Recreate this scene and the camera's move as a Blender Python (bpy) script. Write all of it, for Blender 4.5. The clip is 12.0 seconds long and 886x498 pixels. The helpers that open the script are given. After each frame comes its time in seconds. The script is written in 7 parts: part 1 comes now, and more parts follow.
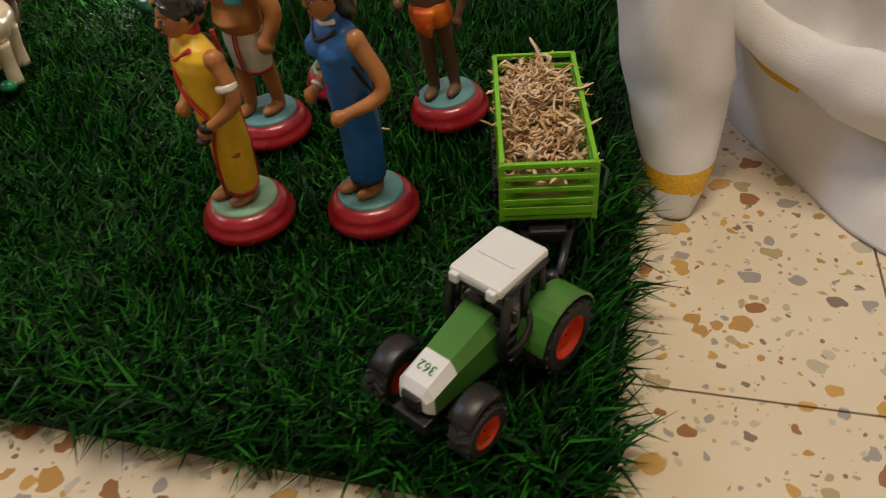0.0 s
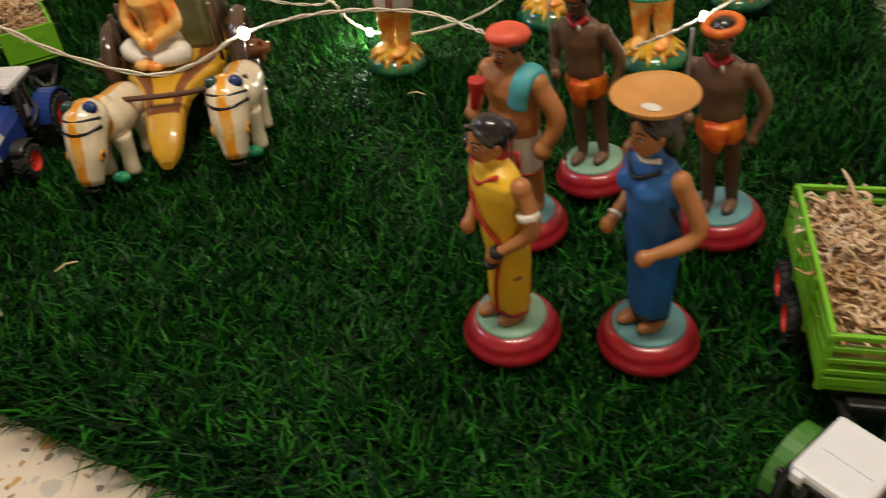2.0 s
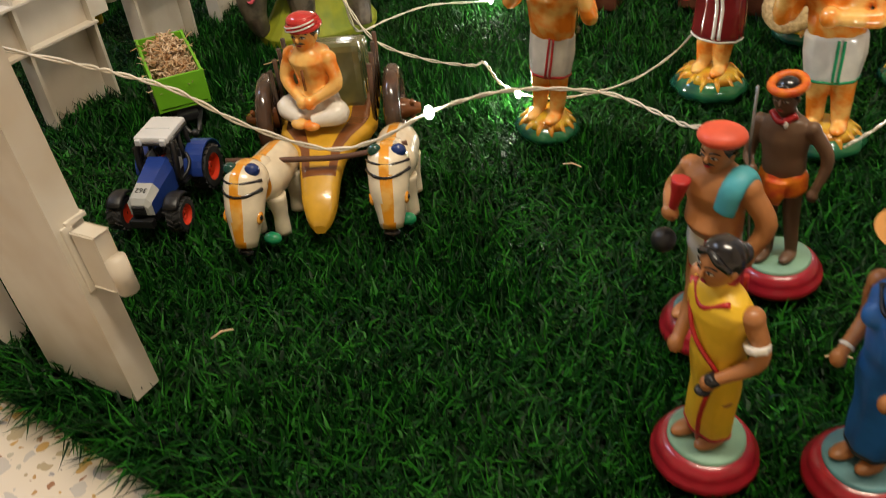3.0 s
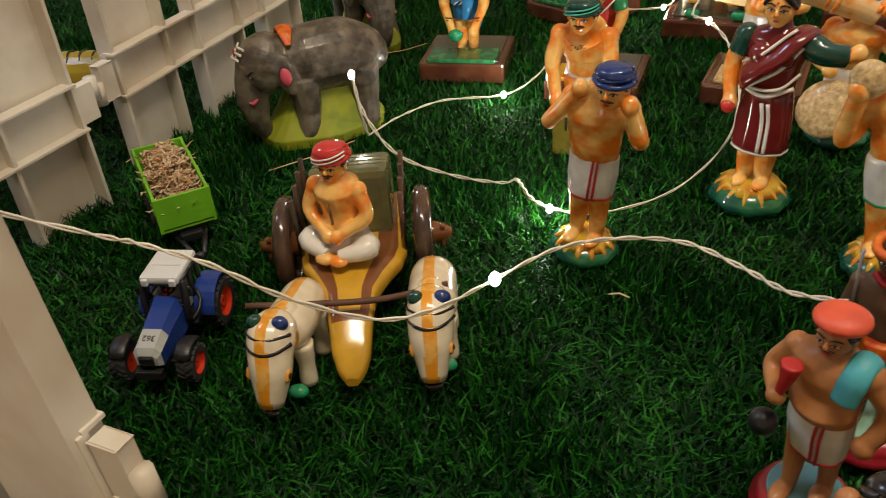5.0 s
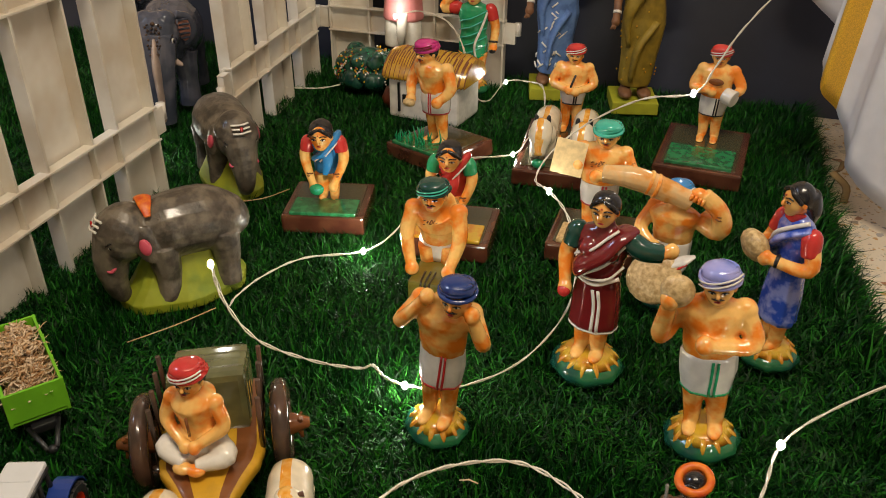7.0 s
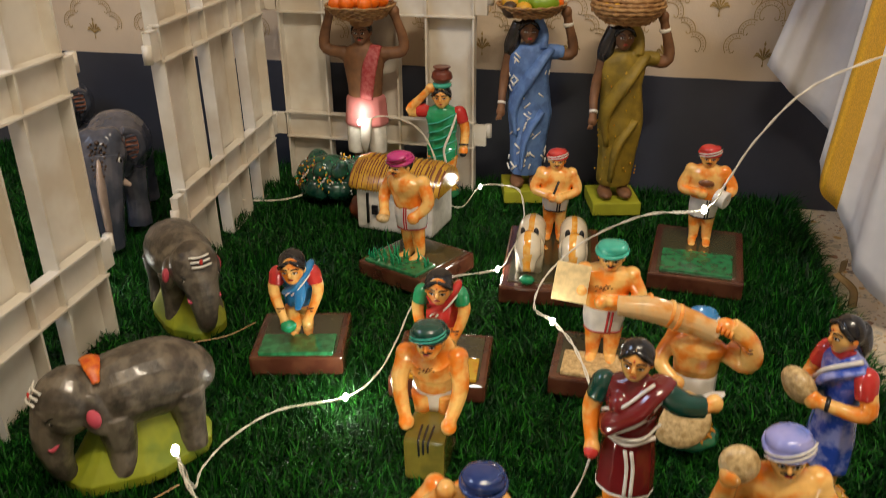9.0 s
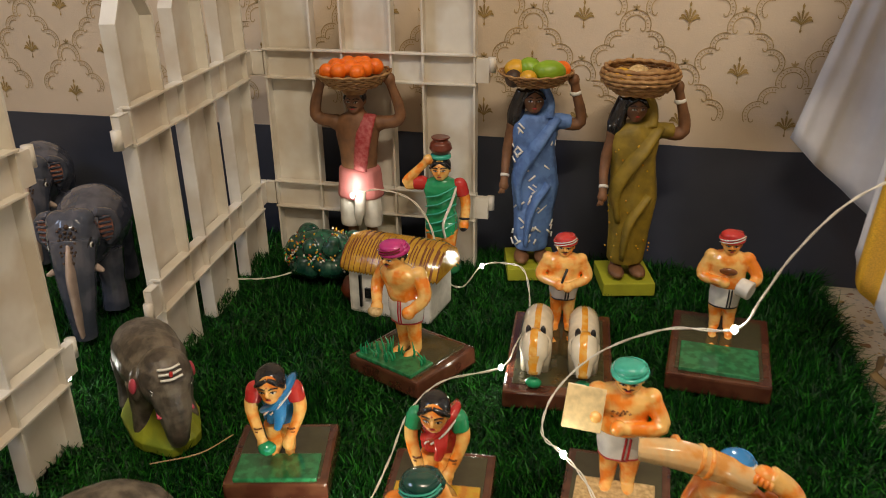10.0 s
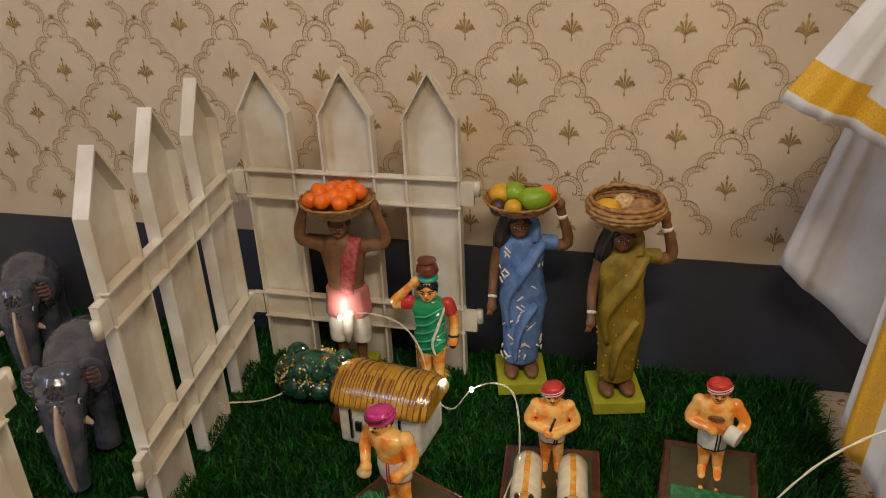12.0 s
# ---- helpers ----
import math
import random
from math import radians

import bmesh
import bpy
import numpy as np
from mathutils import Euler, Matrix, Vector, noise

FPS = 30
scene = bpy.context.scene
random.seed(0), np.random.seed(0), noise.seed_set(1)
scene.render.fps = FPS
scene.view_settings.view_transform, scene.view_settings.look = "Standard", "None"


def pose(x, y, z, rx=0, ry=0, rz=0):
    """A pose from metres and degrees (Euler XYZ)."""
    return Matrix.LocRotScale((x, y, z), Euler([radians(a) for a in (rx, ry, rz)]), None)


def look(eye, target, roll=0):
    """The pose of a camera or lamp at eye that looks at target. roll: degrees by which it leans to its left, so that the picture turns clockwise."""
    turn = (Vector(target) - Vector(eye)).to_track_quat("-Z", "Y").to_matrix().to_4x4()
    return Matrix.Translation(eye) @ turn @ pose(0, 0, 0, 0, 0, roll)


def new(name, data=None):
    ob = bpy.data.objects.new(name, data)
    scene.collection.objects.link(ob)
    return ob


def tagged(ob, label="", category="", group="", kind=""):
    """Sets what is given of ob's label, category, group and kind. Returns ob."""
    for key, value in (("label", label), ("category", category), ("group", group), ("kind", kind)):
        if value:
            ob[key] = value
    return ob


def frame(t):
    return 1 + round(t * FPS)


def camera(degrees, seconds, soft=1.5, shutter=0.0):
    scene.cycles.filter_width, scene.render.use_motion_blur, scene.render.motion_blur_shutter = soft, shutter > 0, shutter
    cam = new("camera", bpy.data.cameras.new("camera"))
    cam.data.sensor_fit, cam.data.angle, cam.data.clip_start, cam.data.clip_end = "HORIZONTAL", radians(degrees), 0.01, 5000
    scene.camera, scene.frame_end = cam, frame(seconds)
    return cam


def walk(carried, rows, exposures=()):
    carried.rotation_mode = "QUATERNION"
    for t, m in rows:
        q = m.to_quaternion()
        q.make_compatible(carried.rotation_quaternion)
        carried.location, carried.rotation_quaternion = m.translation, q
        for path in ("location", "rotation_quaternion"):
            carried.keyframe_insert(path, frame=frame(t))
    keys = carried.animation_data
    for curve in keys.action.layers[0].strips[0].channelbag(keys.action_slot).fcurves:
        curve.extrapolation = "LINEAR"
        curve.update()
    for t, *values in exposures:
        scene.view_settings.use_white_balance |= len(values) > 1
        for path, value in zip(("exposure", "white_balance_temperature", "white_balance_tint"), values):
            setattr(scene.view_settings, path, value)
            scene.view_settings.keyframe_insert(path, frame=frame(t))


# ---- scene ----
cam = camera(57.0, 12.0, soft=0.8, shutter=0.4)
PATH = [
    (0, (0.45, -0.004, 0.353), (0.033, 1.455, -0.949), -4.7),
    (0.5, (0.475, 0.044, 0.354), (0.008, 1.474, -0.963), -6.0),
    (1, (0.462, 0.071, 0.357), (-0.072, 1.483, -0.955), -6.9),
    (1.5, (0.398, 0.055, 0.382), (-0.211, 1.454, -0.91), -6.6),
    (2, (0.332, 0.039, 0.394), (-0.366, 1.426, -0.866), -6.0),
    (2.5, (0.278, 0.031, 0.406), (-0.514, 1.392, -0.827), -5.9),
    (3, (0.237, 0.055, 0.42), (-0.61, 1.407, -0.787), -5.5),
    (3.2, (0.218, 0.071, 0.426), (-0.629, 1.426, -0.777), -5.3),
    (4.8, (0.128, 0.116, 0.448), (-0.681, 1.548, -0.691), -4.9),
    (5, (0.135, 0.119, 0.454), (-0.662, 1.564, -0.676), -4.5),
    (5.5, (0.144, 0.121, 0.467), (-0.603, 1.61, -0.639), -3.2),
    (6, (0.154, 0.135, 0.532), (-0.517, 1.681, -0.544), -1.2),
    (6.5, (0.17, 0.152, 0.572), (-0.44, 1.747, -0.468), -0.8),
    (6.7, (0.165, 0.149, 0.584), (-0.415, 1.762, -0.447), -0.3),
    (8.3, (0.041, 0.234, 0.555), (-0.416, 1.956, -0.354), 0.0),
    (8.5, (0.045, 0.242, 0.56), (-0.409, 1.973, -0.333), -0.3),
    (9, (0.057, 0.271, 0.593), (-0.39, 2.025, -0.258), -0.6),
    (9.5, (0.057, 0.331, 0.644), (-0.399, 2.102, -0.165), -0.7),
    (10, (0.032, 0.408, 0.639), (-0.43, 2.185, -0.155), -0.8),
    (10.5, (0.007, 0.493, 0.675), (-0.448, 2.262, -0.141), -1.0),
    (11, (0.007, 0.563, 0.79), (-0.437, 2.315, -0.068), -1.6),
    (11.5, (0.021, 0.561, 0.832), (-0.426, 2.297, -0.057), -2.2),
    (12, (0.033, 0.54, 0.897), (-0.427, 2.272, 0.009), -2.6),
]
walk(cam, [(t, look(eye, target, roll)) for t, eye, target, roll in PATH],
     exposures=[(0, -0.18), (1.5, -0.02), (3.0, 0.22), (3.6, 0.15), (5.0, -0.08), (6.0, 0.0), (9.0, 0.04), (10.5, -0.14), (12.0, -0.2)])

# ---- world and light ----
world = bpy.data.worlds.new("world")
scene.world = world
world.use_nodes = True
bg = world.node_tree.nodes["Background"]
bg.inputs[0].default_value = (0.55, 0.62, 0.8, 1)
bg.inputs[1].default_value = 0.02


def area_lamp(name, eye, target, sx, sy, watts, colour):
    d = bpy.data.lights.new(name, "AREA")
    d.shape, d.size, d.size_y, d.energy, d.color = "RECTANGLE", sx, sy, watts, colour
    ob = new(name, d)
    ob.matrix_world = look(eye, target)
    return ob


area_lamp("ceiling_tube_lamp", (0.40, 0.12, 2.45), (0.05, 1.1, 0.0), 1.2, 0.12, 42.0, (1.0, 0.86, 0.665))
area_lamp("window_lamp", (-1.9, 0.2, 1.75), (0.4, 0.7, 0.1), 0.5, 0.8, 21.0, (0.55, 0.70, 1.0))
scene.view_settings.exposure = 0.0


# ---- materials ----
def material(name, colour, rough=0.5, metal=0.0, vary=0.15, scale=40.0, bump=0.1, bump_scale=200.0, other=None, spec=0.5, coat=0.0, patch=None, patch_scale=25.0):
    m = bpy.data.materials.new(name)
    m.use_nodes = True
    nt = m.node_tree
    b = nt.nodes["Principled BSDF"]
    b.inputs["Roughness"].default_value = rough
    b.inputs["Metallic"].default_value = metal
    b.inputs["Specular IOR Level"].default_value = spec
    b.inputs["Coat Weight"].default_value = coat
    b.inputs["Coat Roughness"].default_value = 0.08
    tc = nt.nodes.new("ShaderNodeTexCoord")
    n = nt.nodes.new("ShaderNodeTexNoise")
    n.inputs["Scale"].default_value, n.inputs["Detail"].default_value = scale, 6.0
    nt.links.new(tc.outputs["Object"], n.inputs["Vector"])
    ramp = nt.nodes.new("ShaderNodeValToRGB")
    low = other or tuple(c * (1 - vary) for c in colour)
    high = colour if other else tuple(min(1, c * (1 + vary)) for c in colour)
    ramp.color_ramp.elements[0].position, ramp.color_ramp.elements[1].position = 0.35, 0.65
    ramp.color_ramp.elements[0].color, ramp.color_ramp.elements[1].color = (*low, 1), (*high, 1)
    nt.links.new(n.outputs["Fac"], ramp.inputs["Fac"])
    out = ramp.outputs["Color"]
    if patch:
        p = nt.nodes.new("ShaderNodeTexNoise")
        p.inputs["Scale"].default_value, p.inputs["Detail"].default_value = patch_scale, 3.0
        nt.links.new(tc.outputs["Object"], p.inputs["Vector"])
        pr = nt.nodes.new("ShaderNodeValToRGB")
        pr.color_ramp.elements[0].position, pr.color_ramp.elements[1].position = 0.44, 0.6
        nt.links.new(p.outputs["Fac"], pr.inputs["Fac"])
        mix = nt.nodes.new("ShaderNodeMix")
        mix.data_type = "RGBA"
        nt.links.new(pr.outputs["Color"], mix.inputs[0])
        nt.links.new(out, mix.inputs[6])
        mix.inputs[7].default_value = (*patch, 1)
        out = mix.outputs[2]
    nt.links.new(out, b.inputs["Base Color"])
    if bump:
        f = nt.nodes.new("ShaderNodeTexNoise")
        f.inputs["Scale"].default_value, f.inputs["Detail"].default_value = bump_scale, 4.0
        nt.links.new(tc.outputs["Object"], f.inputs["Vector"])
        bp = nt.nodes.new("ShaderNodeBump")
        bp.inputs["Strength"].default_value, bp.inputs["Distance"].default_value = bump, 0.002
        nt.links.new(f.outputs["Fac"], bp.inputs["Height"])
        nt.links.new(bp.outputs["Normal"], b.inputs["Normal"])
    return m


def glaze(name, colour, patch=None, rough=0.18, patch_scale=28.0):
    return material(name, colour, rough=rough, vary=0.1, scale=60, bump=0.12, bump_scale=90, coat=0.5, patch=patch, patch_scale=patch_scale)


SKIN = glaze("glazed_orange_skin", (0.90, 0.52, 0.15), patch=(0.86, 0.24, 0.022), patch_scale=46)
TAN = material("painted_tan_skin", (0.42, 0.17, 0.055), rough=0.42, vary=0.12, scale=50, coat=0.1)
DARK = material("painted_dark_skin", (0.14, 0.075, 0.04), rough=0.45, vary=0.15, scale=50, coat=0.1)
BROWN_SKIN = material("painted_brown_skin", (0.17, 0.075, 0.03), rough=0.6, vary=0.2, scale=60)
HAIR = material("black_hair_paint", (0.012, 0.011, 0.012), rough=0.22, vary=0.3, coat=0.4)
WHITE = glaze("white_glaze", (0.74, 0.70, 0.62), rough=0.25)
RED = glaze("red_glaze", (0.55, 0.035, 0.03))
MAROON = glaze("maroon_glaze", (0.16, 0.012, 0.014))
BASE_RED = material("red_lacquer", (0.30, 0.012, 0.022), rough=0.28, vary=0.2, scale=40, coat=0.3)
TEAL = material("teal_paint", (0.10, 0.26, 0.29), rough=0.5, vary=0.15)
MINT = material("mint_paint", (0.20, 0.36, 0.25), rough=0.5, vary=0.15)
YELLOW = material("yellow_paint", (0.80, 0.50, 0.03), rough=0.4, vary=0.12)
BLUE = material("blue_paint", (0.018, 0.13, 0.42), rough=0.4, vary=0.2)
TRIM_RED = material("red_paint", (0.42, 0.02, 0.02), rough=0.4)
NAVY = glaze("navy_glaze", (0.012, 0.035, 0.16))
SKY = glaze("sky_blue_glaze", (0.03, 0.22, 0.52))
LILAC = glaze("lilac_blue_glaze", (0.16, 0.22, 0.62), patch=(0.35, 0.35, 0.7))
STRIPE_BLUE = glaze("royal_blue_glaze", (0.03, 0.08, 0.45), patch=(0.3, 0.33, 0.65), patch_scale=60)
GREEN = glaze("green_glaze", (0.02, 0.30, 0.12))
BOTTLE = glaze("bottle_green_glaze", (0.008, 0.055, 0.04))
MOUND = glaze("green_mound_glaze", (0.01, 0.075, 0.05), patch=(0.02, 0.14, 0.05))
STRAW_YELLOW = glaze("straw_yellow_glaze", (0.62, 0.38, 0.03), patch=(0.55, 0.22, 0.02), patch_scale=60)
TURQ = glaze("turquoise_glaze", (0.05, 0.42, 0.30))
PINK = glaze("pink_glaze", (0.55, 0.03, 0.20))
CORAL = material("coral_paint", (0.72, 0.10, 0.045), rough=0.5)
CLOTH_TEAL = material("teal_cloth_paint", (0.06, 0.33, 0.38), rough=0.5)
ORANGE = material("orange_paint", (0.75, 0.20, 0.01), rough=0.45, other=(0.55, 0.06, 0.01), scale=120)
CHOC = glaze("brown_plinth_glaze", (0.075, 0.022, 0.012), patch=(0.11, 0.04, 0.02))
FIELD = glaze("green_field_glaze", (0.02, 0.13, 0.045), patch=(0.03, 0.22, 0.08), patch_scale=80)
OLIVE_GLASS = glaze("olive_glaze", (0.06, 0.055, 0.025))
TROUGH = glaze("olive_trough_glaze", (0.16, 0.13, 0.02), patch=(0.10, 0.085, 0.015))
GRAIN = material("heaped_grain_paint", (0.72, 0.52, 0.25), rough=0.4, other=(0.40, 0.25, 0.09), scale=180, bump=0.6, bump_scale=220, coat=0.2)
BLACK = material("black_plastic", (0.013, 0.013, 0.014), rough=0.4, bump=0.15)
RUBBER = material("black_rubber", (0.02, 0.02, 0.02), rough=0.65, bump=0.3)
RIM = material("orange_red_plastic", (0.75, 0.045, 0.012), rough=0.35)
TRACTOR_GREEN = material("green_toy_plastic", (0.055, 0.19, 0.03), rough=0.3, vary=0.06, coat=0.3)
TRACTOR_BLUE = material("blue_toy_plastic", (0.018, 0.05, 0.27), rough=0.3, vary=0.06, coat=0.3)
TOY_WHITE = material("white_toy_plastic", (0.70, 0.72, 0.76), rough=0.4, vary=0.03)
TOY_GREY = material("grey_toy_plastic", (0.42, 0.43, 0.42), rough=0.4, vary=0.05)
LIME = material("lime_green_plastic", (0.17, 0.48, 0.02), rough=0.4, vary=0.06)
STRAW = material("dry_straw", (0.66, 0.42, 0.22), rough=0.8, other=(0.45, 0.25, 0.11), scale=60)
STRAW_PALE = material("pale_dry_straw", (0.84, 0.66, 0.47), rough=0.8, other=(0.62, 0.42, 0.24), scale=60)
FENCE = material("white_fence_plastic", (0.70, 0.65, 0.56), rough=0.42, vary=0.06, scale=14, bump=0.12, bump_scale=120, patch=(0.60, 0.52, 0.41), patch_scale=11)
DADO = material("slate_grey_gloss_paint", (0.045, 0.049, 0.066), rough=0.4, spec=0.3, vary=0.1, scale=8, bump=0.1, bump_scale=60)
PAPER = material("beige_wallpaper", (0.66, 0.53, 0.39), rough=0.6, vary=0.06, scale=6, bump=0.2, bump_scale=300)
PATTERN = material("gold_wallpaper_print", (0.34, 0.225, 0.075), rough=0.5, vary=0.3, scale=60, bump=0.2)
PATTERN_PALE = material("pale_gold_wallpaper_print", (0.42, 0.295, 0.135), rough=0.5, vary=0.25, scale=60, bump=0.2)
PLASTER = material("cream_wall_paint", (0.66, 0.58, 0.46), rough=0.7, vary=0.06, scale=4)
CEIL = material("white_ceiling_paint", (0.8, 0.78, 0.74), rough=0.8, vary=0.04, scale=4)
CLOTH = material("white_cotton_cloth", (0.72, 0.71, 0.73), rough=0.85, vary=0.05, scale=20, bump=0.35, bump_scale=900)
GOLD_BORDER = material("golden_yellow_border", (0.72, 0.40, 0.03), rough=0.45, vary=0.15, scale=500, bump=0.3, bump_scale=900)
ELE_GREY = material("matt_elephant_grey", (0.066, 0.052, 0.038), rough=0.42, vary=0.4, scale=60, bump=0.5, bump_scale=150, patch=(0.165, 0.135, 0.098), patch_scale=48, coat=0.25)
ELE_BLUE = glaze("glossy_elephant_blue_grey", (0.055, 0.062, 0.085), patch=(0.10, 0.10, 0.125), rough=0.17)
EAR_SPOT = material("rose_ear_paint", (0.55, 0.075, 0.11), rough=0.4)
EAR_PINK = material("pink_ear_paint", (0.50, 0.20, 0.13), rough=0.4)
ELE_TRUNK = glaze("pinkish_trunk_glaze", (0.46, 0.34, 0.27), rough=0.2)
MOSS = material("yellow_green_paint", (0.30, 0.33, 0.015), rough=0.55, vary=0.15, scale=20, patch=(0.20, 0.26, 0.02))
OX_STRIPE = glaze("orange_stripe_glaze", (0.74, 0.30, 0.02), patch=(0.80, 0.44, 0.10), patch_scale=90)
OX_WHITE = glaze("cream_ox_glaze", (0.78, 0.68, 0.50))
MUSTARD = material("mustard_saree_cloth", (0.235, 0.155, 0.012), rough=0.6, vary=0.25, scale=45, bump=0.4, bump_scale=150)
PRINT_BLUE = material("printed_blue_saree_cloth", (0.085, 0.16, 0.36), rough=0.6, vary=0.25, scale=35, bump=0.4, bump_scale=150, patch=(0.12, 0.22, 0.46), patch_scale=60)
LUNGI = material("pink_cloth_paint", (0.50, 0.17, 0.16), rough=0.6, vary=0.1)
PLAID = material("red_plaid_cloth", (0.30, 0.02, 0.022), rough=0.6, other=(0.42, 0.10, 0.09), scale=160)
WICKER = material("woven_cane", (0.45, 0.25, 0.09), rough=0.6, other=(0.24, 0.11, 0.035), scale=90)
LIME_SLAB = material("lime_yellow_board", (0.36, 0.36, 0.02), rough=0.6, vary=0.1)
TANGERINE = material("orange_fruit", (0.85, 0.16, 0.005), rough=0.45, vary=0.15, scale=80)
MANGO_GREEN = material("green_mango", (0.22, 0.36, 0.015), rough=0.4, vary=0.15)
FRUIT_YELLOW = material("yellow_fruit", (0.68, 0.36, 0.02), rough=0.4, vary=0.15)
FRUIT_DARK = material("dark_brown_fruit", (0.06, 0.03, 0.015), rough=0.5)
CLAY = material("brown_clay_pot", (0.15, 0.03, 0.012), rough=0.3, coat=0.3)
THATCH = glaze("thatched_roof_glaze", (0.60, 0.33, 0.03), patch=(0.42, 0.20, 0.02), patch_scale=60)
BUSH = glaze("dark_green_bush_glaze", (0.006, 0.045, 0.03), patch=(0.02, 0.09, 0.05), patch_scale=60)
PETAL = glaze("yellow_blossom_glaze", (0.62, 0.33, 0.02))
PETAL_RED = glaze("russet_blossom_glaze", (0.30, 0.06, 0.04))
CART = glaze("ochre_cart_glaze", (0.58, 0.32, 0.025), rough=0.2)
CART_BROWN = glaze("brown_cart_glaze", (0.19, 0.065, 0.02))
LOAD = glaze("olive_sack_glaze", (0.14, 0.145, 0.06), patch=(0.10, 0.10, 0.04))
WHEEL = glaze("dark_wheel_glaze", (0.055, 0.035, 0.025), patch=(0.10, 0.05, 0.03))
TWIG = material("brown_twig", (0.11, 0.05, 0.03), rough=0.7)
WIRE = material("white_wire_insulation", (0.74, 0.68, 0.56), rough=0.4, vary=0.08)
TIGER = material("yellow_tiger_glaze", (0.48, 0.33, 0.02), rough=0.3, vary=0.1)
TAPE = material("pale_green_tape", (0.42, 0.50, 0.25), rough=0.5)
JUTE = material("dry_leaf", (0.22, 0.14, 0.05), rough=0.8)
STEEL = material("dull_steel", (0.32, 0.32, 0.33), rough=0.35, metal=0.9)

led = bpy.data.materials.new("lit_led_bulb")
led.use_nodes = True
e = led.node_tree.nodes["Principled BSDF"]
e.inputs["Base Color"].default_value = (0.9, 0.9, 0.85, 1)
e.inputs["Emission Color"].default_value = (1.0, 0.97, 0.85, 1)
e.inputs["Emission Strength"].default_value = 25.0


def terrazzo():
    m = bpy.data.materials.new("terrazzo")
    m.use_nodes = True
    nt = m.node_tree
    b = nt.nodes["Principled BSDF"]
    b.inputs["Roughness"].default_value = 0.3
    tc = nt.nodes.new("ShaderNodeNewGeometry")
    warp = nt.nodes.new("ShaderNodeTexNoise")
    warp.inputs["Scale"].default_value = 70
    nt.links.new(tc.outputs["Position"], warp.inputs["Vector"])
    add = nt.nodes.new("ShaderNodeMix")
    add.data_type = "VECTOR"
    add.inputs[0].default_value = 0.012
    nt.links.new(tc.outputs["Position"], add.inputs[4])
    nt.links.new(warp.outputs["Color"], add.inputs[5])
    prev = None
    for scale, limit, keep in ((165, 0.52, 0.62), (70, 0.66, 0.62)):
        v = nt.nodes.new("ShaderNodeTexVoronoi")
        v.inputs["Scale"].default_value = scale
        nt.links.new(add.outputs[1], v.inputs["Vector"])
        sep = nt.nodes.new("ShaderNodeSeparateColor")
        nt.links.new(v.outputs["Color"], sep.inputs[0])
        size = nt.nodes.new("ShaderNodeMath")
        size.operation = "MULTIPLY"
        size.inputs[1].default_value = limit
        nt.links.new(sep.outputs[1], size.inputs[0])
        less = nt.nodes.new("ShaderNodeMath")
        less.operation = "LESS_THAN"
        nt.links.new(v.outputs["Distance"], less.inputs[0])
        nt.links.new(size.outputs[0], less.inputs[1])
        pick = nt.nodes.new("ShaderNodeMath")
        pick.operation = "LESS_THAN"
        pick.inputs[1].default_value = keep
        nt.links.new(sep.outputs[2], pick.inputs[0])
        both = nt.nodes.new("ShaderNodeMath")
        both.operation = "MULTIPLY"
        nt.links.new(less.outputs[0], both.inputs[0])
        nt.links.new(pick.outputs[0], both.inputs[1])
        cr = nt.nodes.new("ShaderNodeValToRGB")
        cr.color_ramp.interpolation = "CONSTANT"
        cols = [(0.44, 0.25, 0.08), (0.22, 0.17, 0.13), (0.50, 0.45, 0.38), (0.52, 0.31, 0.09), (0.33, 0.30, 0.28), (0.42, 0.33, 0.19), (0.30, 0.14, 0.06), (0.46, 0.41, 0.30)]
        for k, c in enumerate(cols):
            el = cr.color_ramp.elements[k] if k < 2 else cr.color_ramp.elements.new(k / len(cols))
            el.position, el.color = k / len(cols), (*c, 1)
        nt.links.new(sep.outputs[0], cr.inputs["Fac"])
        mix = nt.nodes.new("ShaderNodeMix")
        mix.data_type = "RGBA"
        nt.links.new(both.outputs[0], mix.inputs[0])
        if prev is None:
            n = nt.nodes.new("ShaderNodeTexNoise")
            n.inputs["Scale"].default_value = 12
            nt.links.new(tc.outputs["Position"], n.inputs["Vector"])
            r = nt.nodes.new("ShaderNodeValToRGB")
            r.color_ramp.elements[0].color, r.color_ramp.elements[1].color = (0.62, 0.52, 0.39, 1), (0.74, 0.65, 0.51, 1)
            nt.links.new(n.outputs["Fac"], r.inputs["Fac"])
            prev = r.outputs["Color"]
        nt.links.new(prev, mix.inputs[6])
        nt.links.new(cr.outputs["Color"], mix.inputs[7])
        prev = mix.outputs[2]
    nt.links.new(prev, b.inputs["Base Color"])
    return m


TERRAZZO = terrazzo()


def turf():
    m = bpy.data.materials.new("turf_blade")
    m.use_nodes = True
    nt = m.node_tree
    b = nt.nodes["Principled BSDF"]
    b.inputs["Roughness"].default_value = 0.5
    b.inputs["Specular IOR Level"].default_value = 0.16
    g = nt.nodes.new("ShaderNodeNewGeometry")
    r = nt.nodes.new("ShaderNodeValToRGB")
    r.color_ramp.elements[0].color, r.color_ramp.elements[1].color = (0.0008, 0.011, 0.0018, 1), (0.022, 0.165, 0.011, 1)
    mid = r.color_ramp.elements.new(0.62)
    mid.color = (0.0036, 0.044, 0.0042, 1)
    nt.links.new(g.outputs["Random Per Island"], r.inputs["Fac"])
    nt.links.new(r.outputs["Color"], b.inputs["Base Color"])
    return m


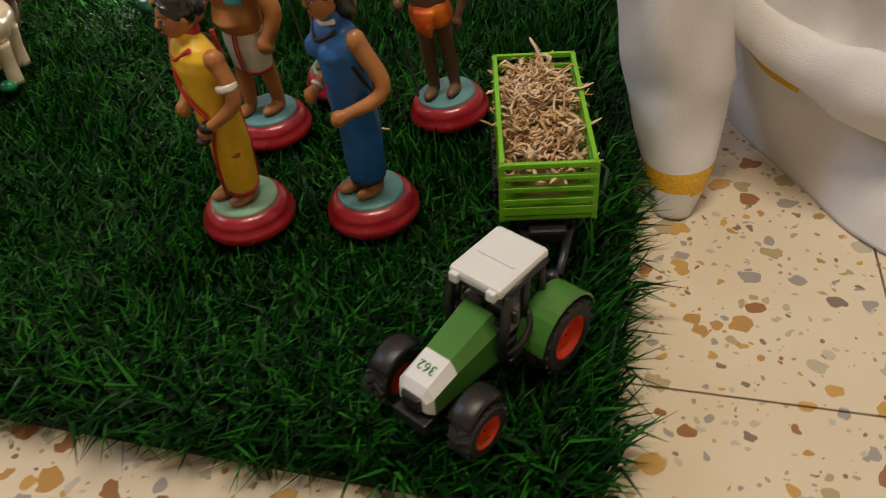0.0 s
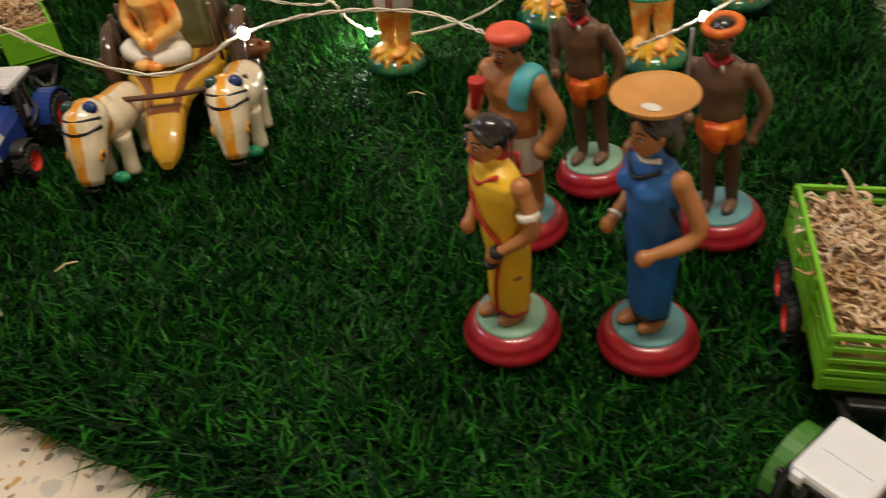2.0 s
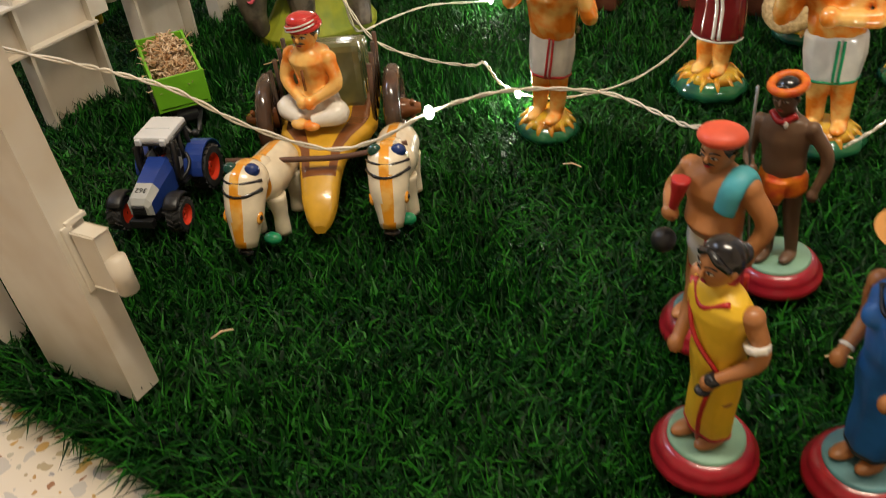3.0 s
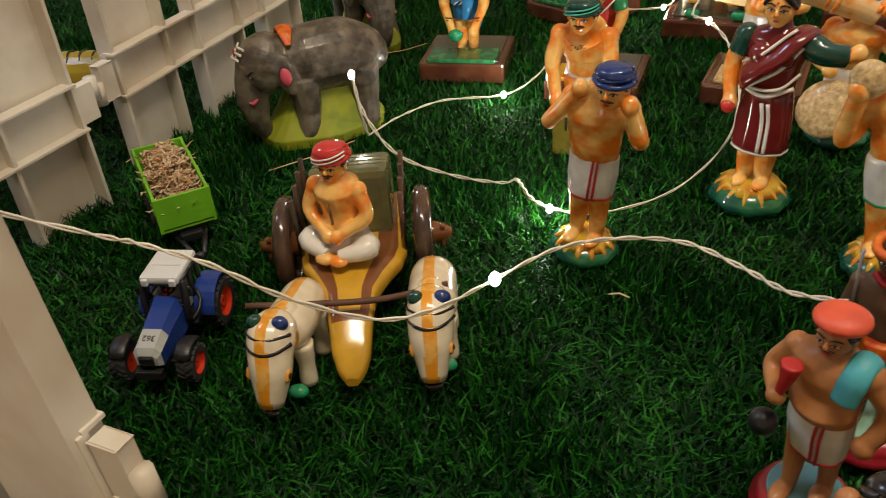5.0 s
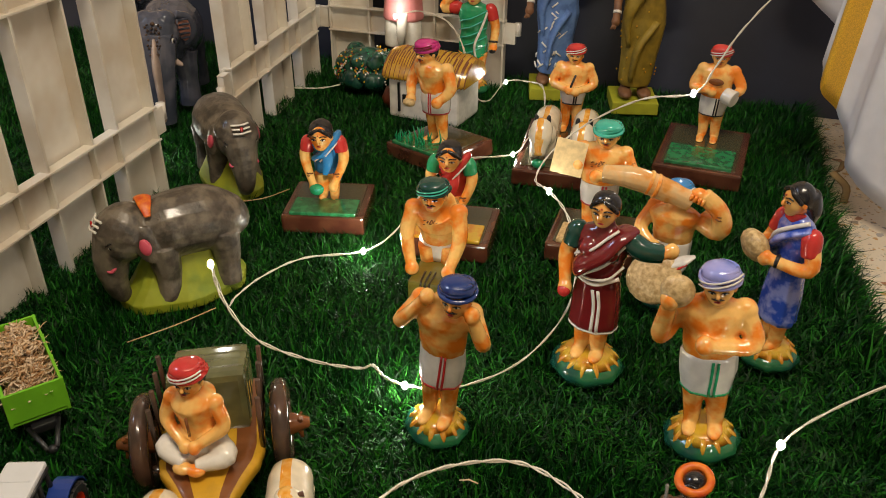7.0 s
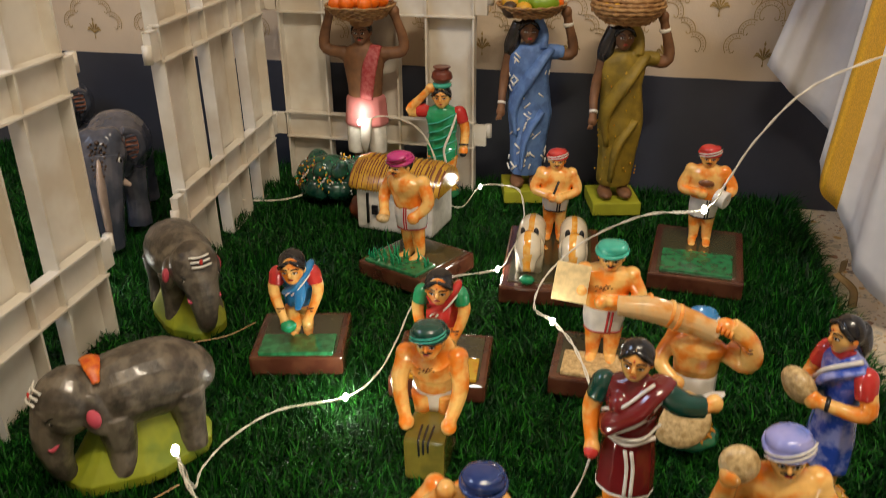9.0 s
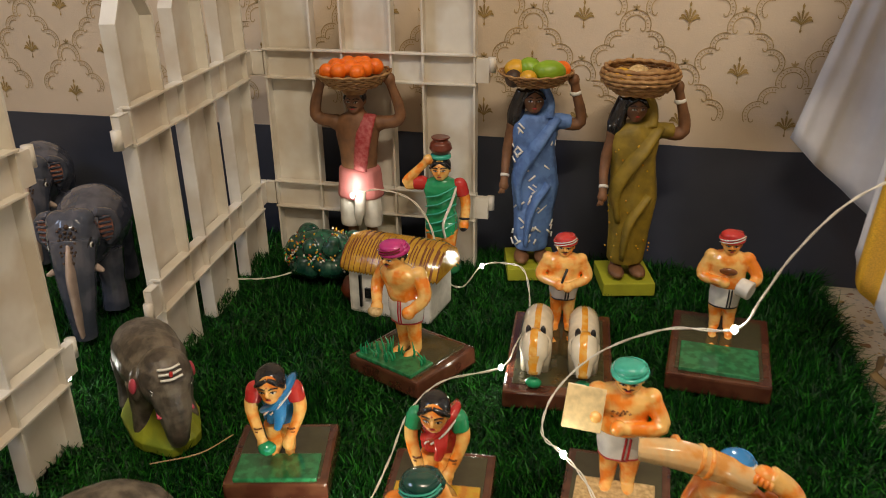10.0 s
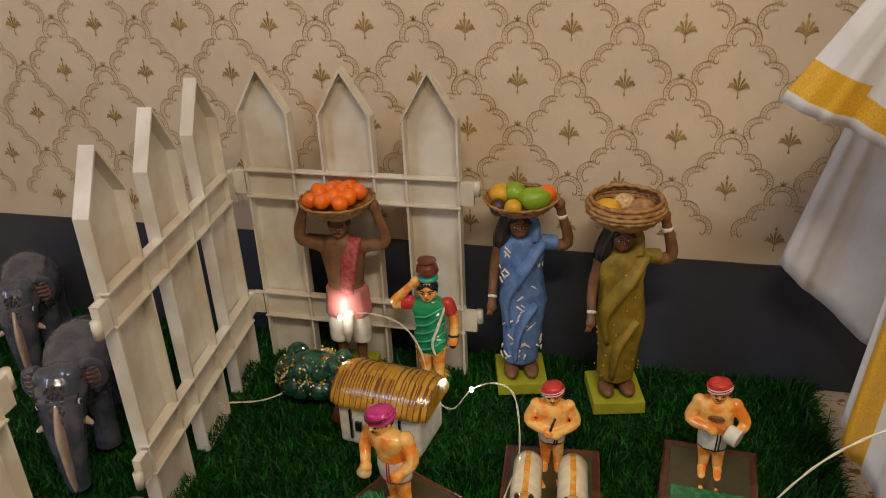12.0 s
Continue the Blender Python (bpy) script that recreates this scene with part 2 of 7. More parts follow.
TURF = turf()
TURF_BASE = material("turf_backing", (0.004, 0.014, 0.004), rough=0.9)


# ---- mesh helpers ----
def ball(bm, c, r, mat=0, rot=(0, 0, 0), seg=16, rings=10):
    r = r if isinstance(r, tuple) else (r, r, r)
    m = Matrix.LocRotScale(Vector(c), Euler([radians(a) for a in rot]), Vector(r))
    made = bmesh.ops.create_uvsphere(bm, u_segments=seg, v_segments=rings, radius=1.0, matrix=m)
    for f in {f for v in made["verts"] for f in v.link_faces}:
        f.material_index, f.smooth = mat, True


def loft(bm, rings, mat=0, seg=20, wob=0.0, folds=0):
    """Closed skin through level ellipses (x, y, z, rx, ry)."""
    rows = []
    for x, y, z, rx, ry in rings:
        row = []
        for k in range(seg):
            a = math.tau * k / seg
            w = 1 + wob * math.sin(folds * a) if folds else 1
            row.append(bm.verts.new((x + rx * w * math.cos(a), y + ry * w * math.sin(a), z)))
        rows.append(row)
    for p, q in zip(rows, rows[1:]):
        for k in range(seg):
            f = bm.faces.new((p[k], p[(k + 1) % seg], q[(k + 1) % seg], q[k]))
            f.material_index, f.smooth = mat, True
    for row, flip in ((rows[0], True), (rows[-1], False)):
        f = bm.faces.new(row[::-1] if flip else row)
        f.material_index, f.smooth = mat, True


def tube(bm, pts, radii, mat=0, seg=10, flat=1.0, ends=True):
    """A round tube along points, with a radius each; flat squeezes it across."""
    pts = [Vector(p) for p in pts]
    radii = [radii] * len(pts) if not isinstance(radii, (list, tuple)) else list(radii)
    rows, side = [], None
    for i, p in enumerate(pts):
        d = (pts[min(i + 1, len(pts) - 1)] - pts[max(i - 1, 0)]).normalized()
        if side is None:
            side = d.cross(Vector((0, 0, 1)) if abs(d.z) < 0.9 else Vector((0, 1, 0))).normalized()
        side = (side - d * side.dot(d)).normalized()
        up = side.cross(d)
        rows.append([bm.verts.new(p + (side * math.cos(math.tau * k / seg) + up * flat * math.sin(math.tau * k / seg)) * radii[i]) for k in range(seg)])
    for p, q in zip(rows, rows[1:]):
        for k in range(seg):
            f = bm.faces.new((p[k], p[(k + 1) % seg], q[(k + 1) % seg], q[k]))
            f.material_index, f.smooth = mat, True
    if ends:
        for row in (rows[0][::-1], rows[-1]):
            f = bm.faces.new(row)
            f.material_index = mat


def smooth_path(pts, steps=6):
    """A Catmull-Rom curve through the points."""
    pts = [Vector(p) for p in pts]
    ext = [pts[0] * 2 - pts[1]] + pts + [pts[-1] * 2 - pts[-2]]
    out = []
    for a, b, c, d in zip(ext, ext[1:], ext[2:], ext[3:]):
        for s in range(steps):
            t = s / steps
            out.append(0.5 * (2 * b + (c - a) * t + (2 * a - 5 * b + 4 * c - d) * t * t + (3 * b - a - 3 * c + d) * t ** 3))
    return out + [pts[-1]]


def box(bm, lo, hi, mat=0, bevel=0.0, m=None):
    made = bmesh.ops.create_cube(bm, size=1.0)
    vs = made["verts"]
    for v in vs:
        v.co = Vector([l + (h - l) * (c + 0.5) for l, h, c in zip(lo, hi, v.co)])
    fs = {f for v in vs for f in v.link_faces}
    for f in fs:
        f.material_index = mat
    if bevel:
        r = bmesh.ops.bevel(bm, geom=[ed for ed in {ed for v in vs for ed in v.link_edges}], offset=bevel, segments=2, affect="EDGES", profile=0.6)
        vs = list({v for f in r["faces"] for v in f.verts} | {v for v in vs if v.is_valid})
        for f in {f for v in vs for f in v.link_faces}:
            f.material_index = mat
    if m is not None:
        for v in vs:
            v.co = m @ v.co
    return vs


def mesh_of(bm, name, mats):
    me = bpy.data.meshes.new(name)
    bmesh.ops.recalc_face_normals(bm, faces=bm.faces)
    bm.to_mesh(me)
    bm.free()
    for m in mats if isinstance(mats, (list, tuple)) else [mats]:
        me.materials.append(m)
    return me


def part(name, bm, mats, parent=None, label=""):
    ob = new(name, mesh_of(bm, name, mats))
    ob.parent = parent
    return tagged(ob, label) if label else ob


def empty(name, m):
    ob = new(name)
    ob.empty_display_size = 0.02
    ob.matrix_world = m
    return ob


# ---- the setting ----
WALL_Y, DADO_Z, FLOOR_Z = 1.885, 0.222, -0.026
S = 0.177


def wall(name, lo, hi, mat):
    bm = bmesh.new()
    box(bm, lo, hi)
    return tagged(part(name, bm, mat), kind="structure")


wall("floor", (-2.0, -1.6, -0.2), (2.0, 2.0, FLOOR_Z - 0.006), PLASTER)
back = wall("wall_north", (-2.0, WALL_Y + 0.003, -0.2), (2.0, WALL_Y + 0.12, 2.6), PAPER)
wall("wall_west", (-2.12, -1.6, -0.2), (-2.0, 2.0, 2.6), PLASTER)
wall("wall_east", (2.0, -1.6, -0.2), (2.12, 2.0, 2.6), PLASTER)
wall("wall_south", (-2.0, -1.72, -0.2), (2.0, -1.6, 2.6), PLASTER)
wall("ceiling", (-2.12, -1.72, 2.6), (2.12, 2.0, 2.7), CEIL)

bm = bmesh.new()
nx = 120
edge = [DADO_Z + 0.002 * noise.noise(Vector((k * 0.35, 0, 0))) + (-0.012 + 0.02 * k / nx) * 0.6 for k in range(nx + 1)]
for k in range(nx):
    xa, xb = -2 + 4 * k / nx, -2 + 4 * (k + 1) / nx
    f = [bm.verts.new(p) for p in ((xa, WALL_Y, -0.05), (xb, WALL_Y, -0.05), (xb, WALL_Y, edge[k + 1]), (xa, WALL_Y, edge[k]))]
    bm.faces.new(f)
    t = [bm.verts.new(p) for p in ((xa, WALL_Y, edge[k]), (xb, WALL_Y, edge[k + 1]), (xb, WALL_Y + 0.004, edge[k + 1]), (xa, WALL_Y + 0.004, edge[k]))]
    bm.faces.new(t)
tagged(part("dado", bm, DADO, back, "slate grey gloss painted lower wall"), kind="structure")


def wallpaper_print():
    lines, leaves = bmesh.new(), bmesh.new()
    y = WALL_Y + 0.0015

    def strip(bm, pts, widths, lift=0.0):
        prev = None
        for i, (x, z) in enumerate(pts):
            xa, za = pts[max(i - 1, 0)]
            xb, zb = pts[min(i + 1, len(pts) - 1)]
            d = Vector((xb - xa, zb - za)).normalized()
            w = widths[i] / 2 if isinstance(widths, list) else widths / 2
            pair = [bm.verts.new((x - d.y * w, y - lift, z + d.x * w)), bm.verts.new((x + d.y * w, y - lift, z - d.x * w))]
            if prev:
                bm.faces.new((prev[0], prev[1], pair[1], pair[0]))
            prev = pair

    def arc(cx, cz, r, a0, a1, n=10):
        return [(cx + r * math.cos(radians(a0 + (a1 - a0) * k / n)), cz + r * math.sin(radians(a0 + (a1 - a0) * k / n))) for k in range(n + 1)]

    def motif(px, pz):
        # fan of seven leaves over a drop
        for k in range(-3, 4):
            a = radians(90 - k * 26)
            ln = S * (0.135 if k == 0 else 0.125 - 0.008 * abs(k))
            ex, ez = px + ln * math.cos(a) * 0.95, pz + ln * math.sin(a) * 0.72
            pts = []
            for j in range(6):
                t = j / 5
                pts.append((px + (ex - px) * t + k * S * 0.006 * math.sin(t * 3.0), pz - S * 0.045 + (ez - pz + S * 0.045) * t + S * 0.025 * math.sin(t * math.pi) - (S * 0.03 * t * t if abs(k) > 1 else 0)))
            strip(leaves, pts, [S * w for w in (0.005, 0.009, 0.016, 0.021, 0.018, 0.006)], 0.00008 * (k + 4))
        strip(leaves, [(px, pz + S * 0.10), (px, pz + S * 0.12), (px, pz + S * 0.135), (px, pz + S * 0.15)], [0.001, S * 0.022, S * 0.02, 0.0006])
        strip(leaves, [(px, pz - S * 0.04), (px, pz - S * 0.085), (px, pz - S * 0.10), (px, pz - S * 0.118)], [S * 0.008, S * 0.008, S * 0.022, 0.0008])
        # stepped arch of double lines with rungs
        for sgn in (1, -1):
            for cx, cz, r, a0, a1 in ((0, 0.42, 0.147, 90, -16), (0.157, 0.242, 0.128, 112, -8), (0.275, 0.09, 0.135, 108, -32)):
                for rr, w in ((r, 0.009), (r - 0.05, 0.009)):
                    strip(lines, [(px + sgn * S * x, pz + S * z) for x, z in arc(cx, cz, rr, a0, a1)], S * w)
                for a in range(int(a1) + 8, int(a0), 17):
                    c, s_ = math.cos(radians(a)), math.sin(radians(a))
                    strip(lines, [(px + sgn * S * (cx + (r - 0.036) * c), pz + S * (cz + (r - 0.036) * s_)), (px + sgn * S * (cx + (r - 0.018) * c), pz + S * (cz + (r - 0.018) * s_))], S * 0.007)
                ex, ez = cx + (r - 0.05) * math.cos(radians(a1)), cz + (r - 0.05) * math.sin(radians(a1))
                strip(lines, [(px + sgn * S * x, pz + S * z) for x, z in arc(ex - 0.02, ez - 0.006, 0.021, 20, -200, 8)], S * 0.009)
        for k in (-1, 0, 1):
            strip(lines, [(px, pz + S * 0.565), (px + k * S * 0.018, pz + S * 0.59), (px + k * S * 0.034, pz + S * (0.605 if k else 0.622))], [S * 0.008, S * 0.022, 0.0008])

    for j in range(-9, 6):
        for i in range(-9, 10):
            px, pz = -0.27 + (i + 0.5 * (j % 2)) * S, 0.622 + j * S / 2
            if DADO_Z + 0.02 < pz < 1.15 and -1.8 < px < 1.2:
                motif(px, pz)
    a = part("printed_arches", lines, PATTERN_PALE, back, "pale gold printed arches on wallpaper")
    b = part("printed_leaves", leaves, PATTERN, back, "gold printed leaf fans on wallpaper")
    for o in (a, b):
        tagged(o, kind="stuff")


wallpaper_print()


# ---- fence ----
def fence_panel(m, label):
    """Three hollow-backed pickets and two rails; the hollow side faces -y."""
    top = empty("picket_fence_panel", m)
    tagged(top, label, "fence", "white picket fence")
    W, PEAK, SHOULDER, FOOT = 0.048, 0.575, 0.495, -0.012
    for cx in (-0.15, 0.0, 0.15):
        bm = bmesh.new()
        outline = [(-W, FOOT), (W, FOOT), (W, SHOULDER), (0, PEAK), (-W, SHOULDER)]
        rim = 0.004
        n = len(outline)
        vf = [bm.verts.new((cx + x, 0.0, z)) for x, z in outline]
        inner = [(-W + rim, FOOT), (W - rim, FOOT), (W - rim, SHOULDER - 0.001), (0, PEAK - 0.007), (-W + rim, SHOULDER - 0.001)]
        vr = [bm.verts.new((cx + x, -0.022, z)) for x, z in outline]
        vi = [bm.verts.new((cx + x, -0.022, z)) for x, z in inner]
        vp = [bm.verts.new((cx + x, -0.003, z)) for x, z in inner]
        bm.faces.new(vf)
        bm.faces.new(vp)
        for k in range(n):
            k2 = (k + 1) % n
            bm.faces.new((vf[k], vf[k2], vr[k2], vr[k]))
            if k == 0:
                bm.faces.new((vr[0], vr[1], vi[1], vi[0]))
                bm.faces.new((vi[0], vi[1], vp[1], vp[0]))
                continue
            bm.faces.new((vr[k], vr[k2], vi[k2], vi[k]))
            bm.faces.new((vi[k], vi[k2], vp[k2], vp[k]))
        part("picket", bm, FENCE, top)
    for z in (0.085, 0.337):
        bm = bmesh.new()
        box(bm, (-0.2, -0.012, z), (0.2, -0.004, z + 0.05), bevel=0.0012)
        for zz in (z - 0.002, z + 0.049):
            lip = bmesh.new()
            box(lip, (-0.2, -0.0245, zz), (0.2, -0.008, zz + 0.0035), bevel=0.0008)
            part("rail_lip", lip, FENCE, top)
        for sx in (-1, 1):
            tab = bmesh.new()
            box(tab, (0.2 * sx - 0.002, -0.020, z + 0.004), (0.2 * sx + 0.022 * sx, -0.008, z + 0.046), bevel=0.001)
            part("hinge_tab", tab, FENCE, top)
        part("rail", bm, FENCE, top)
        for sx, dz in ((-1, 0), (1, 0.02)):
            bm = bmesh.new()
            loft(bm, [(0.226 * sx, -0.014, z + 0.002 + dz, 0.007, 0.007), (0.226 * sx, -0.014, z + 0.028 + dz, 0.007, 0.007)], seg=12)
            part("hinge_knuckle", bm, FENCE, top)
    return top


fence_panel(pose(-0.463, 1.81, 0), "white plastic picket fence panel standing against the wall")
fence_panel(pose(-0.675, 1.546, 0, -0.6, 0, 96.5) @ Matrix.Diagonal((1.09, 1, 1, 1)), "white plastic picket fence panel beside the grey elephants")
fence_panel(pose(-0.650, 0.935, 0, 0, 0, 94), "white plastic picket fence panel behind the elephant figurine")
fence_panel(pose(-0.612, 0.46, 0, 0, 0, 90), "white plastic picket fence panel beside the toy trailer")
fence_panel(pose(-0.376, 0.285, -0.006, 0, 0, 180) @ pose(0, 0, 0, 0, 4, 0), "white plastic picket fence panel at the mat's front edge")


# ---- turf mat ----
MAT_X0, MAT_X1, MAT_Y0, MAT_Y1 = -1.45, 0.455, 0.225, 1.875
MAT_PLAN = [(-1.45, 0.245), (-0.3, 0.255), (0.1, 0.228), (0.455, 0.222), (0.458, 0.5), (0.43, 0.75), (0.395, 1.1), (0.36, 1.42), (0.36, 1.7), (0.345, 1.872), (-1.45, 1.872)]


def mat_right(y):
    ys, xs = zip(*[(p[1], p[0]) for p in MAT_PLAN[3:10]])
    return np.interp(y, ys, xs)


def mat_front(x):
    xs, ys = zip(*MAT_PLAN[:4])
    return np.interp(x, xs, ys)


bm = bmesh.new()
lower = [bm.verts.new((x, y, FLOOR_Z)) for x, y in MAT_PLAN]
upper = [bm.verts.new((x, y, FLOOR_Z + 0.005)) for x, y in MAT_PLAN]
bm.faces.new(upper)
for k in range(len(lower)):
    k2 = (k + 1) % len(lower)
    bm.faces.new((lower[k], lower[k2], upper[k2], upper[k]))
turf_mat = part("grass_mat", bm, TURF_BASE)
tagged(turf_mat, "dark green artificial grass mat with frayed edges on terrazzo", "artificial grass")


def blades(name, count, x0, x1, y0, y1):
    rng = np.random.default_rng(3)
    x, y = rng.uniform(x0, x1, count), rng.uniform(y0, y1, count)
    ok = (x < mat_right(y)) & (y > mat_front(x)) & (y < MAT_Y1)
    x, y = x[ok], y[ok]
    n = len(x)
    clump = np.array([noise.noise(Vector((a * 9, b * 9, 0))) for a, b in zip(x, y)])
    turn = rng.uniform(0, math.tau, n) + clump * 2.2
    lean = rng.uniform(0.35, 1.55, n) + clump * 0.8
    length = rng.uniform(0.020, 0.034, n)
    near = np.minimum(mat_right(y) - x, y - mat_front(x))
    out = near < 0.03
    turn = np.where(out & (mat_right(y) - x < y - mat_front(x)), rng.normal(0.0, 0.7, n), turn)
    turn = np.where(out & (mat_right(y) - x >= y - mat_front(x)), rng.normal(-math.pi / 2, 0.7, n), turn)
    lean = np.where(out, rng.uniform(0.6, 1.4, n), lean)
    length = np.where(out, length * rng.uniform(0.9, 1.9, n), length)
    w = rng.uniform(0.0007, 0.0016, n)
    curl = rng.normal(0, 0.75, n)
    d = np.stack([np.cos(turn), np.sin(turn), np.zeros(n)], 1)
    s = np.stack([-np.sin(turn), np.cos(turn), np.zeros(n)], 1) * w[:, None]
    root = np.stack([x, y, np.full(n, FLOOR_Z + 0.003)], 1)
    up = np.array([0, 0, 1.0])
    mid = root + d * (length * 0.5 * np.sin(lean * 0.5))[:, None] + up * (length * 0.55 * np.cos(lean * 0.5))[:, None]
    d2 = np.stack([np.cos(turn + curl), np.sin(turn + curl), np.zeros(n)], 1)
    tip = mid + d2 * (length * 0.5 * np.sin(lean * 1.25))[:, None] + up * (length * 0.5 * np.cos(lean * 1.25))[:, None]
    co = np.stack([root - s, root + s, mid + s * 0.9, mid - s * 0.9, tip], 1).reshape(-1, 3)
    base = np.arange(n) * 5
    quads = np.stack([base, base + 1, base + 2, base + 3], 1)
    tris = np.stack([base + 3, base + 2, base + 4], 1)
    me = bpy.data.meshes.new(name)
    me.vertices.add(len(co))
    me.vertices.foreach_set("co", co.ravel().astype(np.float32))
    loops = np.concatenate([quads, tris], 1).ravel()
    me.loops.add(len(loops))
    me.loops.foreach_set("vertex_index", loops.astype(np.int32))
    me.polygons.add(2 * n)
    start = np.stack([np.arange(n) * 7, np.arange(n) * 7 + 4], 1).ravel()
    me.polygons.foreach_set("loop_start", start.astype(np.int32))
    me.update(calc_edges=True)
    me.validate()
    me.materials.append(TURF)
    ob = new(name, me)
    ob.parent = turf_mat
    return tagged(ob, "dark green plastic grass blades", kind="stuff")


blades("grass_blades", 350000, MAT_X0, MAT_X1, MAT_Y0, MAT_Y1)


# ---- clay dolls ----
class Doll:
    """Collects one doll's painted surfaces into one mesh. The figure is h high, faces -y, and stands on its base."""

    def __init__(self, h, z0=0.0, fat=1.0):
        self.fat = fat
        self.bm, self.mats, self.h, self.z0 = bmesh.new(), [], h, z0
        self.soft = {}

    def slot(self, mat):
        if mat not in self.mats:
            self.mats.append(mat)
        return self.mats.index(mat)

    def clay(self, mat, thick):
        """Stout masses of one colour flow into each other as modelled clay; fine details stay crisp."""
        if thick < 0.026 or mat in (OX_WHITE, GRAIN):
            return self.bm, self.slot(mat)
        self.slot(mat)
        return self.soft.setdefault(mat, bmesh.new()), 0

    def verts(self):
        for b in (self.bm, *self.soft.values()):
            yield from b.verts

    def p(self, c):
        return (c[0] * self.h * self.fat, c[1] * self.h * self.fat, c[2] * self.h + self.z0)

    def ball(self, c, r, mat, rot=(0, 0, 0), seg=16):
        r = r if isinstance(r, tuple) else (r, r, r)
        bm, k = self.clay(mat, min(r))
        ball(bm, self.p(c), tuple(q * self.h * f for q, f in zip(r, (self.fat, self.fat, 0.5 + 0.5 * self.fat))), k, rot, seg)

    def tube(self, pts, radii, mat, seg=10, flat=1.0, curve=True):
        pts = [self.p(q) for q in pts]
        radii = radii if isinstance(radii, (list, tuple)) else [radii] * len(pts)
        if curve and len(pts) > 2:
            fine = smooth_path(pts, 5)
            radii = list(np.interp(np.linspace(0, len(pts) - 1, len(fine)), range(len(pts)), radii))
            pts = fine
        bm, k = self.clay(mat, max(radii) * min(flat, 1.0))
        tube(bm, pts, [r * self.h * self.fat for r in radii], k, seg, flat)

    def loft(self, rings, mat, seg=22, wob=0.0, folds=0):
        bm, k = self.clay(mat, min(max(q[4] for q in rings), (max(q[2] for q in rings) - min(q[2] for q in rings)) * 0.3))
        loft(bm, [(x * self.h * self.fat, y * self.h * self.fat, z * self.h + self.z0, a * self.h * self.fat, b * self.h * self.fat) for x, y, z, a, b in rings], k, seg, wob, folds)

    def disc_base(self, top, r=0.031):
        """Turned round base in world size, under the figure."""
        z = self.z0
        loft(self.bm, [(0, 0, 0.0, r * 1.0, r * 1.0), (0, 0, 0.003, r * 1.06, r * 1.06), (0, 0, 0.008, r * 1.04, r * 1.04), (0, 0, 0.010, r * 0.96, r * 0.96), (0, 0, 0.0125, r * 0.97, r * 0.97), (0, 0, 0.016, r * 0.9, r * 0.9), (0, 0, z - 0.002, r * 0.78, r * 0.78)], self.slot(BASE_RED), 32)
        loft(self.bm, [(0, 0, z - 0.004, r * 0.76, r * 0.76), (0, 0, z - 0.0005, r * 0.75, r * 0.75), (0, 0, z + 0.0005, r * 0.70, r * 0.70)], self.slot(top), 32)

    def mound(self, r=0.034, mat=None, spikes=True):
        z = self.z0
        loft(self.bm, [(0, 0, -0.004, r * 1.0, r), (0, 0, 0.004, r * 1.08, r * 1.04), (0, 0, z * 0.7, r * 0.9, r * 0.88), (0, 0, z + 0.002, r * 0.55, r * 0.55)], self.slot(mat or MOUND), 24, 0.04, 9)
        if spikes:
            k = self.slot(STRAW_YELLOW)
            loft(self.bm, [(0, 0, z * 0.75, r * 0.86, r * 0.84), (0, 0, z + 0.003, r * 0.66, r * 0.62), (0, 0, z + 0.006, r * 0.4, r * 0.38)], k, 22, 0.05, 7)
            for i in range(13):
                a = math.tau * i / 13
                c, s_ = math.cos(a), math.sin(a)
                tube(self.bm, [(c * r * 0.6, s_ * r * 0.6, z + 0.001), (c * r * 0.86, s_ * r * 0.84, z * 0.62), (c * r * 0.98, s_ * r * 0.96, z * 0.3)], [0.004, 0.0032, 0.0008], k, 6)

    def plinth(self, sx, sy, z, field=None, fx=(0.1, 0.9), fy=(0.05, 0.6)):
        box(self.bm, (-sx / 2, -sy / 2, -0.006), (sx / 2, sy / 2, z), self.slot(CHOC), bevel=0.004)
        box(self.bm, (-sx * 0.42, -sy * 0.42, z - 0.001), (sx * 0.42, sy * 0.42, z + 0.0015), self.slot(OLIVE_GLASS), bevel=0.001)
        if field:
            box(self.bm, (sx * (fx[0] - 0.5), sy * (fy[0] - 0.5), z), (sx * (fx[1] - 0.5), sy * (fy[1] - 0.5), z + 0.006), self.slot(field), bevel=0.002)

    def legs(self, skin, top=0.46, gap=0.055, step=0.0, r=0.052):
        for s in (-1, 1):
            y = step * s
            self.tube([(gap * s, y, 0.035), (gap * s, y * 0.8, 0.2), (gap * 1.05 * s, 0, top)], [r * 0.8, r * 1.05, r * 1.35], skin)
            self.ball((gap * 1.1 * s, y - 0.05, 0.025), (0.042, 0.085, 0.03), skin)

    def dhoti(self, mat, z0=0.26, z1=0.52, w=0.14, trim=None):
        self.loft([(0, 0, z0, w * 0.86, w * 0.66), (0, 0, z0 + 0.02, w * 0.9, w * 0.70), (0, 0, (z0 + z1) / 2, w, w * 0.74), (0, 0, z1 - 0.02, w * 0.98, w * 0.7), (0, 0, z1, w * 0.9, w * 0.64)], mat, 26, 0.03, 8)
        if trim:
            self.loft([(0, 0, z0 - 0.002, w * 0.885, w * 0.69), (0, 0, z0 + 0.012, w * 0.915, w * 0.715)], trim, 26, 0.03, 8)
            for dx in (0.0, 0.025):
                self.tube([(0.02 + dx, -w * 0.74, z0 + 0.01), (0.025 + dx, -w * 0.78, (z0 + z1) / 2), (0.03 + dx, -w * 0.72, z1 - 0.02)], 0.007, trim, 6, 0.5)

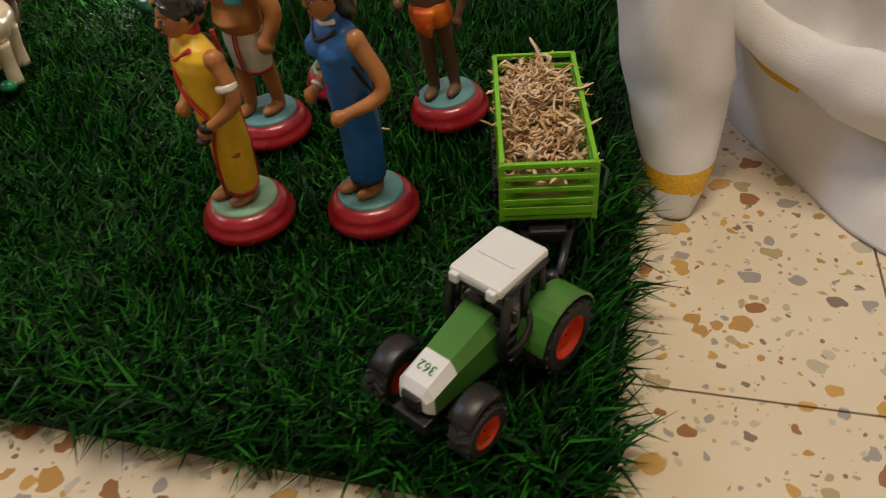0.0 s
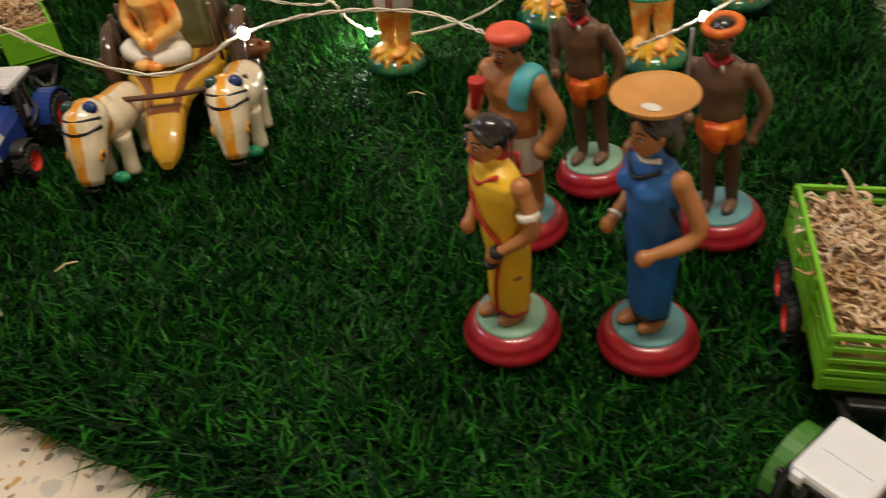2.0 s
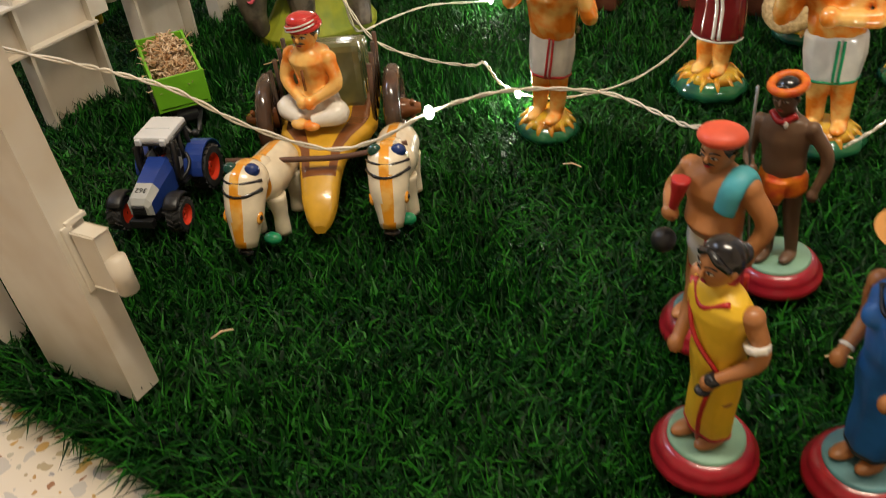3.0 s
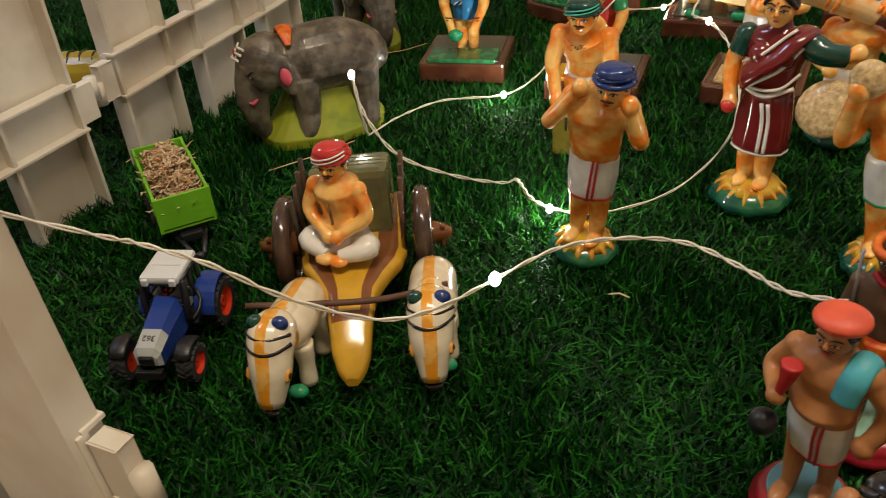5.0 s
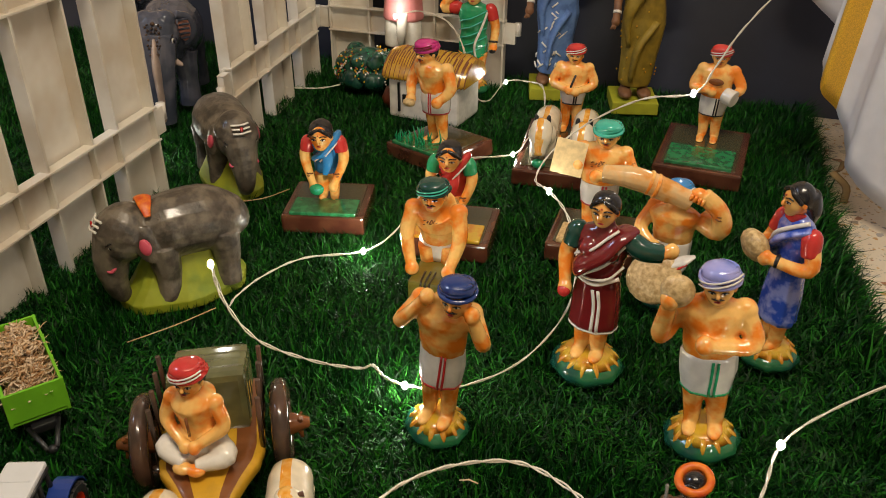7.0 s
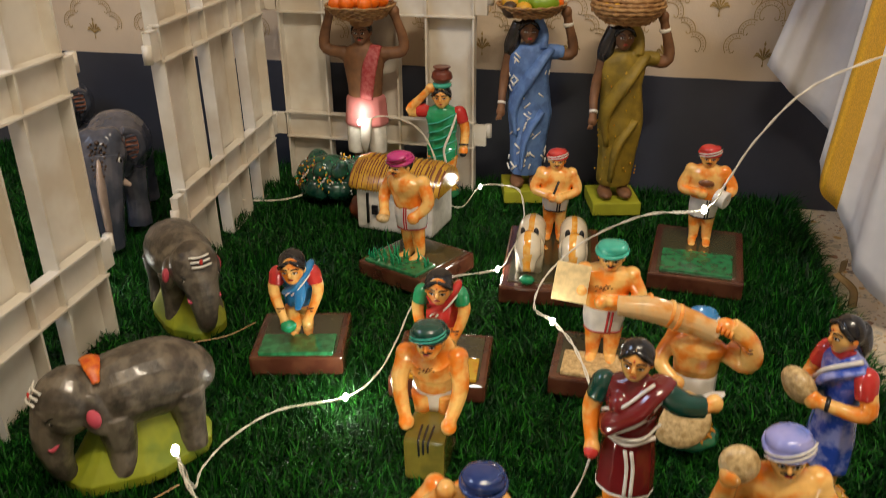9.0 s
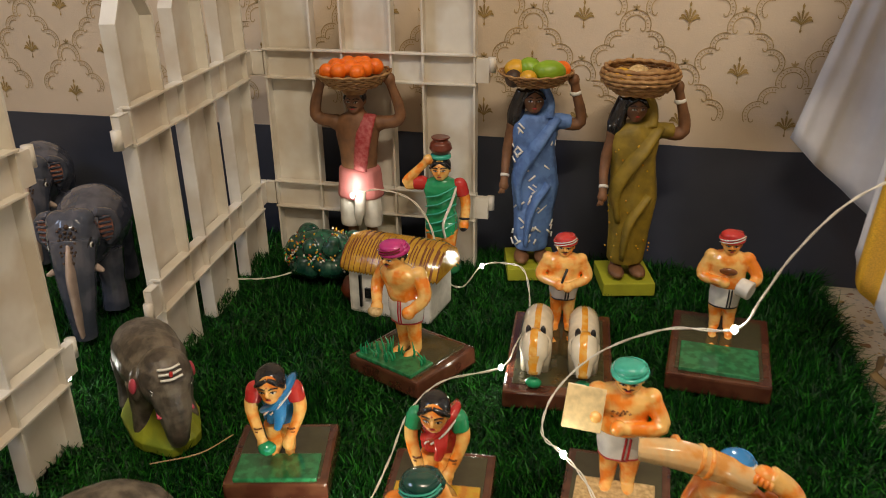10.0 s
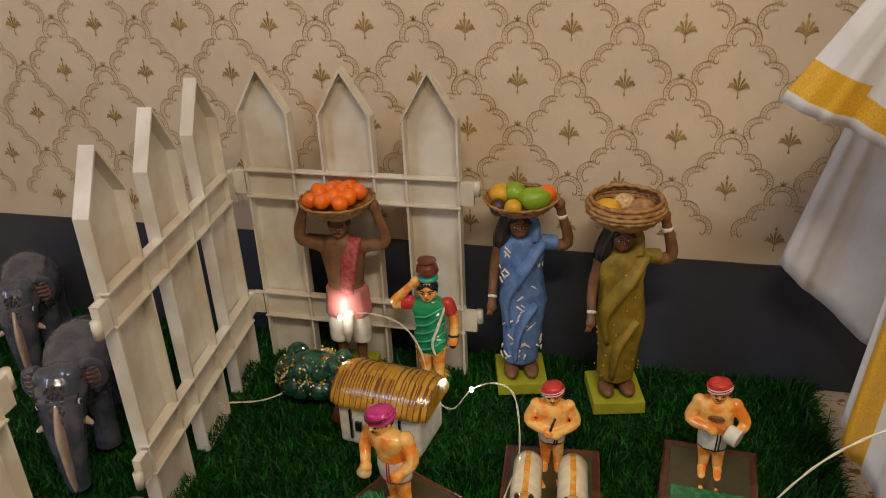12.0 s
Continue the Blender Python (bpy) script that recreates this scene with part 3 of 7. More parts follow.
    def torso(self, mat, bend=0.0, w=0.155, z0=0.48, belly=0.0):
        def y(z):
            return -bend * (z - z0) / 0.35
        self.loft([(0, 0, z0, w * 0.85, w * 0.62), (0, y(0.55) - belly * 0.4, 0.55, w * 0.9, w * 0.68 + belly * 0.4), (0, y(0.62), 0.62, w * 0.92, w * 0.66), (0, y(0.7), 0.70, w * 1.06, w * 0.70), (0, y(0.755), 0.755, w * 1.08, w * 0.62), (0, y(0.795), 0.795, w * 0.84, w * 0.5), (0, y(0.82), 0.82, w * 0.42, w * 0.36), (0, y(0.86), 0.86, w * 0.3, w * 0.3)], mat)

    def chest(self, y=-0.105, z=0.69):
        rng = random.Random(7)
        for i in range(14):
            self.ball((rng.gauss(0, 0.035), y + rng.uniform(0.0, 0.008), z + rng.gauss(0, 0.016)), (0.009, 0.006, 0.004), CART_BROWN, (0, rng.uniform(-40, 40), 0), 6)

    def arm(self, s, elbow, hand, skin, sleeve=None, shoulder=(0.15, 0.0, 0.755), r=0.042, band=None):
        sh = (shoulder[0] * s, shoulder[1], shoulder[2])
        self.ball(sh, r * 1.25, sleeve or skin)
        self.tube([sh, elbow, hand], [r * 1.15, r, r * 0.72], skin, 10)
        self.ball(hand, (r * 0.95, r * 0.95, r * 1.05), skin)
        if sleeve:
            mid = tuple(sh[k] * 0.4 + elbow[k] * 0.6 for k in range(3))
            self.tube([sh, tuple((sh[k] + mid[k]) / 2 for k in range(3)), mid], [r * 1.35, r * 1.3, r * 1.2], sleeve, 12)
        if band:
            a = tuple(elbow[k] * 0.35 + hand[k] * 0.65 for k in range(3))
            b = tuple(elbow[k] * 0.25 + hand[k] * 0.75 for k in range(3))
            self.tube([a, b], r * 0.98, band, 10, curve=False)

    def head(self, c, skin, hair=True, r=0.088, moustache=False, back=False, bun=False, tilt=0):
        r *= 1.06 if skin is SKIN else 1.0
        x, y, z = c
        self.ball(c, (r * 0.86, r * 0.94, r * 1.08), skin, (tilt, 0, 0), 20)
        self.ball((x, y - r * 0.22, z - r * 0.55), (r * 0.58, r * 0.62, r * 0.55), skin, (tilt, 0, 0), 16)
        self.tube([(x, y - r * 0.88, z + r * 0.12), (x, y - r * 1.02, z - r * 0.12), (x, y - r * 0.93, z - r * 0.24)], [r * 0.06, r * 0.13, r * 0.12], skin, 8)
        bold = skin is SKIN
        for s in (-1, 1):
            self.ball((x + s * r * 0.34, y - r * 0.82, z + r * 0.02), (r * 0.2, r * 0.075, r * 0.085), WHITE, (0, 0, s * 18), seg=10)
            self.ball((x + s * r * 0.33, y - r * 0.875, z + r * 0.02), (r * 0.085, r * 0.04, r * 0.085), HAIR, seg=8)
            self.tube([(x + s * r * 0.13, y - r * 0.9, z + r * 0.0), (x + s * r * 0.33, y - r * 0.895, z + r * 0.115), (x + s * r * 0.56, y - r * 0.76, z + r * 0.03)], r * (0.032 if bold else 0.025), HAIR, 5)
            self.tube([(x + s * r * 0.12, y - r * 0.93, z + r * 0.26), (x + s * r * 0.36, y - r * 0.87, z + r * 0.34), (x + s * r * 0.62, y - r * 0.68, z + r * 0.24)], r * (0.05 if bold else 0.035), HAIR, 5)
            self.ball((x + s * r * 0.84, y + r * 0.02, z - r * 0.05), (r * 0.13, r * 0.2, r * 0.27), skin, seg=8)
            if moustache and hair:
                self.ball((x + s * r * 0.78, y - r * 0.12, z + r * 0.28), (r * 0.17, r * 0.3, r * 0.26), HAIR, seg=8)
        self.ball((x, y - r * 0.86, z - r * 0.56), (r * 0.2, r * 0.07, r * 0.055), TRIM_RED, seg=8)
        if moustache:
            self.tube([(x - r * 0.36, y - r * 0.74, z - r * 0.43), (x - r * 0.12, y - r * 0.9, z - r * 0.36), (x + r * 0.12, y - r * 0.9, z - r * 0.36), (x + r * 0.36, y - r * 0.74, z - r * 0.43)], [r * 0.03, r * 0.075, r * 0.075, r * 0.03], HAIR, 6)
        elif bold:
            self.ball((x, y - r * 0.9, z + r * 0.42), r * 0.06, RED, seg=6)
        if hair:
            self.ball((x, y + r * 0.2, z + r * 0.24), (r * 0.99, r * 0.95, r * 0.98), HAIR, (tilt, 0, 0), 20)
            if not moustache:
                for s in (-1, 1):
                    self.tube([(x, y - r * 0.62, z + r * 0.84), (x + s * r * 0.5, y - r * 0.62, z + r * 0.6), (x + s * r * 0.86, y - r * 0.22, z + r * 0.1)], [r * 0.14, r * 0.2, r * 0.16], HAIR, 8)
        if back:
            self.tube([(x, y + r * 0.6, z + r * 0.3), (x, y + r * 1.05, z - r * 0.9), (x, y + r * 1.0, z - r * 2.2)], [r * 0.9, r * 0.85, r * 0.35], HAIR, 12)
        if bun:
            self.ball((x, y + r * 1.1, z + r * 0.05), r * 0.55, HAIR)

    def turban(self, c, mat, r=0.09, trim=None, flat=0.62, tilt=-8):
        r *= 1.02
        x, y, z = c
        self.ball((x, y + r * 0.12, z + r * 0.72), (r * 1.1, r * 1.12, r * flat), mat, (tilt, 0, 0), 22)
        for k in range(3):
            a = [(x + r * (1.06 - 0.12 * k) * math.cos(t), y + r * 0.12 + r * (1.08 - 0.12 * k) * math.sin(t), z + r * (0.45 + 0.24 * k) + r * 0.12 * math.sin(t + k)) for t in np.linspace(0, math.tau, 18)]
            self.tube(a, r * 0.16, mat, 8, curve=False)
        if trim:
            for k in range(2):
                a = [(x + r * 1.20 * math.cos(t), y + r * 0.12 + r * 1.22 * math.sin(t), z + r * (0.44 + 0.26 * k + 0.26 * (t - 4.7))) for t in np.linspace(3.6, 5.9, 9)]
                self.tube([(p[0] * 1.0, p[1], p[2]) for p in a], r * 0.055, trim, 6, curve=False)
            self.ball((x + r * 0.95, y + r * 0.3, z + r * 0.55), (r * 0.28, r * 0.3, r * 0.22), mat)

    def sash(self, pts, mat, w=0.04, flat=0.35):
        self.tube(pts, w, mat, 10, flat)

    def done(self, name, label, m, group="clay dolls", category="doll"):
        ob = new(name, bpy.data.meshes.new(name))
        ob.matrix_world = m
        MODELLED.append((self, ob))
        return tagged(ob, label, category, group)


MODELLED = []


def finish_modelling():
    """Fuses each figure's stout masses, smooths them, and joins all into its one mesh, uneven as hand work is."""
    lumps = []
    for d, ob in MODELLED:
        for mat, bm in d.soft.items():
            o = new("lump", mesh_of(bm, "lump", mat))
            fuse = o.modifiers.new("fuse", "REMESH")
            fuse.mode, fuse.voxel_size = "VOXEL", min(0.0021, max(0.0011, d.h * 0.0078))
            ease = o.modifiers.new("ease", "SMOOTH")
            ease.factor, ease.iterations = 0.5, 5
            lumps.append((d, mat, o))
    graph = bpy.context.evaluated_depsgraph_get()
    for d, mat, o in lumps:
        known = len(d.bm.faces)
        d.bm.from_mesh(o.evaluated_get(graph).to_mesh())
        d.bm.faces.ensure_lookup_table()
        k = d.slot(mat)
        for f in d.bm.faces[known:]:
            f.material_index, f.smooth = k, True
    for d, mat, o in lumps:
        me = o.data
        bpy.data.objects.remove(o)
        bpy.data.meshes.remove(me)
    for d, ob in MODELLED:
        seed = Vector(ob.matrix_world.translation) * 7
        for v in d.bm.verts:
            v.co += noise.noise_vector(v.co * 38 + seed) * (0.0011 * min(1.0, max(0.0, v.co.z * 30)))
        made = mesh_of(d.bm, ob.name, d.mats)
        blank = ob.data
        ob.data = made
        bpy.data.meshes.remove(blank)


def paint_stripe(d, k, x, w):
    """Orange glaze stripe along an ox's spine and face."""
    s = d.slot(OX_STRIPE)
    d.bm.normal_update()
    for f in d.bm.faces:
        c = f.calc_center_median()
        if f.material_index == k and abs(c.x - x + 0.15 * w) < w and (abs(f.normal.z) > 0.25 or abs(f.normal.y) > 0.5):
            f.material_index = s


def at(x, y, turn=0, lx=0, ly=0, z=0.0):
    """A place on the mat; turn about z, then leaning lx toward -x.. and ly along y."""
    return Matrix.Translation((x, y, z)) @ pose(0, 0, 0, ly, lx, 0) @ pose(0, 0, 0, 0, 0, turn)


# round-based painted dolls
def yellow_woman():
    d = Doll(0.150, 0.021, 0.90)
    d.disc_base(MINT)
    d.legs(TAN, 0.3, 0.05, 0.02)
    d.loft([(0, 0, 0.07, 0.11, 0.085), (0, 0, 0.09, 0.115, 0.09), (0, 0.01, 0.3, 0.12, 0.095), (0, 0, 0.47, 0.135, 0.1), (0, 0, 0.55, 0.125, 0.09)], YELLOW, 24, 0.04, 7)
    d.loft([(0, 0, 0.062, 0.113, 0.088), (0, 0, 0.08, 0.118, 0.093)], TRIM_RED, 24, 0.04, 7)
    d.torso(YELLOW, 0.03, 0.145)
    d.tube([(-0.10, -0.07, 0.8), (0, -0.11, 0.74), (0.10, -0.07, 0.8)], 0.012, TRIM_RED)
    d.tube([(-0.13, -0.06, 0.78), (-0.02, -0.125, 0.62), (0.1, -0.085, 0.48)], 0.010, TRIM_RED, 8)
    d.tube([(0.10, -0.06, 0.48), (0.06, -0.10, 0.28), (0.05, -0.105, 0.08)], 0.010, TRIM_RED, 8)
    d.tube([(0.0, 0.09, 0.8), (0.0, 0.11, 0.6), (0.03, 0.10, 0.3), (0.03, 0.095, 0.08)], 0.011, TRIM_RED, 8)
    d.arm(1, (0.20, 0.02, 0.58), (0.10, -0.12, 0.44), TAN, None, r=0.037)
    d.tube([(0.185, 0.01, 0.655), (0.195, 0.012, 0.625)], 0.052, WHITE, 12, curve=False)
    d.arm(-1, (-0.19, 0.0, 0.58), (-0.13, -0.12, 0.46), TAN, None, r=0.037)
    d.tube([(0.12, -0.1, 0.475), (0.105, -0.12, 0.45)], 0.037, BLACK, 10, curve=False)
    d.ball((0.09, -0.13, 0.40), (0.035, 0.035, 0.02), BLACK)
    d.tube([(0.0, -0.02, 0.82), (0, -0.02, 0.86)], 0.055, TRIM_RED, 12, curve=False)
    d.head((0, -0.05, 0.915), TAN, True, 0.085, bun=True)
    return d


def blue_woman():
    d = Doll(0.158, 0.021, 0.84)
    d.disc_base(TEAL)
    d.legs(TAN, 0.3, 0.05, 0.02)
    d.loft([(0, 0, 0.08, 0.105, 0.085), (0, 0, 0.10, 0.112, 0.09), (0, 0.01, 0.3, 0.125, 0.095), (0, 0, 0.45, 0.14, 0.1), (0, 0, 0.55, 0.125, 0.09)], BLUE, 24, 0.05, 7)
    d.loft([(0, 0, 0.072, 0.108, 0.088), (0, 0, 0.088, 0.113, 0.092)], BLACK, 24, 0.05, 7)
    d.torso(BLUE, 0.02, 0.145)
    for s in (-1, 1):
        d.ball((s * 0.06, -0.085, 0.70), 0.055, BLUE)
    d.tube([(-0.10, -0.06, 0.8), (0, -0.11, 0.75), (0.10, -0.06, 0.8)], 0.012, BLACK)
    d.tube([(0.12, -0.06, 0.72), (0.13, 0.0, 0.6), (0.08, 0.08, 0.45)], 0.011, BLACK)
    d.arm(1, (0.21, 0.06, 0.55), (0.13, -0.15, 0.47), TAN, r=0.039)
    d.arm(-1, (-0.20, 0.04, 0.56), (-0.14, -0.14, 0.47), TAN, r=0.039, band=WHITE)
    d.tube([(-0.08, -0.05, 0.83), (0, -0.075, 0.81), (0.08, -0.05, 0.83)], 0.012, WHITE)
    d.head((0, -0.04, 0.91), TAN, True, 0.085, back=True)
    d.loft([(0, -0.02, 1.0, 0.07, 0.07), (0, -0.02, 1.01, 0.125, 0.125), (0, -0.02, 1.045, 0.172, 0.172), (0, -0.02, 1.05, 0.168, 0.168), (0, -0.02, 1.04, 0.158, 0.158)], material("pale_wooden_tray", (0.52, 0.24, 0.06), rough=0.5, vary=0.2, scale=30), 32)
    d.ball((0.06, -0.09, 1.042), (0.045, 0.028, 0.008), WHITE, (0, 0, 20), 8)
    return d


def tribal_man(base_top):
    d = Doll(0.150, 0.021, 0.82)
    d.disc_base(base_top)
    d.legs(DARK, 0.46, 0.06, 0.03, 0.045)
    d.loft([(0, 0, 0.40, 0.12, 0.085), (0, 0, 0.42, 0.135, 0.095), (0, 0, 0.5, 0.135, 0.095), (0, 0, 0.53, 0.12, 0.085)], ORANGE, 22, 0.05, 6)
    d.tube([(0, -0.09, 0.5), (0, -0.105, 0.42), (0, -0.09, 0.36)], [0.07, 0.06, 0.03], ORANGE, 10, 0.4)
    d.ball((0.02, -0.115, 0.43), (0.018, 0.008, 0.035), BLACK)
    d.torso(DARK, 0.0, 0.136, 0.5)
    d.arm(1, (0.23, 0.03, 0.60), (0.18, -0.02, 0.42), DARK, r=0.037)
    d.arm(-1, (-0.20, -0.02, 0.58), (-0.12, -0.15, 0.56), DARK, r=0.037)
    d.tube([(-0.12, -0.155, 0.04), (-0.13, -0.15, 0.7), (-0.11, -0.13, 0.99)], 0.009, STEEL, 6, curve=False)
    d.tube([(-0.07, -0.03, 0.83), (0, -0.07, 0.80), (0.07, -0.03, 0.83)], 0.02, TRIM_RED)
    d.ball((0.03, -0.075, 0.79), (0.014, 0.01, 0.025), WHITE)
    d.head((0, -0.02, 0.91), DARK, True, 0.08)
    ring = [(0.088 * math.cos(t), -0.005 + 0.09 * math.sin(t), 0.965 + 0.01 * math.sin(t)) for t in np.linspace(0, math.tau, 20)]
    d.tube(ring, 0.026, ORANGE, 10, curve=False)
    return d


def toddy_man():
    d = Doll(0.150, 0.021, 0.95)
    d.disc_base(TEAL)
    d.legs(TAN, 0.46, 0.06, 0.05, 0.045)
    d.dhoti(WHITE, 0.27, 0.53, 0.135, TRIM_RED)
    d.torso(TAN, 0.0, 0.155, belly=0.05)
    d.arm(1, (0.24, 0.02, 0.6), (0.19, -0.04, 0.44), TAN, r=0.047)
    d.arm(-1, (-0.22, -0.02, 0.62), (-0.13, -0.16, 0.6), TAN, r=0.042)
    d.tube([(-0.12, -0.16, 0.62), (-0.10, -0.15, 0.70), (-0.095, -0.14, 0.78)], [0.018, 0.03, 0.05], TRIM_RED, 12)
    d.ball((-0.17, -0.15, 0.42), 0.062, BLACK)
    d.sash([(0.10, -0.09, 0.66), (0.115, -0.07, 0.78), (0.12, 0.02, 0.81), (0.12, 0.09, 0.68)], CLOTH_TEAL, 0.055, 0.6)
    d.head((0, -0.03, 0.90), TAN, True, 0.082, True)
    d.ball((0, -0.01, 0.965), (0.108, 0.108, 0.048), CORAL, (-6, 0, 0), 22)
    return d


yellow_woman().done("clay_doll", "clay doll of a woman in yellow red-edged dress on base", at(0.194, 0.404, -38, -1, 2), "round-based dolls")
blue_woman().done("clay_doll", "clay doll of a woman in blue carrying a wooden tray", at(0.280, 0.424, -40, -2, 2), "round-based dolls")
tribal_man(TEAL).done("clay_doll", "dark clay doll with orange loincloth and staff, blue-topped base", at(0.305, 0.560, -12, -6, 3), "round-based dolls")
tribal_man(MINT).done("clay_doll", "dark clay doll with orange loincloth and headband, mint-topped base", at(0.200, 0.598, -14, -6, 3), "round-based dolls")
toddy_man().done("clay_doll", "clay doll of a man with coral turban and teal shoulder cloth", at(0.166, 0.516, -22, -2, 3), "round-based dolls")


# glazed dolls on mounds
def covering_man():
    d = Doll(0.188, 0.014, 0.92)
    d.mound(0.031)
    d.legs(SKIN, 0.44, 0.055, 0.0)
    d.dhoti(WHITE, 0.27, 0.52, 0.135, TRIM_RED)
    d.torso(SKIN, 0.06, 0.15)
    d.arm(-1, (-0.23, -0.08, 0.64), (-0.07, -0.12, 0.86), SKIN, r=0.046)
    d.arm(1, (0.25, -0.10, 0.66), (0.19, -0.14, 0.84), SKIN, r=0.046)
    d.head((0.09, -0.11, 0.89), SKIN, True, 0.082, True)
    d.turban((0.09, -0.11, 0.895), NAVY, 0.086)
    return d


def maroon_woman():
    d = Doll(0.200, 0.018, 0.94)
    d.mound(0.038)
    d.legs(SKIN, 0.34, 0.05, 0.0, 0.055)
    d.loft([(0, 0, 0.20, 0.135, 0.10), (0, 0, 0.22, 0.145, 0.11), (0, 0, 0.36, 0.14, 0.105), (0, 0, 0.47, 0.125, 0.095), (0, 0, 0.54, 0.11, 0.085)], MAROON, 26, 0.035, 9)
    d.loft([(0, 0, 0.195, 0.14, 0.104), (0, 0, 0.207, 0.146, 0.11)], WHITE, 26, 0.035, 9)
    d.tube([(0.02, -0.115, 0.22), (0.02, -0.11, 0.36), (0.0, -0.10, 0.47)], 0.01, WHITE, 6, 0.5)
    d.tube([(0.05, -0.11, 0.22), (0.05, -0.105, 0.36), (0.03, -0.10, 0.47)], 0.01, WHITE, 6, 0.5)
    d.torso(MAROON, 0.0, 0.14, 0.5)
    for s in (-1, 1):
        d.ball((s * 0.055, -0.075, 0.70), 0.06, MAROON)
    d.tube([(-0.13, -0.06, 0.53), (0, -0.105, 0.51), (0.13, -0.06, 0.55)], 0.012, WHITE)
    d.tube([(0.09, -0.07, 0.83), (-0.03, -0.125, 0.72), (-0.135, -0.06, 0.64)], 0.009, WHITE)
    d.arm(-1, (-0.20, -0.01, 0.60), (-0.16, -0.10, 0.44), SKIN, BOTTLE, r=0.046)
    d.ball((-0.16, -0.12, 0.43), 0.04, RED)
    d.arm(1, (0.27, 0.0, 0.71), (0.36, 0.06, 0.72), SKIN, BOTTLE, r=0.045)
    d.tube([(0.13, 0.0, 0.75), (0.22, -0.01, 0.72), (0.32, 0.03, 0.71)], [0.062, 0.062, 0.055], BOTTLE, 12)
    d.sash([(0.13, 0.05, 0.80), (0.10, -0.05, 0.79), (0.02, -0.11, 0.70), (-0.09, -0.10, 0.60), (-0.13, -0.02, 0.54)], MAROON, 0.062, 0.5)
    d.tube([(0.17, 0.02, 0.78), (0.13, -0.06, 0.74), (0.05, -0.125, 0.645), (-0.07, -0.12, 0.555)], 0.009, WHITE, 6)
    d.tube([(0.14, -0.05, 0.62), (0.08, -0.10, 0.56), (-0.02, -0.115, 0.54), (-0.12, -0.06, 0.535)], 0.008, WHITE, 6)
    d.head((-0.01, -0.03, 0.91), SKIN, True, 0.08, bun=True)
    return d


def winnow_man():
    d = Doll(0.190, 0.016, 0.97)
    d.mound(0.035)
    d.legs(SKIN, 0.44, 0.06, 0.0, 0.055)
    d.dhoti(WHITE, 0.27, 0.51, 0.145, GREEN)
    d.torso(SKIN, 0.02, 0.15)
    d.arm(1, (0.20, -0.06, 0.60), (-0.02, -0.15, 0.62), SKIN, r=0.05)
    d.arm(-1, (-0.24, -0.04, 0.58), (-0.20, -0.12, 0.84), SKIN, r=0.055)
    d.ball((-0.17, -0.10, 0.88), (0.085, 0.06, 0.09), GRAIN)
    d.head((0.02, -0.04, 0.90), SKIN, True, 0.084, True)
    d.turban((0.02, -0.04, 0.905), LILAC, 0.088, WHITE)
    return d


def blue_saree_woman():
    d = Doll(0.202, 0.014, 0.9)
    d.mound(0.034)
    d.legs(SKIN, 0.34, 0.05, 0.0, 0.055)
    d.loft([(0, 0, 0.18, 0.13, 0.10), (0, 0, 0.20, 0.14, 0.11), (0, 0, 0.36, 0.14, 0.105), (0, 0, 0.47, 0.125, 0.095), (0, 0, 0.54, 0.11, 0.085)], STRIPE_BLUE, 26, 0.05, 9)
    d.torso(STRIPE_BLUE, 0.0, 0.14, 0.5)
    d.tube([(0.14, 0.0, 0.80), (0.0, -0.11, 0.70), (-0.12, -0.06, 0.56)], [0.05, 0.055, 0.04], STRIPE_BLUE, 12, 0.5)
    d.tube([(0.12, -0.02, 0.83), (0.0, -0.125, 0.74), (-0.12, -0.08, 0.62)], 0.014, WHITE)
    for s in (-1, 1):
        d.arm(s, (0.21 * s, -0.02, 0.60), (0.06 * s - 0.03, -0.19, 0.60), SKIN, RED, r=0.046, band=BLACK)
    d.ball((-0.08, -0.20, 0.62), (0.12, 0.07, 0.10), GRAIN, (20, 0, 0))
    d.tube([(-0.02, -0.03, 0.80), (0.0, -0.02, 0.86)], 0.06, RED, 12, curve=False)
    d.head((-0.01, -0.04, 0.91), SKIN, True, 0.08, back=True)
    return d


covering_man().done("clay_doll", "glazed clay doll of a man with navy turban, hands at ears", at(-0.058, 0.752, -4, 4, 2), "mound-based dolls")
maroon_woman().done("clay_doll", "glazed clay doll of a woman in a maroon saree, arm raised", at(0.070, 0.902, -8, 1, 0), "mound-based dolls")
winnow_man().done("clay_doll", "glazed clay doll of a man with lilac turban holding grain", at(0.200, 0.822, -2, -5, 1), "mound-based dolls")
blue_saree_woman().done("clay_doll", "glazed clay doll of a woman in blue saree holding a basket", at(0.264, 0.990, -62, 0, 0), "mound-based dolls")


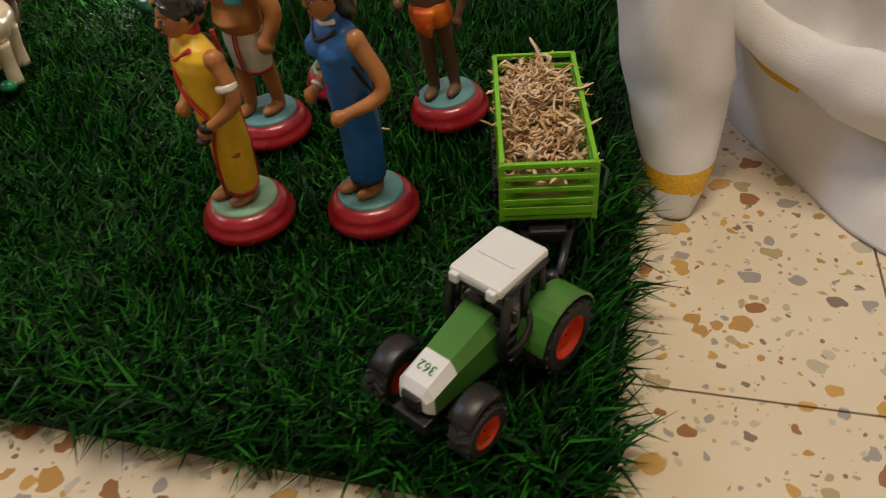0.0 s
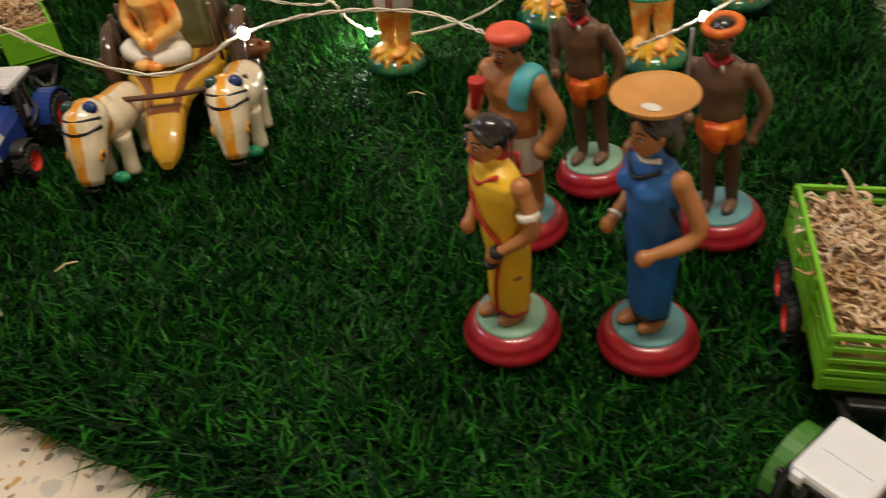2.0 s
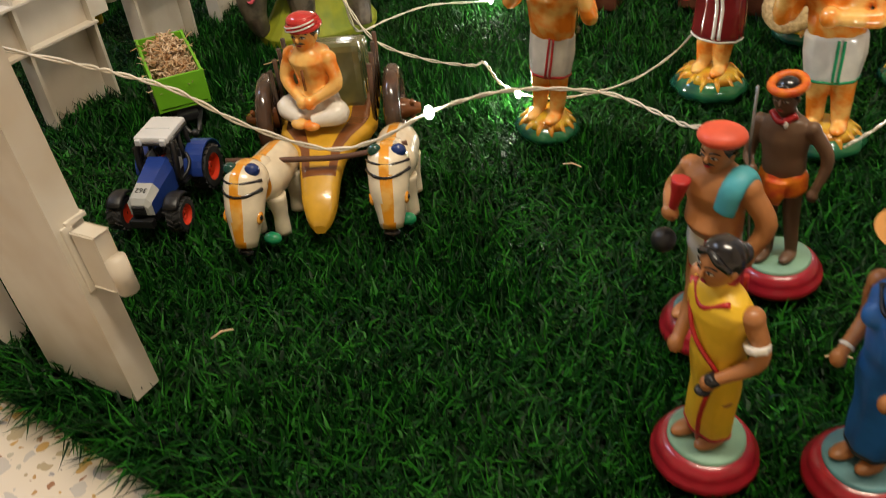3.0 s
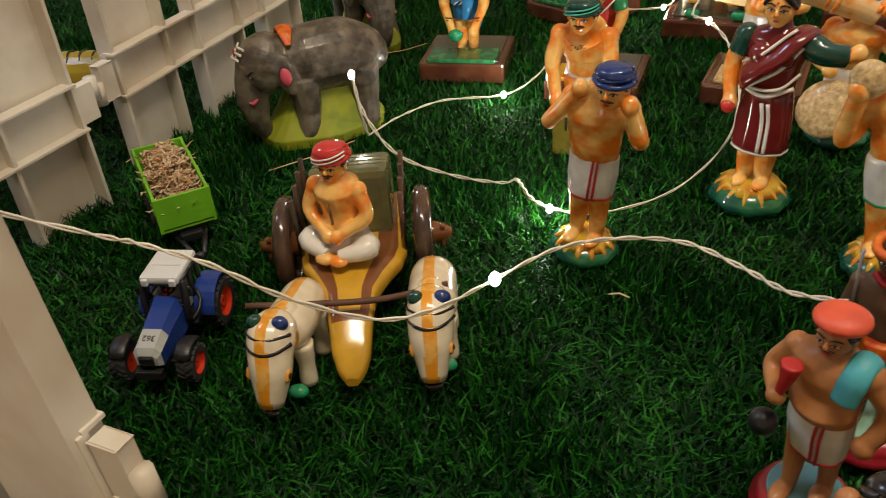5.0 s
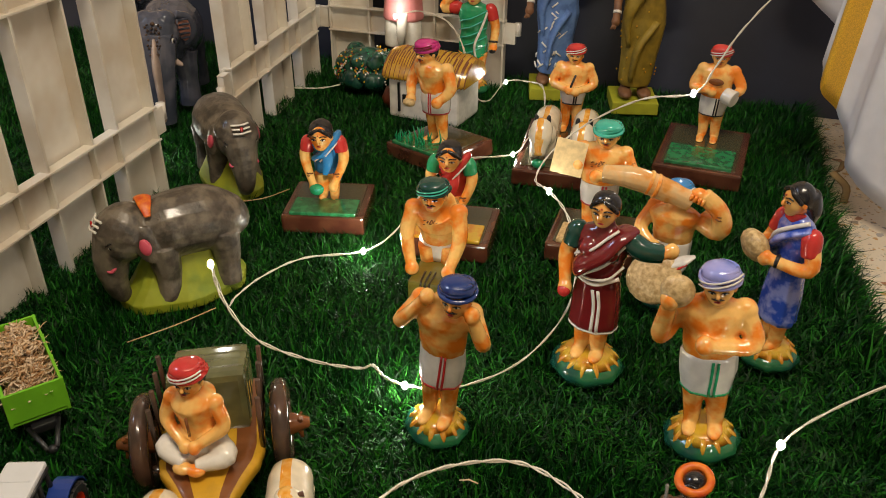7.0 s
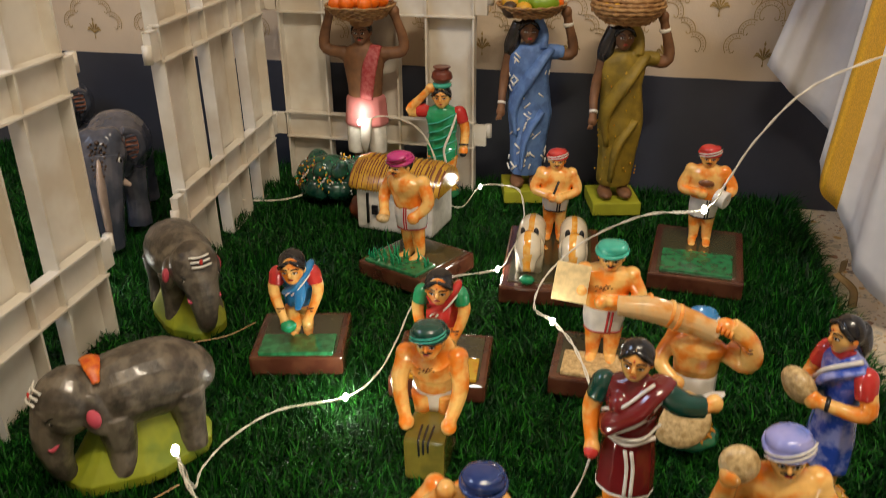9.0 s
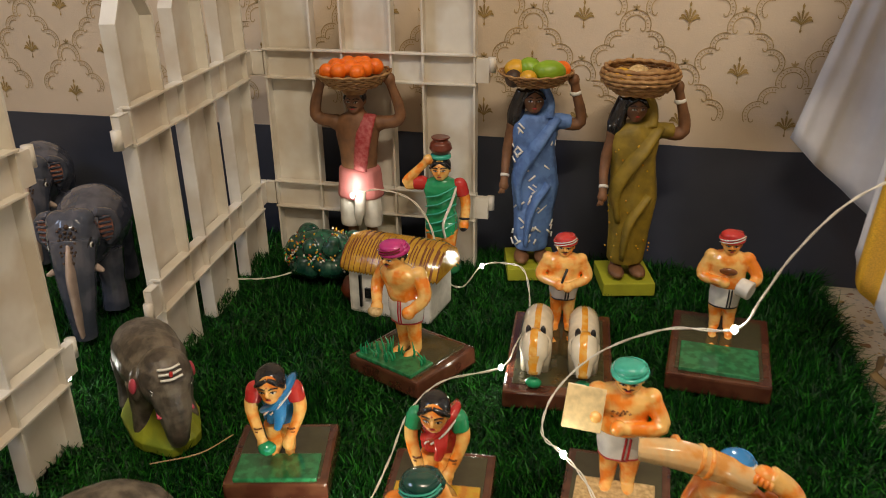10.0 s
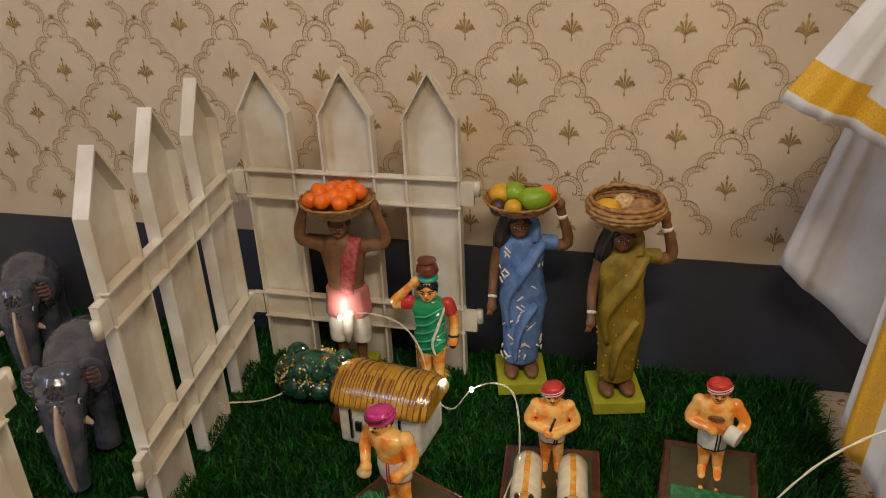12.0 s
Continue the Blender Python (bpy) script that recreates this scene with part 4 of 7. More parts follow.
# glazed dolls on plinths and tools
def log_man():
    d = Doll(0.150, 0.012, 1.12)
    sack = material("pale_sack_glaze", (0.78, 0.50, 0.22), rough=0.2, vary=0.2, scale=40, coat=0.4, patch=(0.70, 0.30, 0.06), patch_scale=40)
    d.mound(0.034)
    d.legs(SKIN, 0.44, 0.06, 0.0, 0.055)
    d.dhoti(WHITE, 0.2, 0.5, 0.15)
    d.torso(SKIN, 0.08, 0.165)
    d.arm(-1, (-0.22, -0.1, 0.6), (-0.10, -0.2, 0.5), SKIN, r=0.052)
    d.tube([(-0.52, -0.20, 1.05), (-0.32, -0.18, 1.05), (-0.08, -0.13, 0.97), (0.10, -0.12, 0.90)], [0.065, 0.085, 0.085, 0.075], sack, 14)
    for x, z in ((-0.20, 1.02), (-0.15, 1.0), (-0.34, 1.05)):
        d.tube([(x - 0.012, -0.155, z + 0.004), (x + 0.012, -0.15, z - 0.004)], 0.092, SKIN, 16, curve=False)
    d.tube([(0.17, 0.0, 0.70), (0.31, -0.06, 0.66), (0.30, -0.10, 0.84), (0.17, -0.12, 0.97)], [0.08, 0.078, 0.068, 0.06], SKIN, 14)
    d.ball((0.14, -0.12, 0.96), (0.065, 0.06, 0.06), SKIN)
    for k in range(4):
        d.tube([(0.10 + 0.028 * k, -0.17, 0.99 - 0.01 * k), (0.09 + 0.028 * k, -0.185, 0.94 - 0.01 * k)], 0.014, SKIN, 6)
    for k in (0, 1):
        d.tube([(0.235, -0.10, 0.83 + 0.03 * k), (0.30, -0.165, 0.80 + 0.03 * k), (0.365, -0.10, 0.82 + 0.03 * k)], 0.007, CART_BROWN, 5)
    # grain fan leaning at his feet
    d.ball((-0.06, -0.26, 0.24), (0.21, 0.05, 0.20), GRAIN, (-28, -28, 0), 20)
    d.tube([(0.02, -0.22, 0.36), (0.13, -0.20, 0.42), (0.20, -0.19, 0.47)], [0.05, 0.06, 0.02], WHITE, 10, 0.5)
    d.tube([(0.05, -0.265, 0.33), (0.15, -0.245, 0.42)], 0.01, RED, 6)
    d.head((0.0, -0.06, 0.91), SKIN, True, 0.084)
    d.turban((0.0, -0.06, 0.915), SKY, 0.088, WHITE)
    return d


log_man().done("clay_doll", "glazed doll of a blue-capped man shouldering a long sack", at(0.138, 1.075, -4), "mound-based dolls")


def bending_woman(blouse, drape, field, tool=None):
    d = Doll(0.132, 0.022, 1.08)
    d.plinth(0.122, 0.118, 0.022, field, (0.1, 0.9), (0.02, 0.42))
    d.legs(SKIN, 0.34, 0.06, 0.0, 0.062)
    d.loft([(0, 0.07, 0.2, 0.12, 0.10), (0, 0.08, 0.32, 0.15, 0.13), (0, 0.06, 0.45, 0.15, 0.13), (0, 0.0, 0.55, 0.12, 0.11)], drape, 24, 0.05, 8)
    d.tube([(0, 0.08, 0.42), (0, 0.03, 0.62), (0, -0.10, 0.76)], [0.14, 0.16, 0.12], drape, 16)
    d.tube([(-0.10, -0.13, 0.56), (0.02, -0.17, 0.66), (0.13, -0.09, 0.80), (0.12, 0.08, 0.74)], [0.05, 0.07, 0.07, 0.06], drape, 12, 0.6)
    d.tube([(0.04, -0.12, 0.72), (0.05, -0.20, 0.55), (0.02, -0.20, 0.40)], [0.06, 0.055, 0.03], drape, 12, 0.6)
    for k in (0, 1):
        d.tube([(-0.08 + 0.05 * k, -0.19, 0.55), (0.05 + 0.04 * k, -0.20, 0.69), (0.17, -0.09, 0.83 - 0.05 * k)], 0.008, WHITE, 5)
    for s in (-1, 1):
        d.arm(s, (0.20 * s, -0.11, 0.55), (0.10 * s, -0.22, 0.27), SKIN, blouse, (0.16, -0.06, 0.74), 0.056)
        for k in (0, 1):
            d.tube([(0.185 * s, -0.17, 0.42 - 0.03 * k), (0.15 * s, -0.215, 0.42 - 0.03 * k), (0.105 * s, -0.19, 0.41 - 0.03 * k)], 0.009, CART_BROWN, 5)
    d.ball((-0.07, -0.25, 0.25), (0.075, 0.07, 0.06), tool or GREEN)
    d.tube([(-0.13, -0.25, 0.27), (-0.06, -0.31, 0.27), (0.0, -0.25, 0.27)], 0.012, tool or TURQ, 6)
    d.head((0, -0.19, 0.85), SKIN, True, 0.12, bun=True, tilt=24)
    d.ball((0, -0.155, 0.925), (0.118, 0.11, 0.085), HAIR, (24, 0, 0))
    return d


bending_woman(RED, SKY, FIELD).done("clay_doll", "glazed doll of a stooping woman in blue on a brown plinth", at(-0.363, 1.145, 14), "plinth dolls")
bending_woman(GREEN, RED, STRAW_YELLOW, STRAW_YELLOW).done("clay_doll", "glazed doll of a stooping woman in red on a brown plinth", at(-0.165, 1.135, 6), "plinth dolls")


def hauling_man():
    d = Doll(0.150, 0.010, 1.1)
    d.mound(0.022, OLIVE_GLASS, False)
    d.legs(SKIN, 0.40, 0.08, 0.0, 0.055)
    d.loft([(0, 0.08, 0.25, 0.15, 0.12), (0, 0.08, 0.4, 0.16, 0.14), (0, 0.06, 0.52, 0.14, 0.12)], WHITE, 24, 0.04, 8)
    d.tube([(0, 0.08, 0.45), (0, 0.04, 0.64), (0, -0.05, 0.79)], [0.15, 0.18, 0.15], SKIN, 18)
    for s in (-1, 1):
        d.arm(s, (0.20 * s, -0.13, 0.55), (0.14 * s, -0.22, 0.29), SKIN, None, (0.17, -0.05, 0.75), 0.058)
    box(d.bm, (-0.022, -0.058, -0.006), (0.022, -0.002, 0.047), d.slot(TROUGH), 0.004)
    for k in (-1, 0, 1):
        d.tube([(0.04 * k, -0.20, 0.255), (0.035 * k, -0.30, 0.25), (0.03 * k, -0.358, 0.23), (0.03 * k, -0.362, 0.14 + 0.02 * k)], 0.008, HAIR, 5)
    d.chest(-0.175, 0.70)
    d.head((0, -0.13, 0.92), SKIN, True, 0.1, True, tilt=15)
    d.turban((0, -0.13, 0.925), BOTTLE, 0.104, TURQ)
    return d


hauling_man().done("clay_doll", "glazed clay doll of a bare-chested man with dark green turban", at(-0.138, 0.990, 3), "mound-based dolls")


def letter_man():
    d = Doll(0.160, 0.022, 1.18)
    d.plinth(0.12, 0.115, 0.022, GRAIN, (0.12, 0.85), (0.05, 0.5))
    d.legs(SKIN, 0.42, 0.06, 0.0, 0.055)
    d.dhoti(WHITE, 0.28, 0.5, 0.14, TRIM_RED)
    d.torso(SKIN, 0.0, 0.165)
    d.arm(1, (0.22, -0.06, 0.58), (-0.02, -0.15, 0.60), SKIN, r=0.05)
    d.arm(-1, (-0.22, -0.08, 0.60), (-0.15, -0.17, 0.68), SKIN, r=0.05)
    vs = box(d.bm, (-0.021, -0.0010, -0.023), (0.021, 0.0010, 0.023), d.slot(material("painted_letter_sheet", (0.74, 0.56, 0.28), rough=0.3, vary=0.15, scale=120, coat=0.3)), 0.001, pose(-0.040, -0.034, 0.142, -32, 10, 8))
    d.head((0.02, -0.03, 0.91), SKIN, True, 0.086, True)
    d.turban((0.02, -0.03, 0.915), TURQ, 0.09)
    d.chest(-0.118)
    return d


letter_man().done("clay_doll", "glazed doll of a man with turquoise turban holding a sheet", at(0.032, 1.178, 0), "plinth dolls")


def pink_turban_man():
    d = Doll(0.174, 0.022, 1.18)
    d.plinth(0.142, 0.125, 0.022, FIELD, (0.1, 0.9), (0.02, 0.4))
    d.legs(SKIN, 0.44, 0.055, 0.0, 0.052)
    d.dhoti(WHITE, 0.31, 0.55, 0.145, TRIM_RED)
    d.torso(SKIN, 0.05, 0.15)
    d.arm(-1, (-0.21, -0.06, 0.60), (-0.12, -0.17, 0.46), SKIN, r=0.05)
    d.arm(1, (0.21, -0.02, 0.58), (0.14, -0.12, 0.46), SKIN, r=0.05)
    d.ball((-0.11, -0.20, 0.44), (0.06, 0.05, 0.04), GRAIN)
    d.head((-0.01, -0.06, 0.90), SKIN, True, 0.086, True)
    d.turban((-0.01, -0.06, 0.91), PINK, 0.09, MAROON)
    k = d.slot(GREEN)
    rng = random.Random(4)
    for i in range(26):
        x, y = rng.uniform(-0.05, 0.055), rng.uniform(-0.055, -0.015)
        tube(d.bm, [(x, y, 0.024), (x + rng.uniform(-0.004, 0.004), y, 0.036), (x + rng.uniform(-0.008, 0.008), y - 0.003, rng.uniform(0.04, 0.056))], [0.0022, 0.0018, 0.0004], k, 5)
    return d


pink_turban_man().done("clay_doll", "glazed doll of a man with pink turban among green seedlings", at(-0.278, 1.412, -28, -4), "plinth dolls")


def ploughing_man():
    d = Doll(0.152, 0.022, 1.04)
    d.plinth(0.150, 0.235, 0.022)
    off = 0.42
    ox_bm = d
    d.legs(SKIN, 0.44, 0.06, 0.0, 0.055)
    d.dhoti(WHITE, 0.34, 0.54, 0.14, BLACK)
    d.torso(SKIN, 0.0, 0.17)
    d.arm(-1, (-0.22, -0.03, 0.58), (-0.03, -0.16, 0.54), SKIN, r=0.053)
    d.arm(1, (0.22, -0.03, 0.58), (0.04, -0.16, 0.52), SKIN, r=0.053)
    d.tube([(-0.04, -0.19, 0.50), (0.03, -0.17, 0.72)], 0.012, BLACK, 6, curve=False)
    d.head((0, -0.03, 0.91), SKIN, True, 0.09, True)
    d.turban((0, -0.03, 0.915), RED, 0.094, WHITE)
    for v in d.verts():
        if v.co.z > 0.0285 or (abs(v.co.x) < 0.03 and v.co.y > -0.03 and v.co.z > 0.0235):
            v.co.y += 0.075
    for s in (-1, 1):
        x = 0.033 * s
        k, g = d.slot(OX_WHITE), d.slot(GREEN)
        tube(d.bm, smooth_path([(x, 0.04, 0.055), (x, 0.0, 0.066), (x, -0.05, 0.064), (x, -0.08, 0.07)], 4), [0.012] + [0.022] * 11 + [0.017], k, 32)
        tube(d.bm, smooth_path([(x, -0.065, 0.075), (x, -0.085, 0.085), (x, -0.10, 0.062), (x, -0.108, 0.045)], 4), [0.014] * 4 + [0.018] * 4 + [0.014, 0.012, 0.011, 0.010, 0.009], k, 32)
        for sx in (-1, 1):
            for yy in (-0.06, 0.03):
                tube(d.bm, [(x + 0.012 * sx, yy, 0.06), (x + 0.012 * sx, yy, 0.022)], [0.010, 0.008], k, 8)
            ball(d.bm, (x + 0.010 * sx, -0.083, 0.098), (0.004, 0.004, 0.008), d.slot(BLACK), seg=8)
        ball(d.bm, (x, -0.105, 0.03), (0.012, 0.008, 0.008), g, seg=8)
        tube(d.bm, [(x - 0.017, -0.093, 0.076), (x, -0.107, 0.079), (x + 0.017, -0.093, 0.076)], 0.0016, d.slot(BLACK), 6)
        paint_stripe(d, k, x, 0.0055)
    return d


ploughing_man().done("clay_doll", "glazed doll of a ploughman with two cream oxen on plinth", at(-0.066, 1.462, 5), "plinth dolls")


def drum_man():
    d = Doll(0.164, 0.022, 1.04)
    d.plinth(0.142, 0.200, 0.022, FIELD, (0.12, 0.88), (0.05, 0.45))
    d.legs(SKIN, 0.42, 0.06, 0.0, 0.056)
    d.dhoti(WHITE, 0.28, 0.5, 0.14, BLACK)
    d.torso(SKIN, 0.0, 0.165)
    d.arm(-1, (-0.21, -0.04, 0.57), (-0.02, -0.16, 0.57), SKIN, r=0.05)
    d.arm(1, (0.24, -0.03, 0.60), (0.16, -0.15, 0.54), SKIN, r=0.052)
    d.tube([(0.10, -0.12, 0.54), (0.20, -0.17, 0.52)], [0.085, 0.085], WHITE, 18, curve=False)
    d.ball((0, -0.115, 0.66), (0.075, 0.02, 0.035), CART_BROWN)
    d.head((0, -0.03, 0.9), SKIN, True, 0.086, True)
    d.turban((0, -0.03, 0.905), RED, 0.09, WHITE)
    for v in d.verts():
        if v.co.z > 0.029 or (abs(v.co.x) < 0.03 and v.co.y > -0.03 and v.co.z > 0.0235):
            v.co.y += 0.045
    return d


drum_man().done("clay_doll", "glazed doll of a drummer with red turban on brown plinth", at(0.162, 1.530, -4), "plinth dolls")


def pot_woman():
    d = Doll(0.200, 0.016, 1.1)
    d.mound(0.034)
    d.legs(SKIN, 0.32, 0.06, 0.0, 0.06)
    d.loft([(0, 0, 0.26, 0.10, 0.09), (0, 0, 0.29, 0.13, 0.10), (0, 0, 0.42, 0.135, 0.105), (0, 0, 0.54, 0.115, 0.09)], GREEN, 24, 0.05, 8)
    d.torso(GREEN, 0.0, 0.14, 0.5)
    for k in range(5):
        z = 0.36 + 0.085 * k
        d.tube([(0.13, -0.05, z + 0.05), (0.0, -0.125, z - 0.01), (-0.12, -0.06, z - 0.06)], 0.010, TURQ, 6, 0.5)
    d.tube([(0.04, -0.1, 0.27), (0.03, -0.125, 0.42), (0.10, -0.09, 0.62), (0.14, -0.02, 0.8)], 0.011, WHITE, 6)
    d.arm(1, (0.20, 0.0, 0.58), (0.19, -0.05, 0.38), SKIN, RED, r=0.046, band=BLACK)
    d.ball((0.19, -0.06, 0.36), 0.035, BLACK)
    d.arm(-1, (-0.28, -0.02, 0.76), (-0.10, -0.03, 0.98), SKIN, RED, r=0.046)
    d.head((0, -0.03, 0.90), SKIN, True, 0.084, bun=True)
    d.loft([(0, 0, 0.985, 0.07, 0.07), (0, 0, 1.0, 0.085, 0.085), (0, 0, 1.03, 0.08, 0.08)], TURQ, 18)
    d.loft([(0, 0, 1.03, 0.06, 0.06), (0, 0, 1.08, 0.095, 0.095), (0, 0, 1.13, 0.085, 0.085), (0, 0, 1.15, 0.06, 0.06), (0, 0, 1.16, 0.06, 0.06), (0, 0, 1.175, 0.08, 0.08), (0, 0, 1.185, 0.078, 0.078)], CLAY, 22)
    return d


pot_woman().done("clay_doll", "glazed doll of a woman in green saree balancing a pot", at(-0.319, 1.752, 6), "mound-based dolls")


# tall basket carriers
def weave(d, cx, cy, z, r, h):
    """A shallow woven bowl: rings of cane over ribs."""
    n = 7
    for k in range(n):
        t = k / (n - 1)
        rr = r * (0.62 + 0.38 * (math.sin(math.pi * 0.74 * t) if d.deep else t ** 0.7))
        ring = [(cx + rr * (1 + 0.012 * (-1) ** i) * math.cos(a), cy + rr * (1 + 0.012 * (-1) ** i) * math.sin(a), z + h * t + 0.003 * (-1) ** (i + k)) for i, a in enumerate(np.linspace(0, math.tau, 37))]
        d.tube(ring, h * 0.095, d.wick, 6, curve=False)
    d.loft([(cx, cy, z - 0.002, r * 0.5, r * 0.5), (cx, cy, z + h * 0.1, r * 0.62, r * 0.62), (cx, cy, z + h * 0.9, r * 0.95, r * 0.95), (cx, cy, z + h * 0.5, r * 0.8, r * 0.8), (cx, cy, z + h * 0.3, r * 0.5, r * 0.5)], d.wick, 30)


def saree_carrier(cloth, fruit, deep):
    d = Doll(0.335, 0.022)
    d.wick, d.deep = WICKER, deep
    box(d.bm, (-0.045, -0.05, -0.004), (0.045, 0.05, 0.020), d.slot(LIME_SLAB), 0.002)
    d.legs(BROWN_SKIN, 0.2, 0.05, 0.0, 0.035)
    d.loft([(0, 0, 0.06, 0.085, 0.075), (0.0, 0, 0.08, 0.095, 0.08), (0.01, 0, 0.25, 0.105, 0.085), (0.015, 0, 0.42, 0.125, 0.09), (0.01, 0, 0.52, 0.115, 0.085), (0, 0, 0.62, 0.11, 0.08), (0, 0, 0.70, 0.125, 0.085), (0, 0, 0.76, 0.12, 0.075), (0, 0, 0.81, 0.06, 0.06)], cloth, 30, 0.035, 7)
    d.tube([(0.10, -0.02, 0.79), (0.0, -0.09, 0.66), (-0.09, -0.06, 0.48), (-0.07, -0.06, 0.30)], [0.05, 0.05, 0.045, 0.02], cloth, 12, 0.5)
    d.tube([(0.07, -0.07, 0.45), (-0.02, -0.10, 0.30), (-0.04, -0.085, 0.10)], [0.04, 0.035, 0.02], cloth, 10, 0.5)
    d.arm(1, (0.24, 0.0, 0.76), (0.19, -0.01, 0.98), BROWN_SKIN, cloth, (0.11, 0.0, 0.765), 0.032, WHITE)
    d.arm(-1, (-0.14, 0.0, 0.60), (-0.16, -0.09, 0.45), BROWN_SKIN, None, (0.11, 0.0, 0.75), 0.028, WHITE)
    for k in (-1, 0, 1):
        d.tube([(-0.16, -0.09, 0.45), (-0.175 + 0.012 * k, -0.115, 0.415)], [0.012, 0.006], BROWN_SKIN, 6)
    d.head((-0.01, -0.02, 0.885), BROWN_SKIN, True, 0.062)
    d.tube([(-0.06, 0.0, 0.93), (-0.10, 0.0, 0.80), (-0.10, 0.01, 0.66)], [0.04, 0.045, 0.025], HAIR, 10)
    d.tube([(0.03, -0.03, 0.955), (0.065, -0.01, 0.88), (0.06, -0.02, 0.79)], [0.035, 0.04, 0.05], cloth, 12, 0.7)
    d.ball((0.015, 0.02, 0.90), (0.07, 0.06, 0.075), cloth)
    h = 0.115 if deep else 0.06
    weave(d, 0.0, -0.01, 0.965, 0.185, h)
    for c, r, m in fruit:
        d.ball((c[0], c[1], 0.965 + h * (0.52 if deep else 0.5) + c[2]), r, m)
    if cloth is PRINT_BLUE:
        rng = random.Random(8)
        for i in range(46):
            a, z = rng.uniform(math.pi * 1.05, math.pi * 1.95), rng.uniform(0.1, 0.76)
            x, y = 0.118 * math.cos(a), 0.092 * math.sin(a)
            e = rng.choice((-0.16, 0.16, 0.05))
            d.tube([(0.112 * math.cos(a + e * k), 0.087 * math.sin(a + e * k), z + 0.014 * k) for k in (-1, 0, 1)], 0.0055, WHITE, 5, curve=False)
    else:
        rng = random.Random(9)
        for i in range(30):
            a, z = rng.uniform(math.pi * 1.05, math.pi * 1.95), rng.uniform(0.1, 0.76)
            d.ball((0.117 * math.cos(a), 0.09 * math.sin(a), z), (0.005, 0.004, 0.006), STRAW_YELLOW, seg=6)
    return d


saree_carrier(PRINT_BLUE, [((0.06, -0.05, 0.035), (0.085, 0.065, 0.06), MANGO_GREEN), ((-0.05, -0.10, 0.015), (0.045, 0.045, 0.04), FRUIT_YELLOW), ((-0.12, -0.08, 0.01), (0.045, 0.045, 0.045), FRUIT_DARK), ((-0.10, 0.04, 0.035), (0.06, 0.06, 0.05), FRUIT_YELLOW), ((-0.03, 0.03, 0.04), (0.06, 0.06, 0.055), MANGO_GREEN), ((0.13, 0.02, 0.03), (0.05, 0.05, 0.045), TANGERINE)], False).done(
    "clay_doll", "tall clay doll in printed blue saree carrying a fruit basket", at(-0.160, 1.790, 14), "basket carriers")
saree_carrier(MUSTARD, [((-0.09, 0.01, 0.0), (0.065, 0.055, 0.05), FRUIT_YELLOW), ((0.0, 0.05, 0.0), (0.06, 0.055, 0.055), GRAIN), ((0.08, 0.0, 0.0), (0.065, 0.055, 0.045), WICKER), ((-0.01, -0.07, -0.01), (0.06, 0.05, 0.04), WICKER)], True).done(
    "clay_doll", "tall clay doll in mustard saree carrying a cane basket", at(0.012, 1.765, 14), "basket carriers")


def basket_man():
    d = Doll(0.330, 0.02)
    d.wick, d.deep = WICKER, False
    box(d.bm, (-0.04, -0.045, -0.004), (0.04, 0.045, 0.018), d.slot(LIME_SLAB), 0.002)
    d.legs(BROWN_SKIN, 0.4, 0.055, 0.0, 0.032)
    for s in (-1, 1):
        d.tube([(0.05 * s, 0, 0.40), (0.062 * s, -0.005, 0.28), (0.066 * s, -0.005, 0.17)], [0.062, 0.060, 0.054], WHITE, 16)
    d.tube([(0.02, -0.07, 0.40), (0.01, -0.085, 0.27), (0.0, -0.07, 0.19)], [0.035, 0.03, 0.012], WHITE, 10, 0.6)
    d.loft([(0, 0, 0.34, 0.125, 0.085), (0, 0, 0.36, 0.132, 0.088), (0, 0, 0.50, 0.118, 0.08), (0, 0, 0.52, 0.105, 0.075)], LUNGI, 26, 0.03, 7)
    d.torso(BROWN_SKIN, 0.0, 0.115, 0.5)
    d.tube([(0.06, 0.06, 0.72), (0.07, -0.02, 0.80), (0.05, -0.085, 0.68), (0.03, -0.09, 0.52)], [0.045, 0.045, 0.045, 0.04], PLAID, 12, 0.4)
    d.arm(1, (0.24, 0.0, 0.80), (0.19, -0.01, 1.0), BROWN_SKIN, None, (0.12, 0.0, 0.76), 0.034)
    d.arm(-1, (-0.23, 0.0, 0.80), (-0.18, -0.01, 1.0), BROWN_SKIN, None, (0.12, 0.0, 0.76), 0.034)
    d.head((0, -0.02, 0.885), BROWN_SKIN, True, 0.062, True)
    d.ball((0, -0.01, 0.94), (0.07, 0.07, 0.035), WICKER)
    weave(d, 0.0, -0.01, 0.965, 0.195, 0.07)
    rng = random.Random(5)
    for i in range(13):
        a, r = i * 2.4, 0.145 * math.sqrt((i + 0.5) / 13)
        d.ball((r * math.cos(a), -0.01 + r * math.sin(a), 1.04 + 0.035 * (1 - r / 0.15) + rng.uniform(0, 0.01)), 0.043, TANGERINE)
    return d


basket_man().done("clay_doll", "tall clay doll in pink cloth carrying a basket of oranges", at(-0.472, 1.750, 4), "basket carriers")


